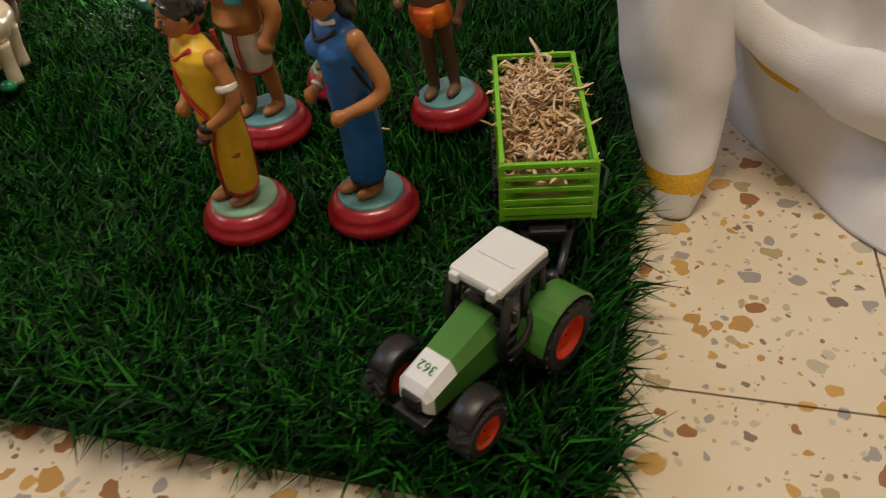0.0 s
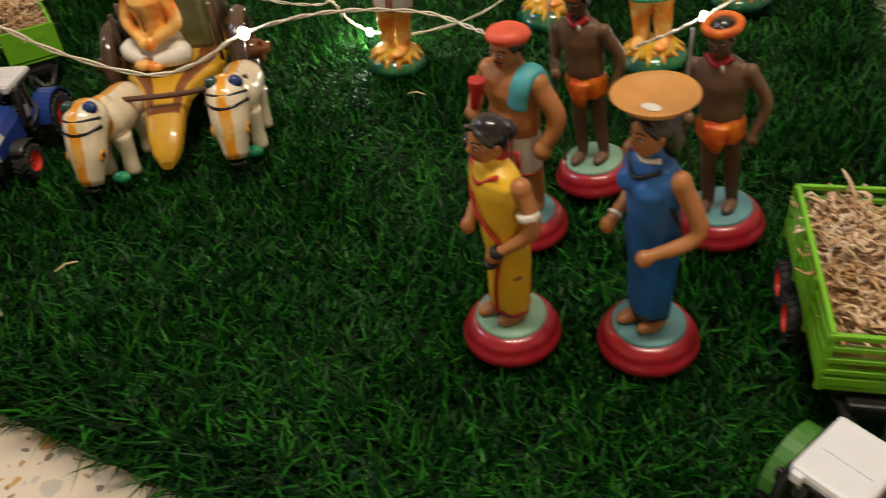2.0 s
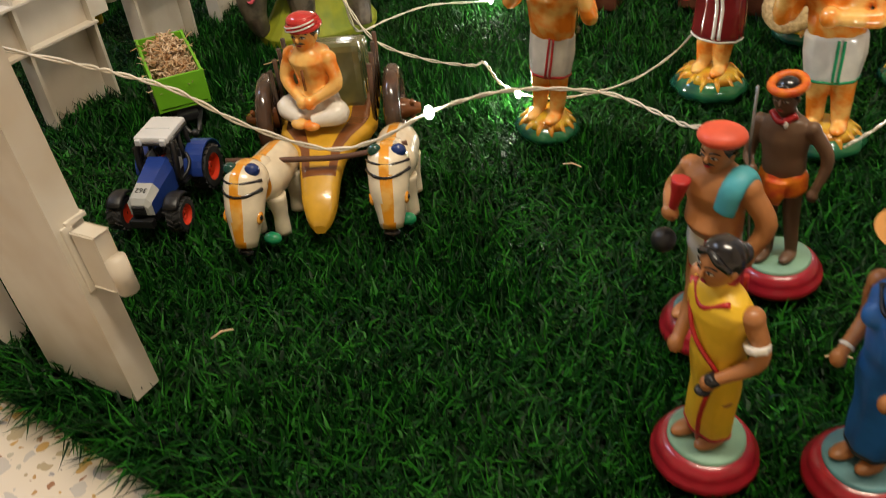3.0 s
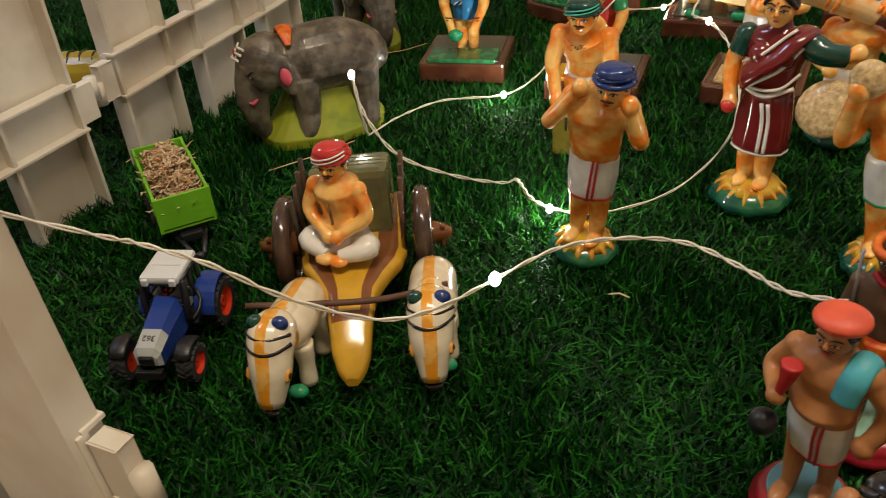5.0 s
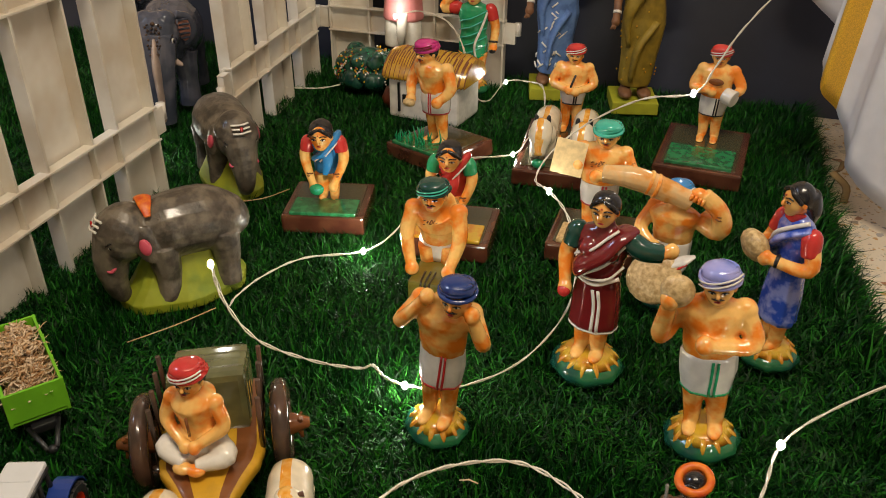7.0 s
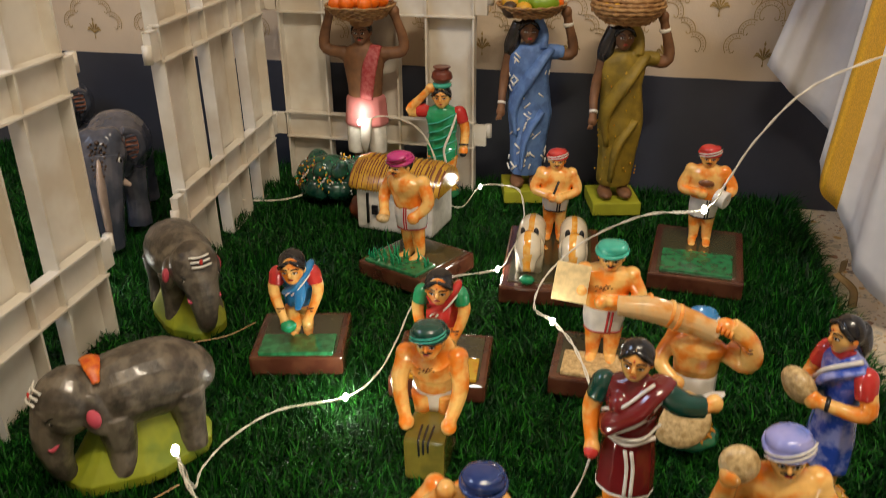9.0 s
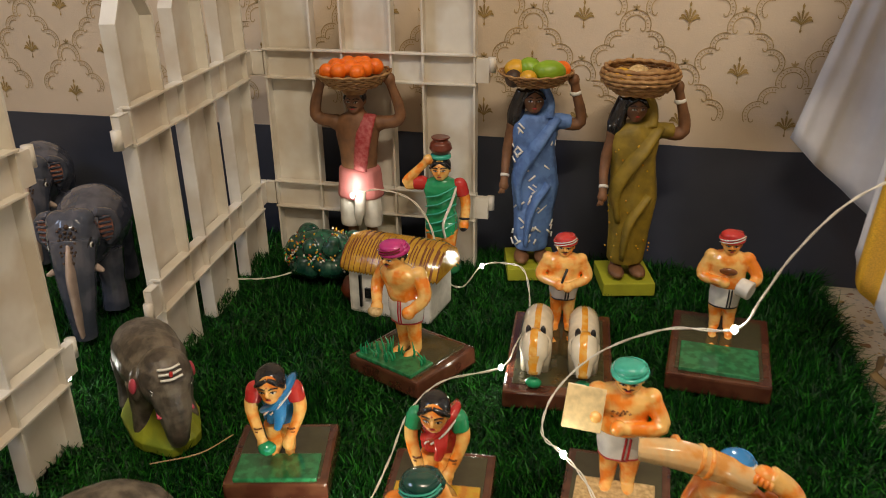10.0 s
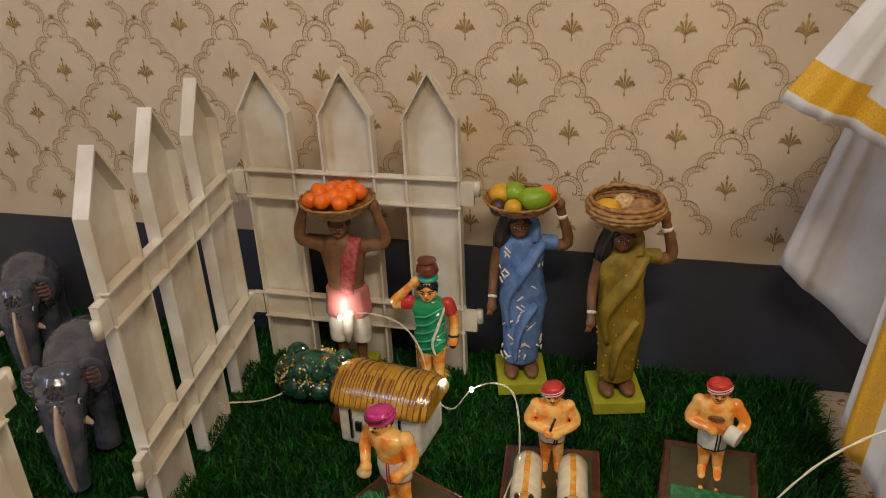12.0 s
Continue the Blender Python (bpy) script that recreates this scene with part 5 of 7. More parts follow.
# ---- elephants ----
def elephant(h, skin, collar=True):
    """One stout clay elephant, h high at the back, facing -x, its head low, its legs set in a mossy base."""
    d = Doll(h, 0.0)
    d.loft([(0.02, 0, -0.04, 0.60, 0.34), (0.02, 0, 0.06, 0.61, 0.35), (0.04, 0, 0.2, 0.50, 0.27), (0.06, 0, 0.42, 0.38, 0.17), (0.08, 0, 0.5, 0.28, 0.12)], MOSS, 26, 0.04, 7)
    d.tube([(0.50, 0, 0.50), (0.47, 0, 0.62), (0.25, 0, 0.70), (-0.08, 0, 0.70), (-0.32, 0, 0.68)], [0.16, 0.27, 0.32, 0.31, 0.24], skin, 20)
    for x, y in ((0.40, 0.17), (-0.16, 0.17)):
        for s in (-1, 1):
            d.tube([(x, y * 0.85 * s, 0.6), (x + 0.01, y * s, 0.28), (x - 0.01, (y + 0.02) * s, 0.06)], [0.17, 0.12, 0.125], skin, 14)
    d.ball((-0.44, 0, 0.74), (0.25, 0.25, 0.29), skin, (0, 25, 0), 24)
    d.tube([(-0.50, 0, 0.72), (-0.58, 0, 0.52), (-0.60, 0, 0.30), (-0.56, 0, 0.14), (-0.47, 0, 0.08)], [0.21, 0.165, 0.12, 0.095, 0.06], skin, 18)
    for s in (-1, 1):
        d.ball((-0.30, 0.23 * s, 0.68), (0.11, 0.04, 0.19), skin, (8 * s, -12, 14 * s), 16)
        d.ball((-0.325, 0.272 * s, 0.68), (0.055, 0.028, 0.085), EAR_SPOT, (8 * s, -12, 14 * s), 12)
        d.tube([(-0.545, 0.12 * s, 0.53), (-0.62, 0.15 * s, 0.46), (-0.66, 0.14 * s, 0.47)], [0.024, 0.018, 0.006], EAR_SPOT, 8)
        d.ball((-0.59, 0.175 * s, 0.70), (0.028, 0.016, 0.022), WHITE, seg=8)
        d.ball((-0.597, 0.187 * s, 0.70), (0.014, 0.01, 0.014), HAIR, seg=8)
        d.tube([(-0.55, 0.20 * s, 0.745), (-0.595, 0.19 * s, 0.75), (-0.63, 0.165 * s, 0.72)], 0.008, HAIR, 5)
    for k in (-1, 0, 1):
        d.tube([(-0.645 + 0.03 * k, -0.10, 0.89 + 0.04 * k), (-0.678 + 0.03 * k, 0, 0.89 + 0.04 * k), (-0.645 + 0.03 * k, 0.10, 0.89 + 0.04 * k)], 0.012, WHITE, 6)
    d.ball((-0.685, 0, 0.89), (0.012, 0.02, 0.032), RED, seg=8)
    if collar:
        d.tube([(-0.24, -0.20, 0.93), (-0.23, -0.10, 1.0), (-0.22, 0, 1.025), (-0.23, 0.10, 1.0), (-0.25, 0.20, 0.93)], [0.03, 0.06, 0.075, 0.06, 0.03], ORANGE, 10, 0.35)
    return d


elephant(0.134, ELE_GREY).done("elephant_figurine", "matt grey clay elephant with orange collar on mossy base", at(-0.452, 0.892, 50), "elephants", "elephant figurine")
elephant(0.135, ELE_GREY, False).done("elephant_figurine", "grey clay elephant with striped forehead on mossy base", at(-0.562, 1.195, 138), "elephants", "elephant figurine")
def large_elephant(h):
    """A glossy elephant with raised head, facing -x, its trunk hanging to the ground."""
    d = Doll(h, 0.0)
    d.tube([(0.66, 0, 0.52), (0.55, 0, 0.64), (0.28, 0, 0.70), (0.0, 0, 0.68), (-0.25, 0, 0.70), (-0.42, 0, 0.76)], [0.12, 0.27, 0.32, 0.29, 0.23, 0.17], ELE_BLUE, 22)
    for x, lean in ((0.45, 0.03), (-0.12, -0.05)):
        for s in (-1, 1):
            d.tube([(x, 0.14 * s, 0.55), (x + lean, 0.16 * s, 0.28), (x + lean * 1.6, 0.16 * s, 0.02)], [0.15, 0.105, 0.115], ELE_BLUE, 14)
    d.ball((-0.50, 0, 0.84), (0.20, 0.205, 0.23), ELE_BLUE, (0, 20, 0), 24)
    for s in (-1, 1):
        d.ball((-0.50, 0.09 * s, 0.97), (0.11, 0.10, 0.10), ELE_BLUE, seg=14)
    d.tube([(-0.56, 0, 0.82), (-0.64, 0, 0.62), (-0.69, 0, 0.40), (-0.72, 0, 0.20), (-0.72, 0, 0.03)], [0.19, 0.165, 0.135, 0.11, 0.095], ELE_BLUE, 20)
    d.tube([(-0.70, 0, 0.84), (-0.775, 0, 0.64), (-0.80, 0, 0.42), (-0.808, 0, 0.22), (-0.80, 0, 0.08)], [0.06, 0.115, 0.112, 0.09, 0.06], ELE_TRUNK, 18, 0.34)
    for s in (-1, 1):
        ear = [(-0.40, 0.17 * s, 1.0), (-0.33, 0.27 * s, 0.93), (-0.33, 0.29 * s, 0.80), (-0.38, 0.22 * s, 0.70)]
        d.tube(ear, [0.04, 0.055, 0.05, 0.03], ELE_BLUE, 12)
        d.ball((-0.385, 0.235 * s, 0.855), (0.035, 0.06, 0.13), EAR_PINK, (0, 0, -22 * s), 14)
        for k in range(5):
            d.tube([(-0.415, 0.195 * s, 0.76 + 0.045 * k), (-0.43, 0.245 * s, 0.775 + 0.045 * k), (-0.40, 0.28 * s, 0.77 + 0.045 * k)], 0.012, ELE_BLUE, 6)
        d.ball((-0.645, 0.155 * s, 0.81), (0.03, 0.02, 0.028), WHITE, seg=8)
        d.ball((-0.655, 0.168 * s, 0.81), (0.018, 0.012, 0.018), HAIR, seg=8)
        d.tube([(-0.62, 0.16 * s, 0.86), (-0.665, 0.155 * s, 0.85), (-0.69, 0.13 * s, 0.80)], 0.008, HAIR, 5)
        d.tube([(-0.60, 0.14 * s, 0.60), (-0.64, 0.20 * s, 0.58), (-0.66, 0.215 * s, 0.585)], [0.035, 0.024, 0.012], ELE_TRUNK, 8)
    d.tube([(0.74, 0, 0.62), (0.82, 0, 0.45), (0.80, 0, 0.25)], [0.03, 0.02, 0.03], ELE_BLUE, 8)

    def dot(y, z, r):
        x = float(np.interp(z, [0.40, 0.64, 0.84, 1.0], [-0.842, -0.818, -0.742, -0.65])) + 1.2 * y * y
        d.ball((x, y, z), (0.016, r, r), FRUIT_DARK, (0, 18, 0), 8)
    dot(0, 0.98, 0.02)
    for r, n, size in ((0.028, 6, 0.010), (0.058, 9, 0.014)):
        for k in range(n):
            a = math.tau * k / n
            dot(r * math.cos(a), 0.885 + r * math.sin(a), size)
    for s in (-1, 1):
        for y, z in ((0.05, 0.97), (0.07, 0.95), (0.025, 0.80), (0.045, 0.775), (0.055, 0.80), (0.02, 0.745), (0.035, 0.72), (0.015, 0.70)):
            dot(y * s, z, 0.011)
    for k in range(9):
        dot(0, 0.80 - 0.028 * k, 0.012 - 0.001 * k)
    return d


large_elephant(0.192).done("elephant_figurine", "glossy blue-grey elephant with flower-painted forehead", at(-0.862, 1.488, 116), "large elephants", "elephant figurine")
large_elephant(0.19).done("elephant_figurine", "glossy blue-grey elephant standing against the painted wall", at(-1.140, 1.715, 122), "large elephants", "elephant figurine")


def tiger():
    d = Doll(0.12, 0.0)
    d.tube([(0.5, 0, 0.55), (0.2, 0, 0.62), (-0.3, 0, 0.62), (-0.5, 0, 0.72)], [0.16, 0.24, 0.24, 0.18], TIGER, 16)
    for x in (0.38, -0.32):
        for s in (-1, 1):
            d.tube([(x, 0.13 * s, 0.5), (x - 0.03, 0.14 * s, 0.02)], [0.11, 0.08], TIGER, 10)
    d.ball((-0.62, 0, 0.78), (0.2, 0.19, 0.2), TIGER)
    for k in range(6):
        x = 0.4 - 0.14 * k
        d.tube([(x, -0.22, 0.55), (x + 0.03, -0.17, 0.76), (x, 0.0, 0.86), (x + 0.03, 0.17, 0.76), (x, 0.22, 0.55)], 0.014, HAIR, 6)
    return d


tiger().done("tiger_figurine", "yellow glazed tiger with black stripes behind the fence", at(-0.74, 0.80, 20), "animals", "tiger figurine")


# ---- bullock cart ----
def ox(m, label):
    d = Doll(0.070, 0.0, 1.13)
    d.tube([(0, 0.46, 0.46), (0, 0.34, 0.66), (0, 0.0, 0.70), (0, -0.22, 0.74), (0, -0.36, 0.78)], [0.10, 0.24, 0.26, 0.25, 0.19], OX_WHITE, 40)
    d.ball((0, -0.16, 0.90), (0.15, 0.16, 0.14), OX_WHITE, seg=36)
    d.tube([(0, -0.36, 0.92), (0, -0.54, 0.93), (0, -0.71, 0.62), (0, -0.84, 0.26)], [0.19, 0.235, 0.205, 0.125], OX_WHITE, 40)
    d.ball((0, -0.885, 0.20), (0.10, 0.055, 0.055), HAIR)
    paint_stripe(d, d.slot(OX_WHITE), 0.0, 0.0048)
    for s in (-1, 1):
        for y in (-0.22, 0.26):
            d.tube([(0.13 * s, y, 0.55), (0.15 * s, y - 0.02, 0.25), (0.15 * s, y - 0.04, 0.0)], [0.12, 0.085, 0.095], OX_WHITE, 12)
        d.ball((0.125 * s, -0.56, 1.14), (0.085, 0.07, 0.085), NAVY if s > 0 else BOTTLE, (0, 14 * s, 0))
        d.ball((0.185 * s, -0.76, 0.62), (0.035, 0.06, 0.085), OX_STRIPE, (-30, 0, 0), 12)
        d.ball((0.205 * s, -0.775, 0.63), (0.022, 0.026, 0.035), HAIR, (-30, 0, 0), 8)
    d.tube([(-0.225, -0.62, 0.93), (-0.12, -0.76, 0.93), (0, -0.80, 0.92), (0.12, -0.76, 0.93), (0.225, -0.62, 0.93)], 0.024, HAIR, 6)
    d.tube([(-0.22, -0.58, 1.02), (-0.12, -0.69, 1.05), (0, -0.73, 1.05), (0.12, -0.69, 1.05), (0.22, -0.58, 1.02)], 0.020, HAIR, 6)
    d.ball((0.12, -0.48, 0.08), (0.11, 0.08, 0.08), GREEN)
    return d.done("ox_figurine", label, m, "cart oxen", "ox figurine")


ox(at(-0.220, 0.508, 16), "cream glazed ox figurine with orange stripe and green horn tip")
ox(at(-0.130, 0.576, 26), "cream glazed ox figurine with orange stripe beside the cart pole")

CM = at(-0.221, 0.602, 29)
cart = empty("bullock_cart", CM)
tagged(cart, "ochre and brown glazed bullock cart loaded with olive sacks", "cart")
bm = bmesh.new()
ys = np.linspace(0.098, -0.126, 57)
key = [-0.126, -0.120, -0.108, -0.085, -0.06, -0.042, -0.022, 0.0, 0.098]
prev = None
for y in ys:
    w = np.interp(y, key, [0.005, 0.011, 0.0155, 0.018, 0.0215, 0.031, 0.043, 0.047, 0.045])
    zt = np.interp(y, key, [0.018, 0.026, 0.036, 0.050, 0.058, 0.060, 0.060, 0.056, 0.054])
    th = np.interp(y, key, [0.008, 0.014, 0.018, 0.020, 0.022, 0.022, 0.022, 0.022, 0.022])
    row = []
    for q in range(44):
        a = math.tau * q / 44
        c, s_ = math.cos(a), math.sin(a)
        row.append(bm.verts.new((w * math.copysign(abs(c) ** 0.6, c), y, zt - th / 2 + th / 2 * math.copysign(abs(s_) ** 0.6, s_))))
    if prev:
        for q in range(44):
            f = bm.faces.new((prev[q], prev[(q + 1) % 44], row[(q + 1) % 44], row[q]))
            f.smooth = True
            t = abs(f.calc_center_median().x) / w
            top_side = 1 < q < 21
            f.material_index = 1 if top_side and ((0.50 < t < 0.86 and y > -0.092) or (t < 0.86 and -0.094 < y < -0.082)) else 0
    else:
        bm.faces.new(row)
    prev = row
bm.faces.new(prev[::-1])
part("body", bm, [CART, CART_BROWN], cart)
for s in (-1, 1):
    bm = bmesh.new()
    ring = [(s * 0.062, 0.035 + 0.037 * math.cos(a), 0.042 + 0.037 * math.sin(a)) for a in np.linspace(0, math.tau, 33)]
    tube(bm, ring, 0.0085, 0, 10)
    for k in range(4):
        a = math.pi * k / 4
        tube(bm, [(s * 0.062, 0.035 + 0.035 * math.cos(a), 0.042 + 0.035 * math.sin(a)), (s * 0.062, 0.035 - 0.035 * math.cos(a), 0.042 - 0.035 * math.sin(a))], 0.004, 0, 8)
    w = part("wheel", bm, WHEEL, cart)
    bm = bmesh.new()
    tube(bm, [(s * 0.052, 0.035, 0.042), (s * 0.072, 0.035, 0.042), (s * 0.088, 0.035, 0.042)], [0.012, 0.011, 0.005], 0, 12)
    for k in range(3):
        a = math.tau * k / 3
        tube(bm, [(s * 0.078, 0.035, 0.042), (s * 0.080, 0.035 + 0.014 * math.cos(a), 0.042 + 0.014 * math.sin(a))], [0.004, 0.002], 0, 6)
    part("hub", bm, CART_BROWN, w)
for k in range(4):
    bm = bmesh.new()
    box(bm, (-0.034, 0.022 + 0.018 * k, 0.052), (0.036, 0.042 + 0.018 * k, 0.118 - 0.006 * k), bevel=0.007)
    part("sack", bm, LOAD, cart)
for sx in (-0.045, 0.045):
    for k in range(4):
        bm = bmesh.new()
        tube(bm, [(sx, 0.0 + 0.025 * k, 0.05), (sx * 1.02, 0.0 + 0.025 * k, 0.108)], 0.0024, 0, 6)
        part("stake", bm, WHEEL, cart)
bm = bmesh.new()
tube(bm, smooth_path([(-0.080, -0.083, 0.064), (-0.02, -0.085, 0.062), (0.03, -0.085, 0.062), (0.080, -0.080, 0.068)], 4), 0.0026, 0, 8)
part("yoke", bm, TWIG, cart)


def driver():
    d = Doll(0.101, 0.0, 1.0)
    d.loft([(0, 0, 0.0, 0.22, 0.16), (0, 0, 0.08, 0.25, 0.2), (0, 0.03, 0.2, 0.2, 0.16), (0, 0.03, 0.3, 0.17, 0.13)], WHITE, 24, 0.03, 7)
    for s in (-1, 1):
        d.tube([(0.12 * s, 0, 0.14), (0.27 * s, -0.12, 0.12), (0.05 * s, -0.24, 0.08)], [0.11, 0.10, 0.06], WHITE, 14)
        d.ball((-0.06 * s, -0.27, 0.06), (0.09, 0.07, 0.05), SKIN)
    d.tube([(0, 0.03, 0.22), (0, 0.03, 0.45), (0, 0.0, 0.62), (0, -0.01, 0.72)], [0.16, 0.18, 0.19, 0.08], SKIN, 20)
    for s in (-1, 1):
        d.arm(s, (0.25 * s, -0.06, 0.38), (0.04 * s, -0.20, 0.24), SKIN, None, (0.19, 0.0, 0.60), 0.062)
    d.tube([(0.02, -0.19, 0.36), (0.02, -0.2, 0.56)], 0.014, CART_BROWN, 6, curve=False)
    d.head((0, -0.03, 0.82), SKIN, True, 0.125, True)
    d.turban((0, -0.03, 0.835), RED, 0.13, WHITE)
    return d


driver().done("clay_doll", "glazed cart driver doll with red turban sitting cross-legged", CM @ pose(-0.004, -0.012, 0.064, 0, 0, -22), "cart driver")


def bush():
    d = Doll(0.092, 0.0)
    rng = random.Random(6)
    d.ball((0, 0, 0.48), (0.74, 0.40, 0.50), BUSH, (0, 12, 0), 24)
    for i in range(16):
        a = rng.uniform(0, math.tau)
        d.ball((0.62 * math.cos(a), 0.30 * math.sin(a), rng.uniform(0.12, 0.85)), rng.uniform(0.14, 0.24), BUSH)
    for i in range(230):
        a, t = rng.uniform(0, math.tau), rng.gauss(0.35, 0.35)
        c = math.cos(min(1.4, max(-0.6, t)))
        p = (0.80 * c * math.cos(a), 0.47 * c * math.sin(a), 0.48 + 0.52 * math.sin(min(1.4, max(-0.6, t))))
        for k in range(2):
            q = tuple(v + rng.uniform(-0.05, 0.05) for v in p)
            d.ball(q, (rng.uniform(0.02, 0.045), 0.02, 0.02), rng.choice((PETAL, PETAL, GREEN, PETAL_RED, WHITE)), (rng.uniform(0, 90), rng.uniform(0, 180), rng.uniform(0, 180)), 6)
    return d


bush().done("clay_bush", "dark green glazed clay bush dotted with yellow blossoms", at(-0.515, 1.672, 8), "garden models", "model bush")
finish_modelling()


# ---- toy tractors ----
def tyre_mesh(r, w):
    bm = bmesh.new()
    n = 28
    prof = [(-w / 2, r * 0.62), (-w / 2, r * 0.9), (-w * 0.38, r * 0.97), (w * 0.38, r * 0.97), (w / 2, r * 0.9), (w / 2, r * 0.62)]
    rows = [[bm.verts.new((x, q * math.cos(math.tau * k / n), q * math.sin(math.tau * k / n))) for x, q in prof] for k in range(n)]
    for k in range(n):
        p, q = rows[k], rows[(k + 1) % n]
        for j in range(len(prof)):
            j2 = (j + 1) % len(prof)
            bm.faces.new((p[j], p[j2], q[j2], q[j]))
    for k in range(18):
        for s in (-1, 1):
            a = math.tau * (k + 0.5 * (s > 0)) / 18
            m = Matrix.Rotation(a, 4, "X") @ Matrix.Translation((s * w * 0.24, 0, r * 0.985)) @ Matrix.Rotation(radians(30 * s), 4, "Z")
            box(bm, (-w * 0.26, -r * 0.05, -r * 0.05), (w * 0.26, r * 0.05, r * 0.045), m=m)
    return mesh_of(bm, "tyre", RUBBER)


def rim_mesh(r, w):
    bm = bmesh.new()
    n = 22
    prof = [(w * 0.30, 0.001), (w * 0.34, r * 0.2), (w * 0.24, r * 0.25), (w * 0.28, r * 0.45), (w * 0.46, r * 0.58), (w * 0.47, r * 0.63), (-w * 0.4, r * 0.63), (-w * 0.4, 0.001)]
    rows = [[bm.verts.new((x, q * math.cos(math.tau * k / n), q * math.sin(math.tau * k / n))) for x, q in prof] for k in range(n)]
    for k in range(n):
        p, q = rows[k], rows[(k + 1) % n]
        for j in range(len(prof) - 1):
            bm.faces.new((p[j], p[j + 1], q[j + 1], q[j]))
    return mesh_of(bm, "rim", RIM)


BIG_TYRE, BIG_RIM, SMALL_TYRE, SMALL_RIM = tyre_mesh(0.0215, 0.016), rim_mesh(0.0215, 0.016), tyre_mesh(0.0155, 0.014), rim_mesh(0.0155, 0.014)


def tractor(m, paint, label, number):
    """Faces -y; 10 cm long."""
    t = empty("toy_tractor", m)
    tagged(t, label, "toy tractor")
    bm = bmesh.new()
    box(bm, (-0.010, -0.050, 0.012), (0.010, 0.035, 0.024), bevel=0.002)
    box(bm, (-0.019, -0.042, 0.011), (0.019, -0.036, 0.016), bevel=0.001)
    box(bm, (-0.011, -0.061, 0.012), (0.011, -0.054, 0.020), bevel=0.001)
    box(bm, (-0.018, 0.018, 0.014), (0.018, 0.026, 0.024), bevel=0.002)
    box(bm, (-0.016, -0.002, 0.020), (0.016, 0.034, 0.030), bevel=0.002)
    part("chassis", bm, BLACK, t)
    bm = bmesh.new()
    sect = [(-0.0565, 0.009, 0.024, 0.034), (-0.053, 0.0115, 0.022, 0.039), (-0.036, 0.012, 0.022, 0.044), (-0.012, 0.0135, 0.022, 0.050), (-0.004, 0.014, 0.022, 0.052)]
    rows = []
    for y, w, z0, z1 in sect:
        rows.append([bm.verts.new(p) for p in ((-w, y, z0), (-w, y, z0 + (z1 - z0) * 0.7), (-w * 0.65, y, z1), (w * 0.65, y, z1), (w, y, z0 + (z1 - z0) * 0.7), (w, y, z0))])
    for i, (p, q) in enumerate(zip(rows, rows[1:])):
        for j in range(5):
            f = bm.faces.new((p[j], p[j + 1], q[j + 1], q[j]))
            f.material_index = 1 if i < 1 or (i == 1 and j in (1, 2, 3)) else 0
    f = bm.faces.new(rows[0])
    f.material_index = 1
    bm.faces.new(rows[-1][::-1])
    hood = part("hood", bm, [paint, TOY_WHITE if number else TOY_GREY], t)
    bm = bmesh.new()
    box(bm, (-0.006, -0.0585, 0.0245), (0.006, -0.0555, 0.033), bevel=0.0008)
    for k in range(3):
        box(bm, (-0.0052, -0.0592, 0.0262 + 0.0024 * k), (0.0052, -0.0584, 0.0272 + 0.0026 * k))
    part("grille", bm, BLACK, hood)
    cu = bpy.data.curves.new("number", "FONT")
    cu.body, cu.size, cu.align_x, cu.align_y, cu.extrude = "362", 0.0075, "CENTER", "CENTER", 0.0001
    cu.materials.append(TRACTOR_GREEN if number else BLACK)
    num = new("number", cu)
    num.parent = hood
    num.matrix_basis = pose(0, -0.0445, 0.0419, -16, 0, 180)
    # cab
    for sx in (-1, 1):
        for (ya, za), (yb, zb) in (((-0.004, 0.046), (0.001, 0.068)), ((0.030, 0.034), (0.028, 0.068)), ((0.014, 0.030), (0.014, 0.068))):
            bm = bmesh.new()
            tube(bm, [(sx * 0.0155, ya, za), (sx * 0.0155, yb, zb)], 0.0023, 0, 8)
            part("cab_post", bm, BLACK, t)
        bm = bmesh.new()
        tube(bm, [(sx * 0.0165, -0.003, 0.0668), (sx * 0.0168, 0.031, 0.0675)], 0.0018, 0, 8)
        part("cab_rail", bm, BLACK, t)
        bm = bmesh.new()
        box(bm, (sx * 0.019 - 0.003, -0.006, 0.024), (sx * 0.019 + 0.003, 0.010, 0.027), bevel=0.0008)
        part("step", bm, BLACK, t)
        bm = bmesh.new()
        box(bm, (sx * 0.021 - 0.002, -0.004, 0.052), (sx * 0.021 + 0.002, -0.001, 0.060), bevel=0.0008)
        tube(bm, [(sx * 0.0155, -0.002, 0.058), (sx * 0.021, -0.002, 0.057)], 0.0008, 0, 6)
        part("mirror", bm, BLACK, t)
    bm = bmesh.new()
    box(bm, (-0.0165, -0.0070, 0.0660), (0.0165, 0.0340, 0.0730), bevel=0.0025)
    box(bm, (-0.0145, -0.0095, 0.0655), (-0.009, -0.0030, 0.0715), bevel=0.001)
    box(bm, (0.009, -0.0095, 0.0655), (0.0145, -0.0030, 0.0715), bevel=0.001)
    box(bm, (-0.012, 0.0100, 0.0725), (0.012, 0.0115, 0.0738), bevel=0.0003)
    part("cab_roof", bm, TOY_WHITE, t)
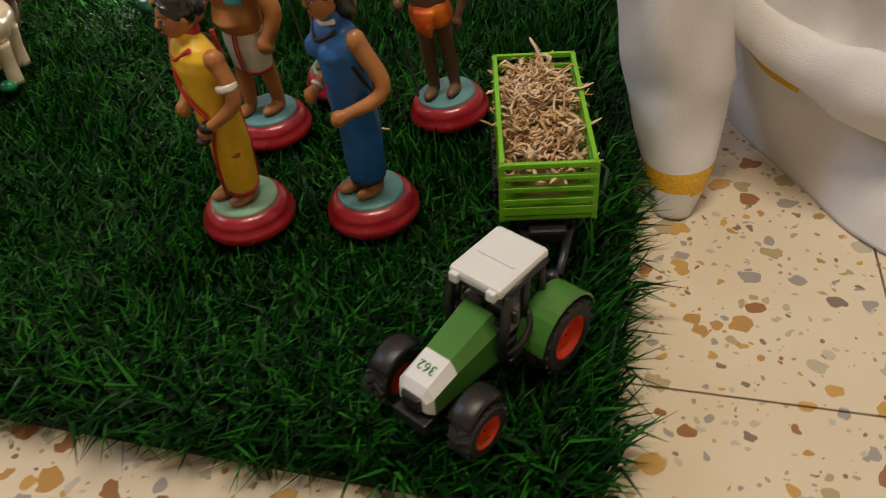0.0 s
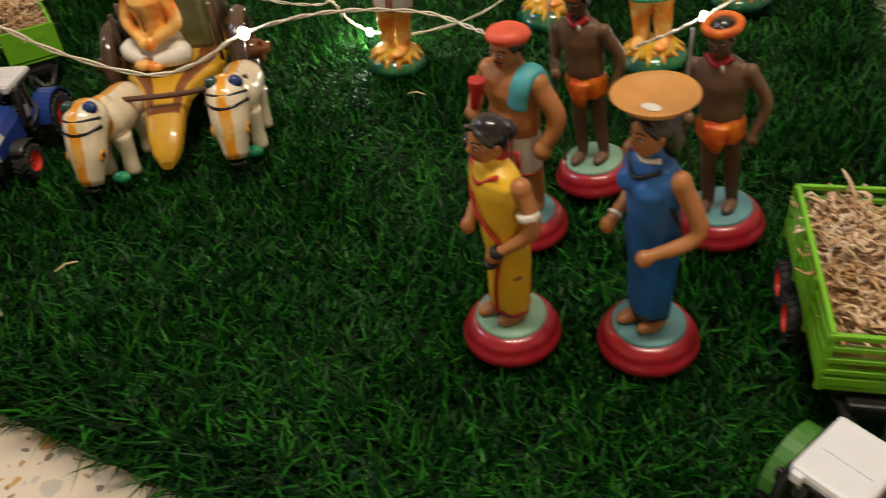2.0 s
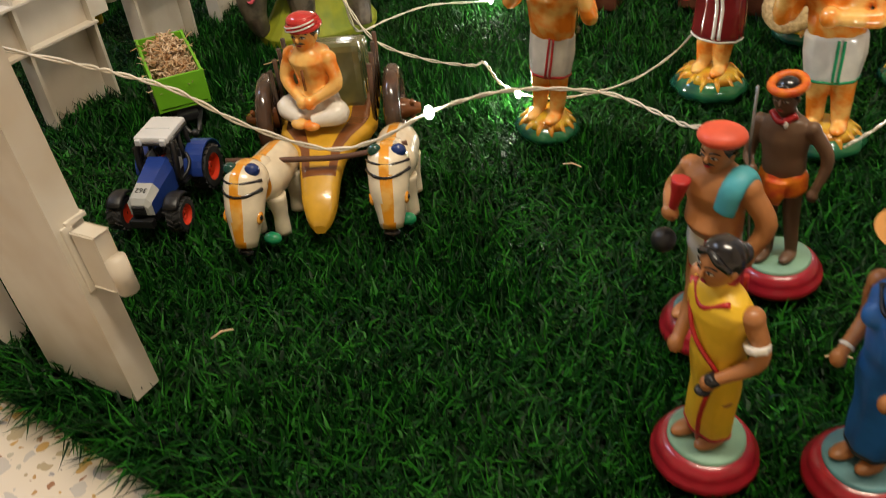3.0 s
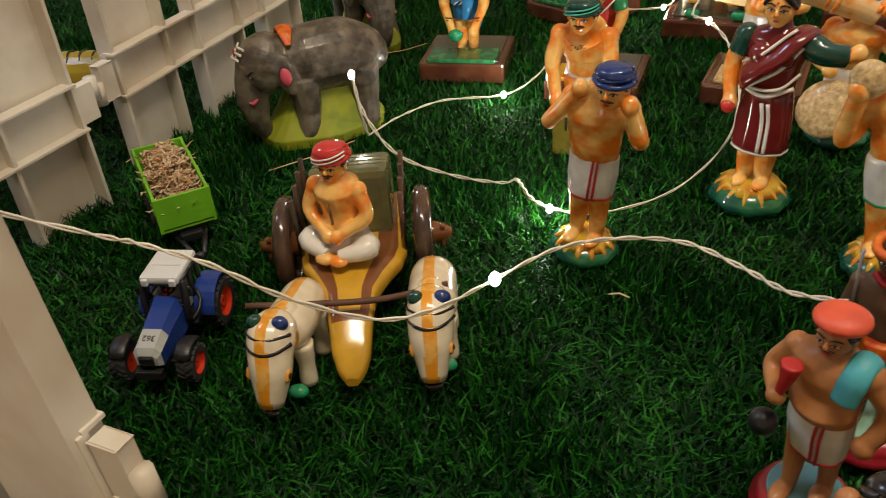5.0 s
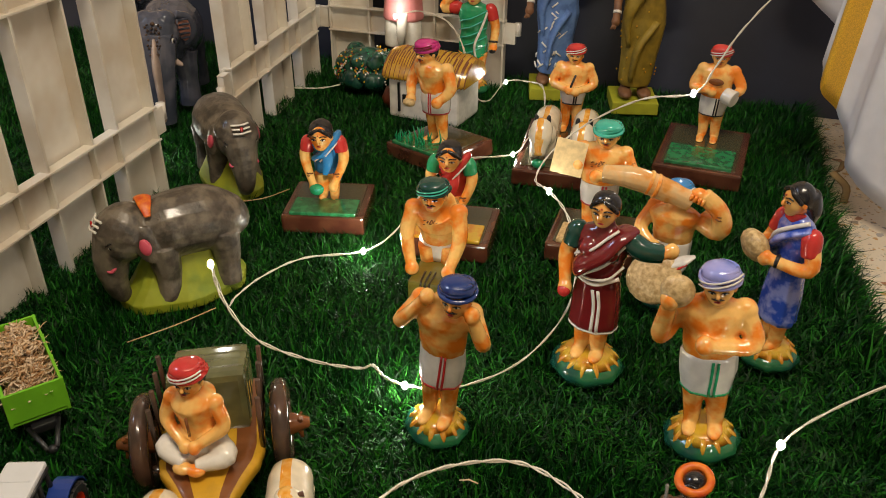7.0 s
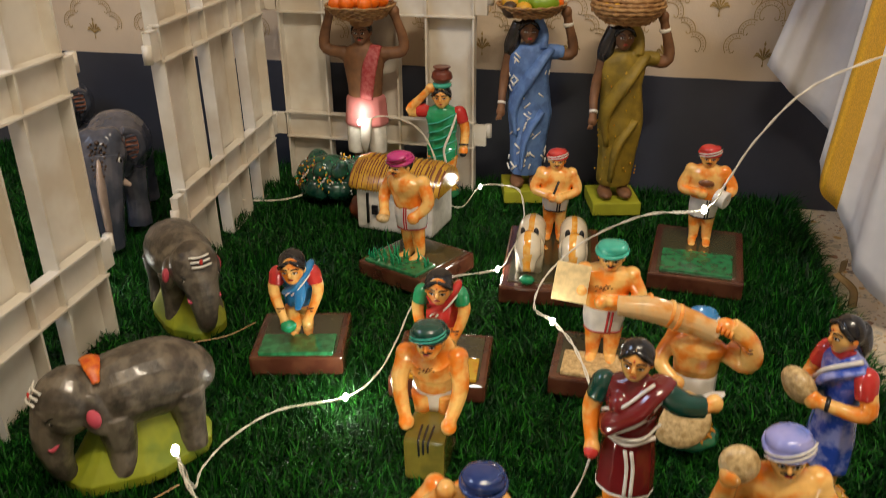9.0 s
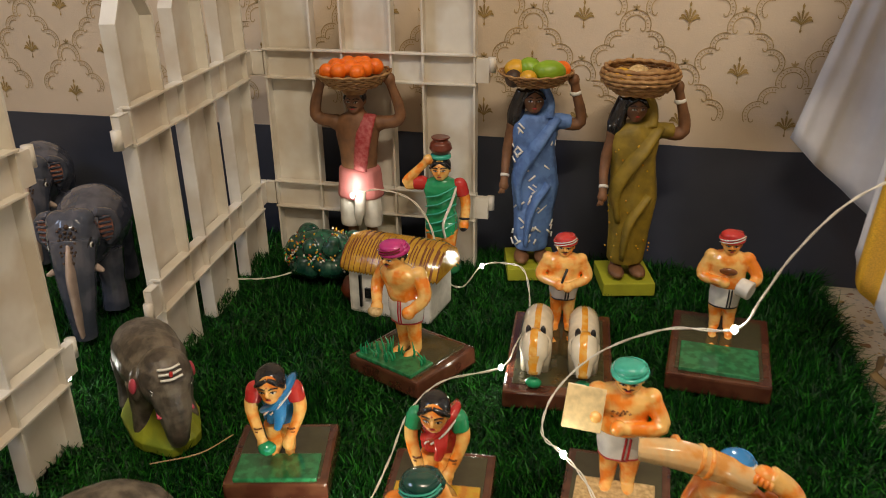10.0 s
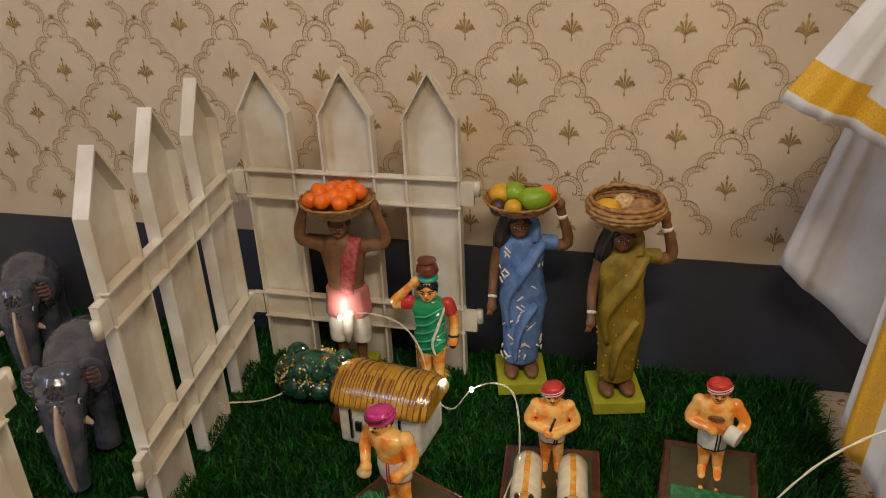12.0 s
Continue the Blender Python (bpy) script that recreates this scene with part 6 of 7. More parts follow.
    for sx in (-1, 1):
        bm = bmesh.new()
        tube(bm, smooth_path([(sx * 0.0165, -0.0075, 0.030), (sx * 0.0185, -0.0065, 0.046), (sx * 0.0180, -0.004, 0.058), (sx * 0.0165, -0.001, 0.0665)], 4), 0.0027, 0, 8)
        part("windscreen_pillar", bm, BLACK, t)
        bm = bmesh.new()
        tube(bm, smooth_path([(sx * 0.0185, -0.006, 0.030), (sx * 0.0225, 0.000, 0.034), (sx * 0.0225, 0.009, 0.040), (sx * 0.0180, 0.014, 0.046)], 4), 0.0016, 0, 8)
        part("hand_rail", bm, BLACK, t)
        bm = bmesh.new()
        box(bm, (sx * 0.013 - 0.001, 0.001, 0.034), (sx * 0.013 + 0.001, 0.013, 0.050), bevel=0.0005)
        part("side_panel", bm, TOY_GREY, t)
    bm = bmesh.new()
    tube(bm, [(-0.0165, -0.0055, 0.0655), (0.0165, -0.0055, 0.0655)], 0.0018, 0, 8)
    part("windscreen_bar", bm, BLACK, t)
    bm = bmesh.new()
    box(bm, (-0.0155, -0.007, 0.022), (0.0155, 0.0, 0.046), bevel=0.002)
    tube(bm, [(-0.0155, -0.004, 0.047), (0.0155, -0.004, 0.047)], 0.002, 0, 8)
    part("firewall", bm, BLACK, t)
    bm = bmesh.new()
    box(bm, (-0.009, 0.012, 0.030), (0.009, 0.026, 0.038), bevel=0.002)
    box(bm, (-0.009, 0.024, 0.036), (0.009, 0.029, 0.056), bevel=0.002)
    part("seat", bm, TOY_GREY, t)
    bm = bmesh.new()
    ring = [(0.006 * math.cos(a), 0.004 + 0.003 * math.sin(a), 0.056 + 0.005 * math.sin(a)) for a in np.linspace(0, math.tau, 17)]
    tube(bm, ring, 0.0009, 0, 6)
    tube(bm, [(0, -0.002, 0.046), (0, 0.004, 0.056)], 0.001, 0, 6)
    part("steering_wheel", bm, BLACK, t)
    for sx in (-1, 1):
        bm = bmesh.new()
        pts = [(sx * 0.0245, 0.030 + 0.0245 * math.cos(a), 0.0215 + 0.0255 * math.sin(a)) for a in np.linspace(radians(15), radians(172), 12)]
        prev = None
        for p in pts:
            quad = [bm.verts.new((p[0] + dx, p[1], p[2] + dz)) for dx, dz in ((-0.009, 0), (0.009, 0), (0.009, 0.0018), (-0.009, 0.0018))]
            if prev:
                for j in range(4):
                    bm.faces.new((prev[j], prev[(j + 1) % 4], quad[(j + 1) % 4], quad[j]))
            prev = quad
        part("fender", bm, paint, t)
        bm = bmesh.new()
        pts = [(sx * 0.027, -0.040 + 0.018 * math.cos(a), 0.0155 + 0.019 * math.sin(a)) for a in np.linspace(radians(50), radians(140), 7)]
        tube(bm, pts, 0.0075, 0, 8, 0.25)
        part("front_mudguard", bm, BLACK, t)
        for tm, rm, y, z, x in ((BIG_TYRE, BIG_RIM, 0.030, 0.0215, 0.0262), (SMALL_TYRE, SMALL_RIM, -0.042, 0.0155, 0.0285)):
            wh = new("wheel", tm)
            wh.parent = t
            wh.matrix_basis = pose(sx * x, y, z, 0, 0, 0 if sx > 0 else 180)
            r = new("rim", rm)
            r.parent = wh
            tagged(r, "orange-red wheel rim")
    return t


tractor(at(0.384, 0.296, -28, 0, 0, -0.002) @ Matrix.Scale(1.03, 4), TRACTOR_GREEN, "green toy tractor with white cab roof on the grass mat", True)
tractor(at(-0.338, 0.492, 20, 0, 0, -0.002) @ Matrix.Scale(1.02, 4), TRACTOR_BLUE, "blue toy tractor with white cab roof beside the bullock cart", False)


def trailer(m, label, seed, full=True):
    t = empty("toy_trailer", m)
    tagged(t, label, "toy trailer")
    W, L, Z0, Z1 = 0.028, 0.068, 0.042, 0.078
    bm = bmesh.new()
    box(bm, (-W, -L, Z0 - 0.003), (W, L, Z0), bevel=0.0006)
    part("tray_floor", bm, LIME, t)
    for k in range(5):
        z = Z0 + 0.0015 + k * (Z1 - Z0) / 4.2
        h = 0.006 if k == 0 else 0.0035
        if not full and k:
            break
        if not full:
            h = Z1 - Z0
        for n, lo, hi in (("a", (-W - 0.001, -L - 0.001, z), (W + 0.001, -L + 0.002, z + h)), ("b", (-W - 0.001, L - 0.002, z), (W + 0.001, L + 0.001, z + h)), ("c", (-W - 0.001, -L, z), (-W + 0.002, L, z + h)), ("d", (W - 0.002, -L, z), (W + 0.001, L, z + h))):
            bm = bmesh.new()
            box(bm, lo, hi, bevel=0.0005)
            part("slat", bm, LIME, t)
    for sx in (-1, 1):
        for y in (-L + 0.001, -L * 0.33, L * 0.33, L - 0.001):
            bm = bmesh.new()
            box(bm, (sx * W - 0.0018, y - 0.0018, Z0 - 0.003), (sx * W + 0.0018, y + 0.0018, Z1 + 0.002), bevel=0.0005)
            part("stake", bm, LIME, t)
    bm = bmesh.new()
    box(bm, (-0.018, -L + 0.004, 0.026), (0.018, L - 0.01, 0.039), bevel=0.002)
    for sx in (-1, 1):
        tube(bm, [(sx * 0.015, -L + 0.006, 0.028), (sx * 0.004, -L - 0.034, 0.022)], 0.0028, 0, 8)
    box(bm, (-0.012, -L - 0.006, 0.024), (0.012, -L + 0.008, 0.034), bevel=0.002)
    ball(bm, (0, -L - 0.034, 0.022), 0.005, 0, seg=10)
    part("chassis", bm, BLACK, t)
    for sx in (-1, 1):
        for y in (0.012, 0.046):
            wh = new("wheel", SMALL_TYRE)
            wh.parent = t
            wh.matrix_basis = pose(sx * 0.025, y, 0.0155, 0, 0, 0 if sx > 0 else 180)
            r = new("rim", SMALL_RIM)
            r.parent = wh
            tagged(r, "orange-red wheel rim")
    rng = random.Random(seed)
    bm = bmesh.new()
    loft(bm, [(0, 0, Z0 + 0.001, W * 0.9, L * 0.9), (0, 0.004, Z0 + 0.018, W * 0.9, L * 0.88), (0, 0.006, Z1 - 0.006, W * 0.7, L * 0.7), (0, 0.008, Z1 - 0.002, W * 0.4, L * 0.4)], 0, 24, 0.06, 9)
    for i in range(900):
        x, y = rng.uniform(-W, W) * 0.93, rng.uniform(-L * (0.85 if full else 0.95), L * 0.95)
        hump = (1 - (x / W) ** 2 * 0.7) * (1 - (y / L - 0.15) ** 2 * 0.6)
        z = Z1 - 0.020 + 0.032 * hump * rng.uniform(0.5, 1.0)
        x, y = x * rng.uniform(0.55, 0.92), y * 0.93
        a, st_, turn = rng.uniform(0, math.tau), rng.uniform(0.0020, 0.0044), rng.gauss(0, 1.0)
        pts = [(x, y, z)]
        for k in range(5):
            a += turn
            pts.append((pts[-1][0] + st_ * math.cos(a), pts[-1][1] + st_ * math.sin(a), pts[-1][2] + rng.uniform(-0.0025, 0.0035)))
        w = rng.uniform(0.0006, 0.0019)
        tube(bm, pts, [w * 0.5, w, w, w, w, w * 0.4], rng.choice((0, 1, 1)), 4, 0.18)
    st = new("straw_heap", mesh_of(bm, "straw_heap", [STRAW, STRAW_PALE]))
    st.matrix_world = m
    tagged(st, "heap of dry curled straw shavings in the green trailer", "straw", kind="stuff")
    return t


trailer(at(0.392, 0.456, 12, 0, 0, -0.004), "lime green slatted toy trailer filled with straw", 11)
trailer(at(-0.476, 0.650, 53, 0, 0, -0.012) @ Matrix.Scale(0.95, 4), "lime green toy trailer heaped with straw near the fence", 12, False)

# ---- hut, bush ----
HM = at(-0.352, 1.600, -8)
hut = empty("clay_hut", HM)
tagged(hut, "white glazed clay hut with yellow thatched roof", "model hut")
bm = bmesh.new()
box(bm, (-0.074, -0.050, -0.006), (0.074, 0.048, 0.088), bevel=0.006)
part("wall", bm, WHITE, hut)
bm = bmesh.new()
rows = []
NX = 96
prof = ((-0.060, 0.058), (-0.064, 0.064), (-0.060, 0.074), (-0.050, 0.090), (-0.036, 0.104), (-0.018, 0.114), (0.0, 0.118), (0.018, 0.114), (0.045, 0.098), (0.062, 0.066), (0.058, 0.058))
prof = tuple((y * 0.93, 0.072 + (z - 0.058) * 0.82) for y, z in prof)
for i in range(NX + 1):
    x = -0.088 + 0.176 * i / NX
    wv = 0.0014 * math.sin(i * 2.1)
    end = 1 - 0.14 * max(0, abs(x) - 0.068) / 0.02
    rows.append([bm.verts.new((x, y * end + wv * (y < 0), 0.072 + (z - 0.072) * end + wv)) for y, z in prof])
for i, (p, q) in enumerate(zip(rows, rows[1:])):
    for j in range(len(prof)):
        f = bm.faces.new((p[j], p[(j + 1) % len(prof)], q[(j + 1) % len(prof)], q[j]))
        f.smooth = True
        f.material_index = 1 if 1 <= j <= 8 and (i * 7 + (j // 2) * 5 + (i // 9) * 3) % 5 == 0 or (j in (3, 4) and i % 3 == 1 and i % 4) else 0
bm.faces.new(rows[0])
bm.faces.new(rows[-1][::-1])
part("thatched_roof", bm, [THATCH, CART_BROWN], hut)
for x, w, z0, z1 in ((-0.050, 0.0022, 0.008, 0.066), (-0.036, 0.006, 0.026, 0.044), (0.012, 0.0022, 0.008, 0.066), (0.040, 0.0022, 0.008, 0.066)):
    bm = bmesh.new()
    box(bm, (x - w, -0.0545, z0), (x + w, -0.034, z1), bevel=0.001)
    part("window_mark", bm, HAIR, hut)
bm = bmesh.new()
loft(bm, [(-0.088, -0.012, 0.0, 0.016, 0.016), (-0.088, -0.012, 0.018, 0.021, 0.021), (-0.088, -0.012, 0.038, 0.012, 0.012)], 0, 16)
part("clay_pot", bm, CLAY, hut)

# ---- fairy lights ----
def led_bulb(p, lit=0.035):
    bm = bmesh.new()
    ball(bm, (0, 0, 0), (0.0036, 0.0036, 0.005), 0, seg=10, rings=8)
    ob = new("led_bulb", mesh_of(bm, "led_bulb", led))
    ob.matrix_world = Matrix.Translation(p)
    ob.visible_shadow = True
    ob.parent = string
    lamp = bpy.data.lights.new("led_lamp", "POINT")
    lamp.energy, lamp.shadow_soft_size, lamp.color = lit * 2.2, 0.006, (1.0, 0.97, 0.86)
    lo = new("led_lamp", lamp)
    lo.location = Vector(p) + Vector((0, 0, 0.012))


string = empty("fairy_light_string", Matrix.Identity(4))
tagged(string, "string of white fairy lights on pale twin wire", "fairy lights")
LED_A, LED_B, LED_C, LED_D = (0.134, 1.180, 0.234), (-0.142, 1.395, 0.022), (-0.226, 1.665, 0.052), (-0.024, 1.105, 0.108)
LED_E, LED_F, LED_G, LED_H = (-0.262, 1.036, 0.010), (-0.301, 0.751, 0.147), (-0.106, 0.785, 0.014), (-0.030, 0.480, 0.158)
LED_I, LED_J = (0.256, 0.730, 0.090), (-0.470, 1.70, 0.150)
for p, w in ((LED_A, 0.05), (LED_B, 0.04), (LED_C, 0.04), (LED_D, 0.022), (LED_E, 0.20), (LED_F, 0.04), (LED_G, 0.24), (LED_H, 0.02), (LED_I, 0.03), (LED_J, 0.06)):
    led_bulb(p, w)
for p in ((-0.80, 1.05, 0.02), (-0.72, 1.22, 0.03), (-0.78, 0.92, 0.12)):
    led_bulb(p, 0.03)


def wire(*pts):
    bm = bmesh.new()
    fine = smooth_path(pts, 8)
    off = Vector((0.0009, 0.0006, 0.0006))
    for s in (-1, 1):
        tube(bm, [p + off * s * math.cos(i * 0.9) + Vector((0, 0, 0.0008)) * s * math.sin(i * 0.9) for i, p in enumerate(fine)], 0.00085, 0, 6)
    part("wire", bm, WIRE, string)


wire((-0.46, 0.34, 0.24), (-0.34, 0.355, 0.222), (-0.236, 0.372, 0.210), (-0.209, 0.383, 0.202), (-0.168, 0.392, 0.192), (-0.135, 0.412, 0.163), (-0.092, 0.440, 0.138), (-0.06, 0.460, 0.142), LED_H, (-0.01, 0.535, 0.150), (0.02, 0.575, 0.140), (0.06, 0.60, 0.130), (0.10, 0.59, 0.126), (0.13, 0.555, 0.140), (0.160, 0.525, 0.163))
wire((0.225, 0.60, 0.12), (0.24, 0.66, 0.105), LED_I, (0.29, 0.77, 0.10), (0.36, 0.82, 0.12), (0.46, 0.86, 0.15))
wire(LED_F, (-0.288, 0.745, 0.11), (-0.25, 0.738, 0.074), (-0.19, 0.738, 0.062), (-0.140, 0.744, 0.060), (-0.128, 0.748, 0.064), (-0.126, 0.756, 0.056), (-0.120, 0.768, 0.034), LED_G)
wire(LED_G, (-0.06, 0.80, 0.01), (0.0, 0.86, 0.015), (0.035, 0.95, 0.035), (0.03, 1.03, 0.065), (0.005, 1.08, 0.092), LED_D, (-0.052, 1.15, 0.10), (-0.045, 1.21, 0.115), (0.0, 1.24, 0.155), (0.07, 1.22, 0.205), LED_A, (0.155, 1.183, 0.27), (0.178, 1.189, 0.316), (0.22, 1.198, 0.37), (0.28, 1.22, 0.40), (0.36, 1.25, 0.42), (0.44, 1.29, 0.42), (0.49, 1.30, 0.43))
wire(LED_F, (-0.325, 0.80, 0.06), (-0.36, 0.87, 0.02), (-0.36, 0.93, 0.012), (-0.33, 0.99, 0.012), LED_E, (-0.235, 1.08, 0.02), (-0.23, 1.15, 0.03), (-0.235, 1.25, 0.03), (-0.21, 1.33, 0.03), LED_B, (-0.13, 1.45, 0.03), (-0.125, 1.55, 0.03), (-0.15, 1.66, 0.05), (-0.19, 1.70, 0.045), LED_C, (-0.26, 1.66, 0.01), (-0.30, 1.68, 0.02), (-0.325, 1.70, 0.10), (-0.36, 1.70, 0.15), (-0.42, 1.70, 0.165), LED_J)
wire((-0.545, 1.665, 0.02), (-0.60, 1.62, 0.012), (-0.66, 1.60, 0.012), (-0.70, 1.58, 0.02))
for pts in (((-0.52, 1.10, 0.01), (-0.47, 1.13, 0.012), (-0.45, 1.18, 0.008)), ((-0.44, 0.76, 0.008), (-0.40, 0.80, 0.015), (-0.37, 0.84, 0.02))):
    bm = bmesh.new()
    tube(bm, smooth_path(pts, 5), 0.0008, 0, 5)
    tagged(part("grass_stalk", bm, STRAW), "dry bent stalk lying on the grass mat", "stalk", "loose stalks")
for x, y, a in ((0.255, 0.52, 20), (-0.004, 0.685, 5), (-0.16, 0.36, 60)):
    bm = bmesh.new()
    tube(bm, [(-0.009, 0, 0), (0.0, 0.001, 0.002), (0.009, 0, 0)], 0.0009, 0, 5)
    o = tagged(part("straw_piece", bm, STRAW_PALE), "short pale straw lying on the grass mat", "straw", "loose straws")
    o.matrix_world = at(x, y, a, 0, 0, 0.004)
bm = bmesh.new()
tube(bm, smooth_path([(0.0, 0, 0.0), (0.005, 0.02, 0.02), (-0.01, 0.05, 0.03), (0.01, 0.08, 0.02), (0.02, 0.10, 0.03)], 4), 0.006, 0, 6, 0.15)
o = tagged(part("dry_leaf", bm, JUTE), "dry brown curled leaf strip at the mat edge", "leaf")
o.matrix_world = at(0.385, 1.45, 10, 0, 0, -0.01)


# ---- draped cloth ----
def drape(name, label, plan, top, bottom, flare, folds, depth, border, rows=46, cols=150, seed=1, slant=0.0, side=(9, 9)):
    """A hanging cloth: plan is its line from above, top and bottom the edge heights along it, border the golden band (from, to) above the hem."""
    line = smooth_path([(x, y, 0) for x, y in plan], 12)
    ks = np.linspace(0, len(line) - 1.001, cols)
    bm = bmesh.new()
    grid = []
    for i, k in enumerate(ks):
        u = i / (cols - 1)
        p = line[int(k)].lerp(line[int(k) + 1], k - int(k))
        d = (line[min(int(k) + 1, len(line) - 1)] - line[int(k)]).normalized()
        nrm = Vector((d.y, -d.x, 0))
        zt = np.interp(u, np.linspace(0, 1, len(top)), top)
        zb = np.interp(u, np.linspace(0, 1, len(bottom)), bottom)
        col = []
        for j in range(rows):
            v = j / (rows - 1)
            z = zt + (zb - zt) * v
            w = depth * (0.35 + 0.65 * v) * (math.sin(u * folds * math.tau + 1.3 * noise.noise(Vector((u * 6, v * 1.5, seed)))) + 0.6 * noise.noise(Vector((u * 14, v * 3.0, seed + 5))))
            q = p + nrm * (w + flare * v) + d * slant * (1 - v) * (1 - u)
            col.append(bm.verts.new((q.x, q.y, z)))
        grid.append((col, zt - zb, u))
    for (a, ha, ua), (b, hb, ub) in zip(grid, grid[1:]):
        for j in range(rows - 1):
            f = bm.faces.new((a[j], a[j + 1], b[j + 1], b[j]))
            up = (1 - (j + 0.5) / (rows - 1)) * ha
            f.material_index = 1 if (border[0] < up < border[1]) or side[0] < ua < side[1] else 0
            f.smooth = True
    ob = new(name, mesh_of(bm, name, [CLOTH, GOLD_BORDER]))
    sm = ob.modifiers.new("thickness", "SOLIDIFY")
    sm.thickness = 0.0012
    return tagged(ob, label, "cloth", "draped cloths")


def pooled_cloth():
    """A cloth that falls to a pointed, gold-banded tip beside the mat and pools in a heavy roll with a lower flap."""
    bm = bmesh.new()

    def sheet(point, nu, nv, gold):
        grid = [[bm.verts.new(point(u / nu, v / nv)) for v in range(nv + 1)] for u in range(nu + 1)]
        for u in range(nu):
            for v in range(nv):
                f = bm.faces.new((grid[u][v], grid[u + 1][v], grid[u + 1][v + 1], grid[u][v + 1]))
                f.smooth = True
                f.material_index = 1 if gold((u + 0.5) / nu, (v + 0.5) / nv, f.calc_center_median()) else 0

    def along(u, *keys):
        return float(np.interp(u, np.linspace(0, 1, len(keys)), keys))

    def wave(p, size, amount):
        return noise.noise_vector(Vector(p) * size) * amount

    heights = (-0.024, 0.003, 0.03, 0.06, 0.10, 0.16, 0.30, 0.55, 0.90)

    def leg(u, v):
        k = v * (len(heights) - 1)
        z = along(v, *heights)
        cx = along(v, 0.486, 0.486, 0.484, 0.481, 0.472, 0.460, 0.452, 0.45, 0.45)
        half = along(v, 0.013, 0.024, 0.033, 0.040, 0.040, 0.040, 0.048, 0.06, 0.07)
        cy = along(v, 0.486, 0.502, 0.520, 0.532, 0.540, 0.548, 0.56, 0.57, 0.57)
        deep = along(v, 0.010, 0.020, 0.030, 0.034, 0.038, 0.040, 0.045, 0.05, 0.05)
        a = math.pi * (1.22 - 1.44 * u)
        fold = 1 + 0.10 * min(1, k / 3) * math.sin(u * 13 + 1.0 + z * 4)
        p = Vector((cx + half * fold * math.cos(a), cy - deep * fold * math.sin(a), z))
        return p + wave(p, 18, 0.006 * min(1, k / 2))

    sheet(leg, 60, 90, lambda u, v, c: -0.006 < c.z < 0.010)
    ridge = smooth_path([(0.478, 0.63, 0.19), (0.500, 0.575, 0.125), (0.532, 0.535, 0.092), (0.575, 0.515, 0.078), (0.635, 0.50, 0.060), (0.72, 0.475, 0.035), (0.86, 0.42, 0.015), (1.02, 0.36, 0.0)], 12)

    def at_ridge(u):
        k = min(u, 0.9999) * (len(ridge) - 1)
        return ridge[int(k)].lerp(ridge[int(k) + 1], k - int(k))

    def roll(u, v):
        p = at_ridge(u)
        r = along(u, 0.020, 0.018, 0.017, 0.020, 0.026, 0.032, 0.036)
        a = math.radians(-70 + 230 * v)
        q = p + Vector((0.25 * r * math.sin(a * 2), -r * math.cos(a), r * 1.15 * math.sin(a)))
        return q + wave(q, 22, 0.008)

    sheet(roll, 90, 26, lambda u, v, c: False)

    def upper(u, v):
        p = at_ridge(u)
        fold = (0.045 * math.sin(u * 19 + 2.4 * v) + 0.022 * math.sin(u * 43 + 3 * v + 1)) * (0.25 + 0.75 * v)
        q = Vector((p.x + 0.04 * v * (1 - u) - 0.03 * v, p.y + 0.020 + 0.10 * v ** 0.6 + fold, p.z - 0.002 + (0.92 - p.z) * v ** 1.25))
        return q + wave(q, 12, 0.014)

    sheet(upper, 110, 50, lambda u, v, c: False)
    hem = smooth_path([(0.520, 0.66, -0.025), (0.538, 0.602, -0.025), (0.580, 0.527, -0.025), (0.622, 0.463, -0.025), (0.72, 0.40, -0.025), (1.02, 0.30, -0.025)], 12)

    def flap(u, v):
        p = at_ridge(0.14 + 0.86 * u) + Vector((0.012, 0.016, -0.004))
        k = min(u, 0.9999) * (len(hem) - 1)
        q = hem[int(k)].lerp(hem[int(k) + 1], k - int(k))
        m = p.lerp(q, v) + Vector((0, -0.012 * math.sin(math.pi * v), 0))
        return m + wave(m, 16, 0.007 * math.sin(math.pi * min(1, v * 1.0)))

    sheet(flap, 70, 30, lambda u, v, c: 0.10 < v < 0.30 and u < 0.27)
    ob = new("draped_cloth", mesh_of(bm, "draped_cloth", [CLOTH, GOLD_BORDER]))
    sm = ob.modifiers.new("thickness", "SOLIDIFY")
    sm.thickness = 0.0012
    return tagged(ob, "white cotton cloth with golden border pooled beside the mat", "cloth", "draped cloths")


pooled_cloth()
drape("draped_cloth", "white cotton cloth with a golden hem hanging by the wall", [(0.195, 1.62), (0.28, 1.61), (0.40, 1.58), (0.60, 1.50)], [2.6, 2.6], [0.590, 0.555, 0.50, 0.44], 0.0, 2, 0.012, (0.012, 0.048), rows=150, cols=70, seed=3, slant=1.28)
drape("draped_cloth", "plain white cotton cloth hanging in folds against the wall", [(0.258, 1.80), (0.33, 1.80), (0.42, 1.78), (0.60, 1.70)], [2.6, 2.6], [0.27, 0.20, 0.14, 0.05], 0.0, 2, 0.010, (9, 9), rows=90, cols=60, seed=4, slant=0.62)
drape("draped_cloth", "white cotton cloth with golden side border hanging to the floor", [(0.315, 1.50), (0.35, 1.47), (0.42, 1.40), (0.55, 1.20), (0.62, 1.0)], [2.6, 2.6], [0.20, 0.10, 0.02, -0.02, -0.02], 0.0, 3, 0.016, (9, 9), rows=90, cols=90, seed=6, slant=0.24, side=(0.05, 0.17))

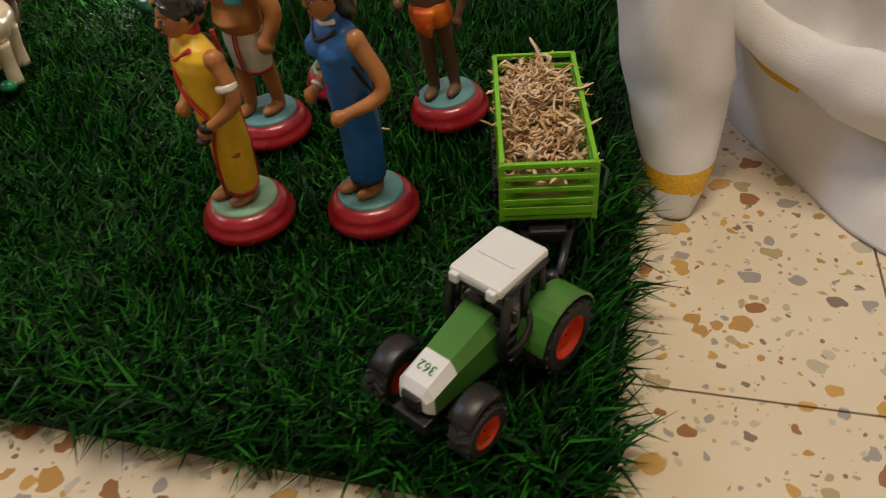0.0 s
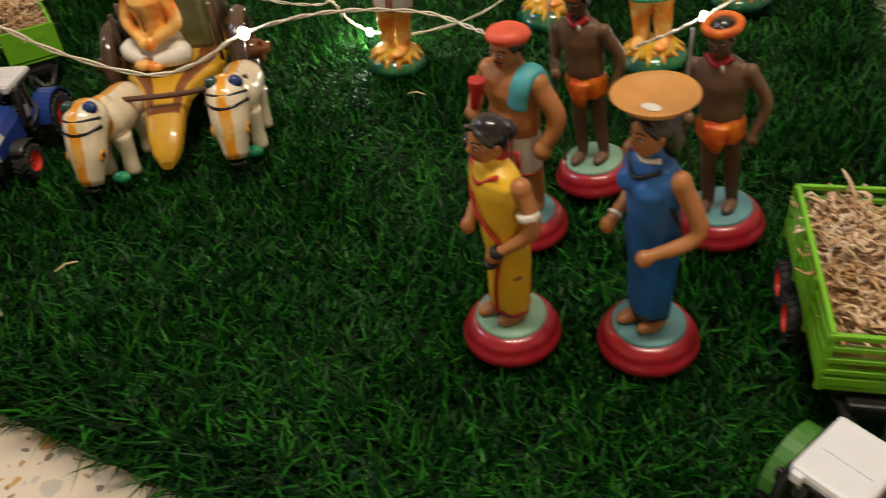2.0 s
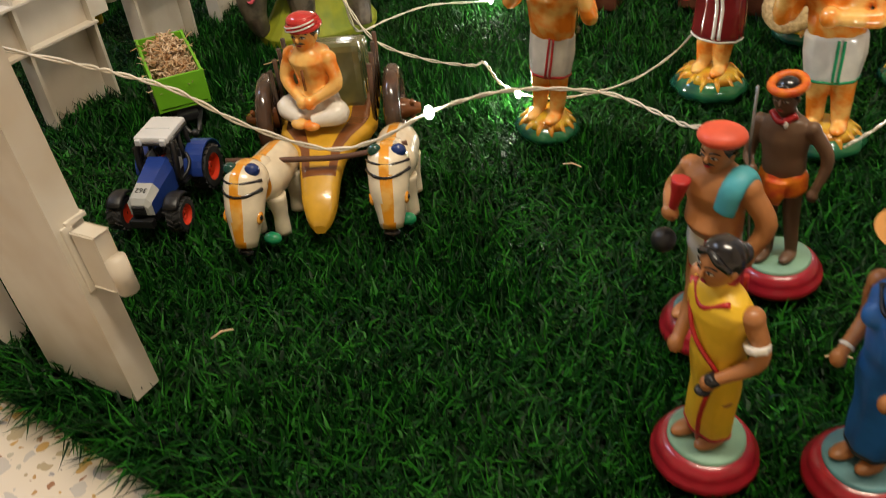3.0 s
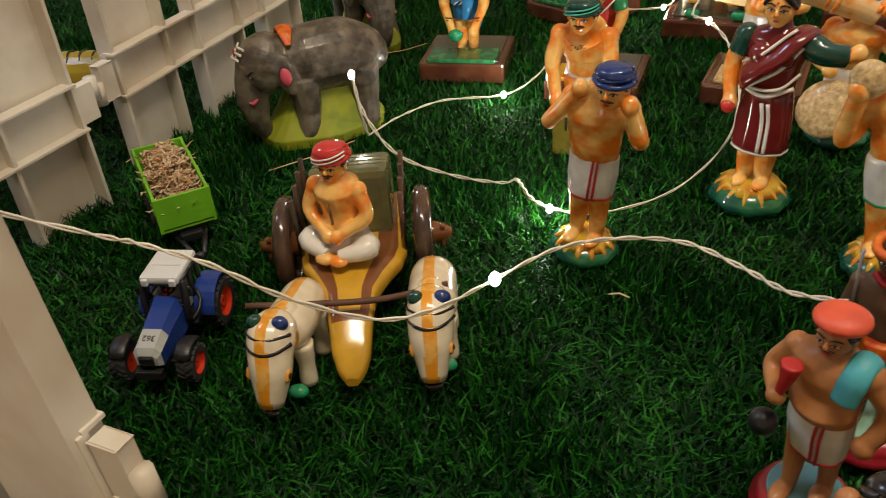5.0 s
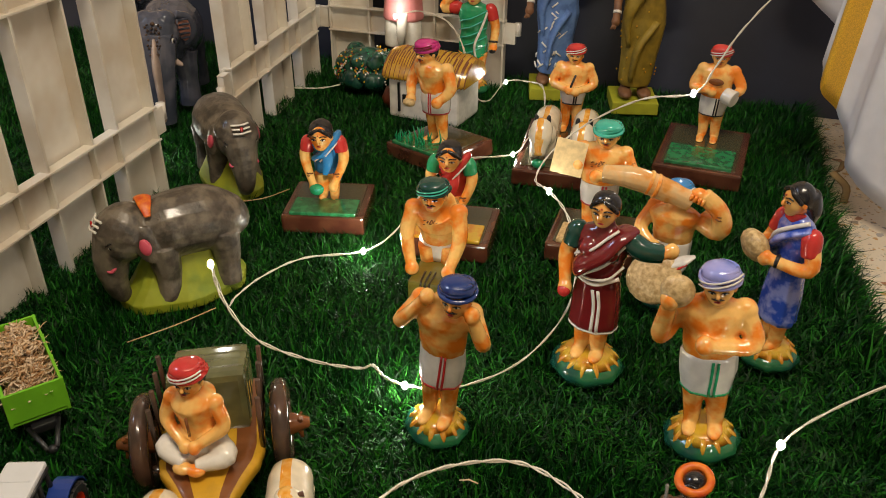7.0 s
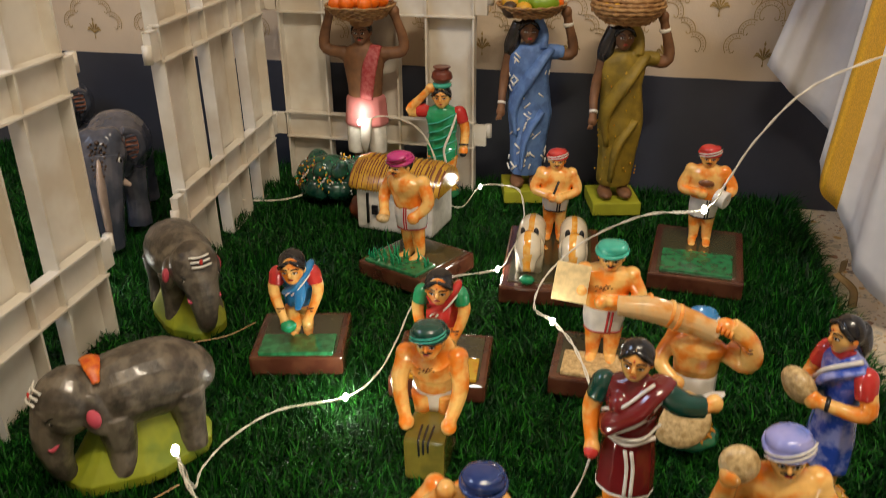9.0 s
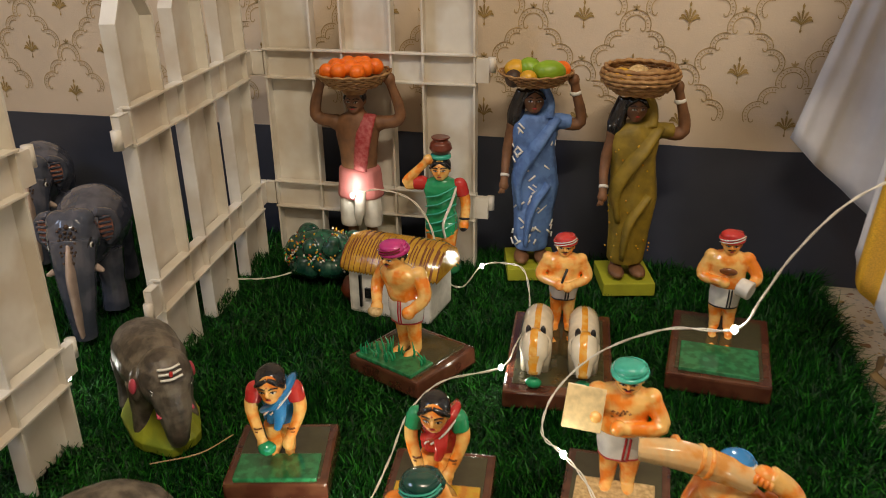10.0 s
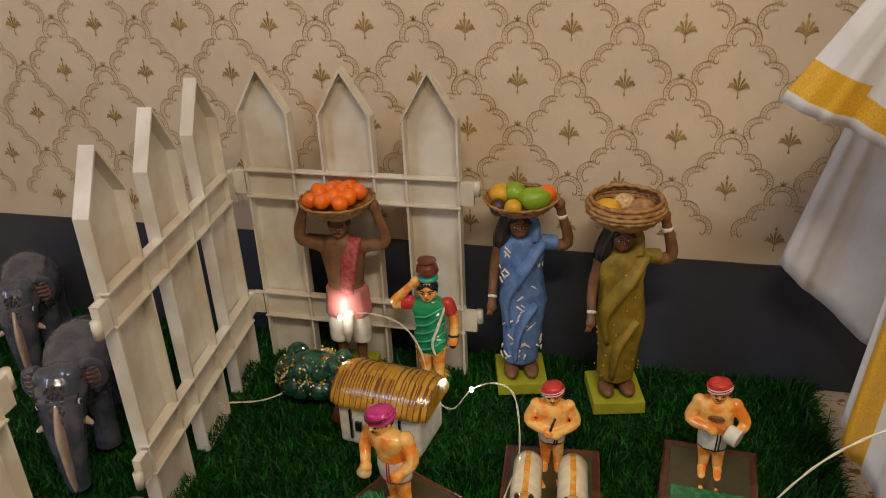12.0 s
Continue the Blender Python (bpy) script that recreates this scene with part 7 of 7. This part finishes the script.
# ---- floor tiles ----
TILE = 0.30
bm = bmesh.new()
box(bm, (-TILE / 2 + 0.0008, -TILE / 2 + 0.0008, -0.012), (TILE / 2 - 0.0008, TILE / 2 - 0.0008, 0.0), bevel=0.0006)
tile_mesh = mesh_of(bm, "floor_tile", TERRAZZO)
floor_ob = bpy.data.objects["floor"]
for i in range(-6, 7):
    for j in range(-6, 6):
        o = new("floor_tile", tile_mesh)
        o.parent = floor_ob
        o.location = (0.32 + 0.15 + TILE * i, 0.32 + 0.15 + TILE * j, FLOOR_Z - 0.0005)
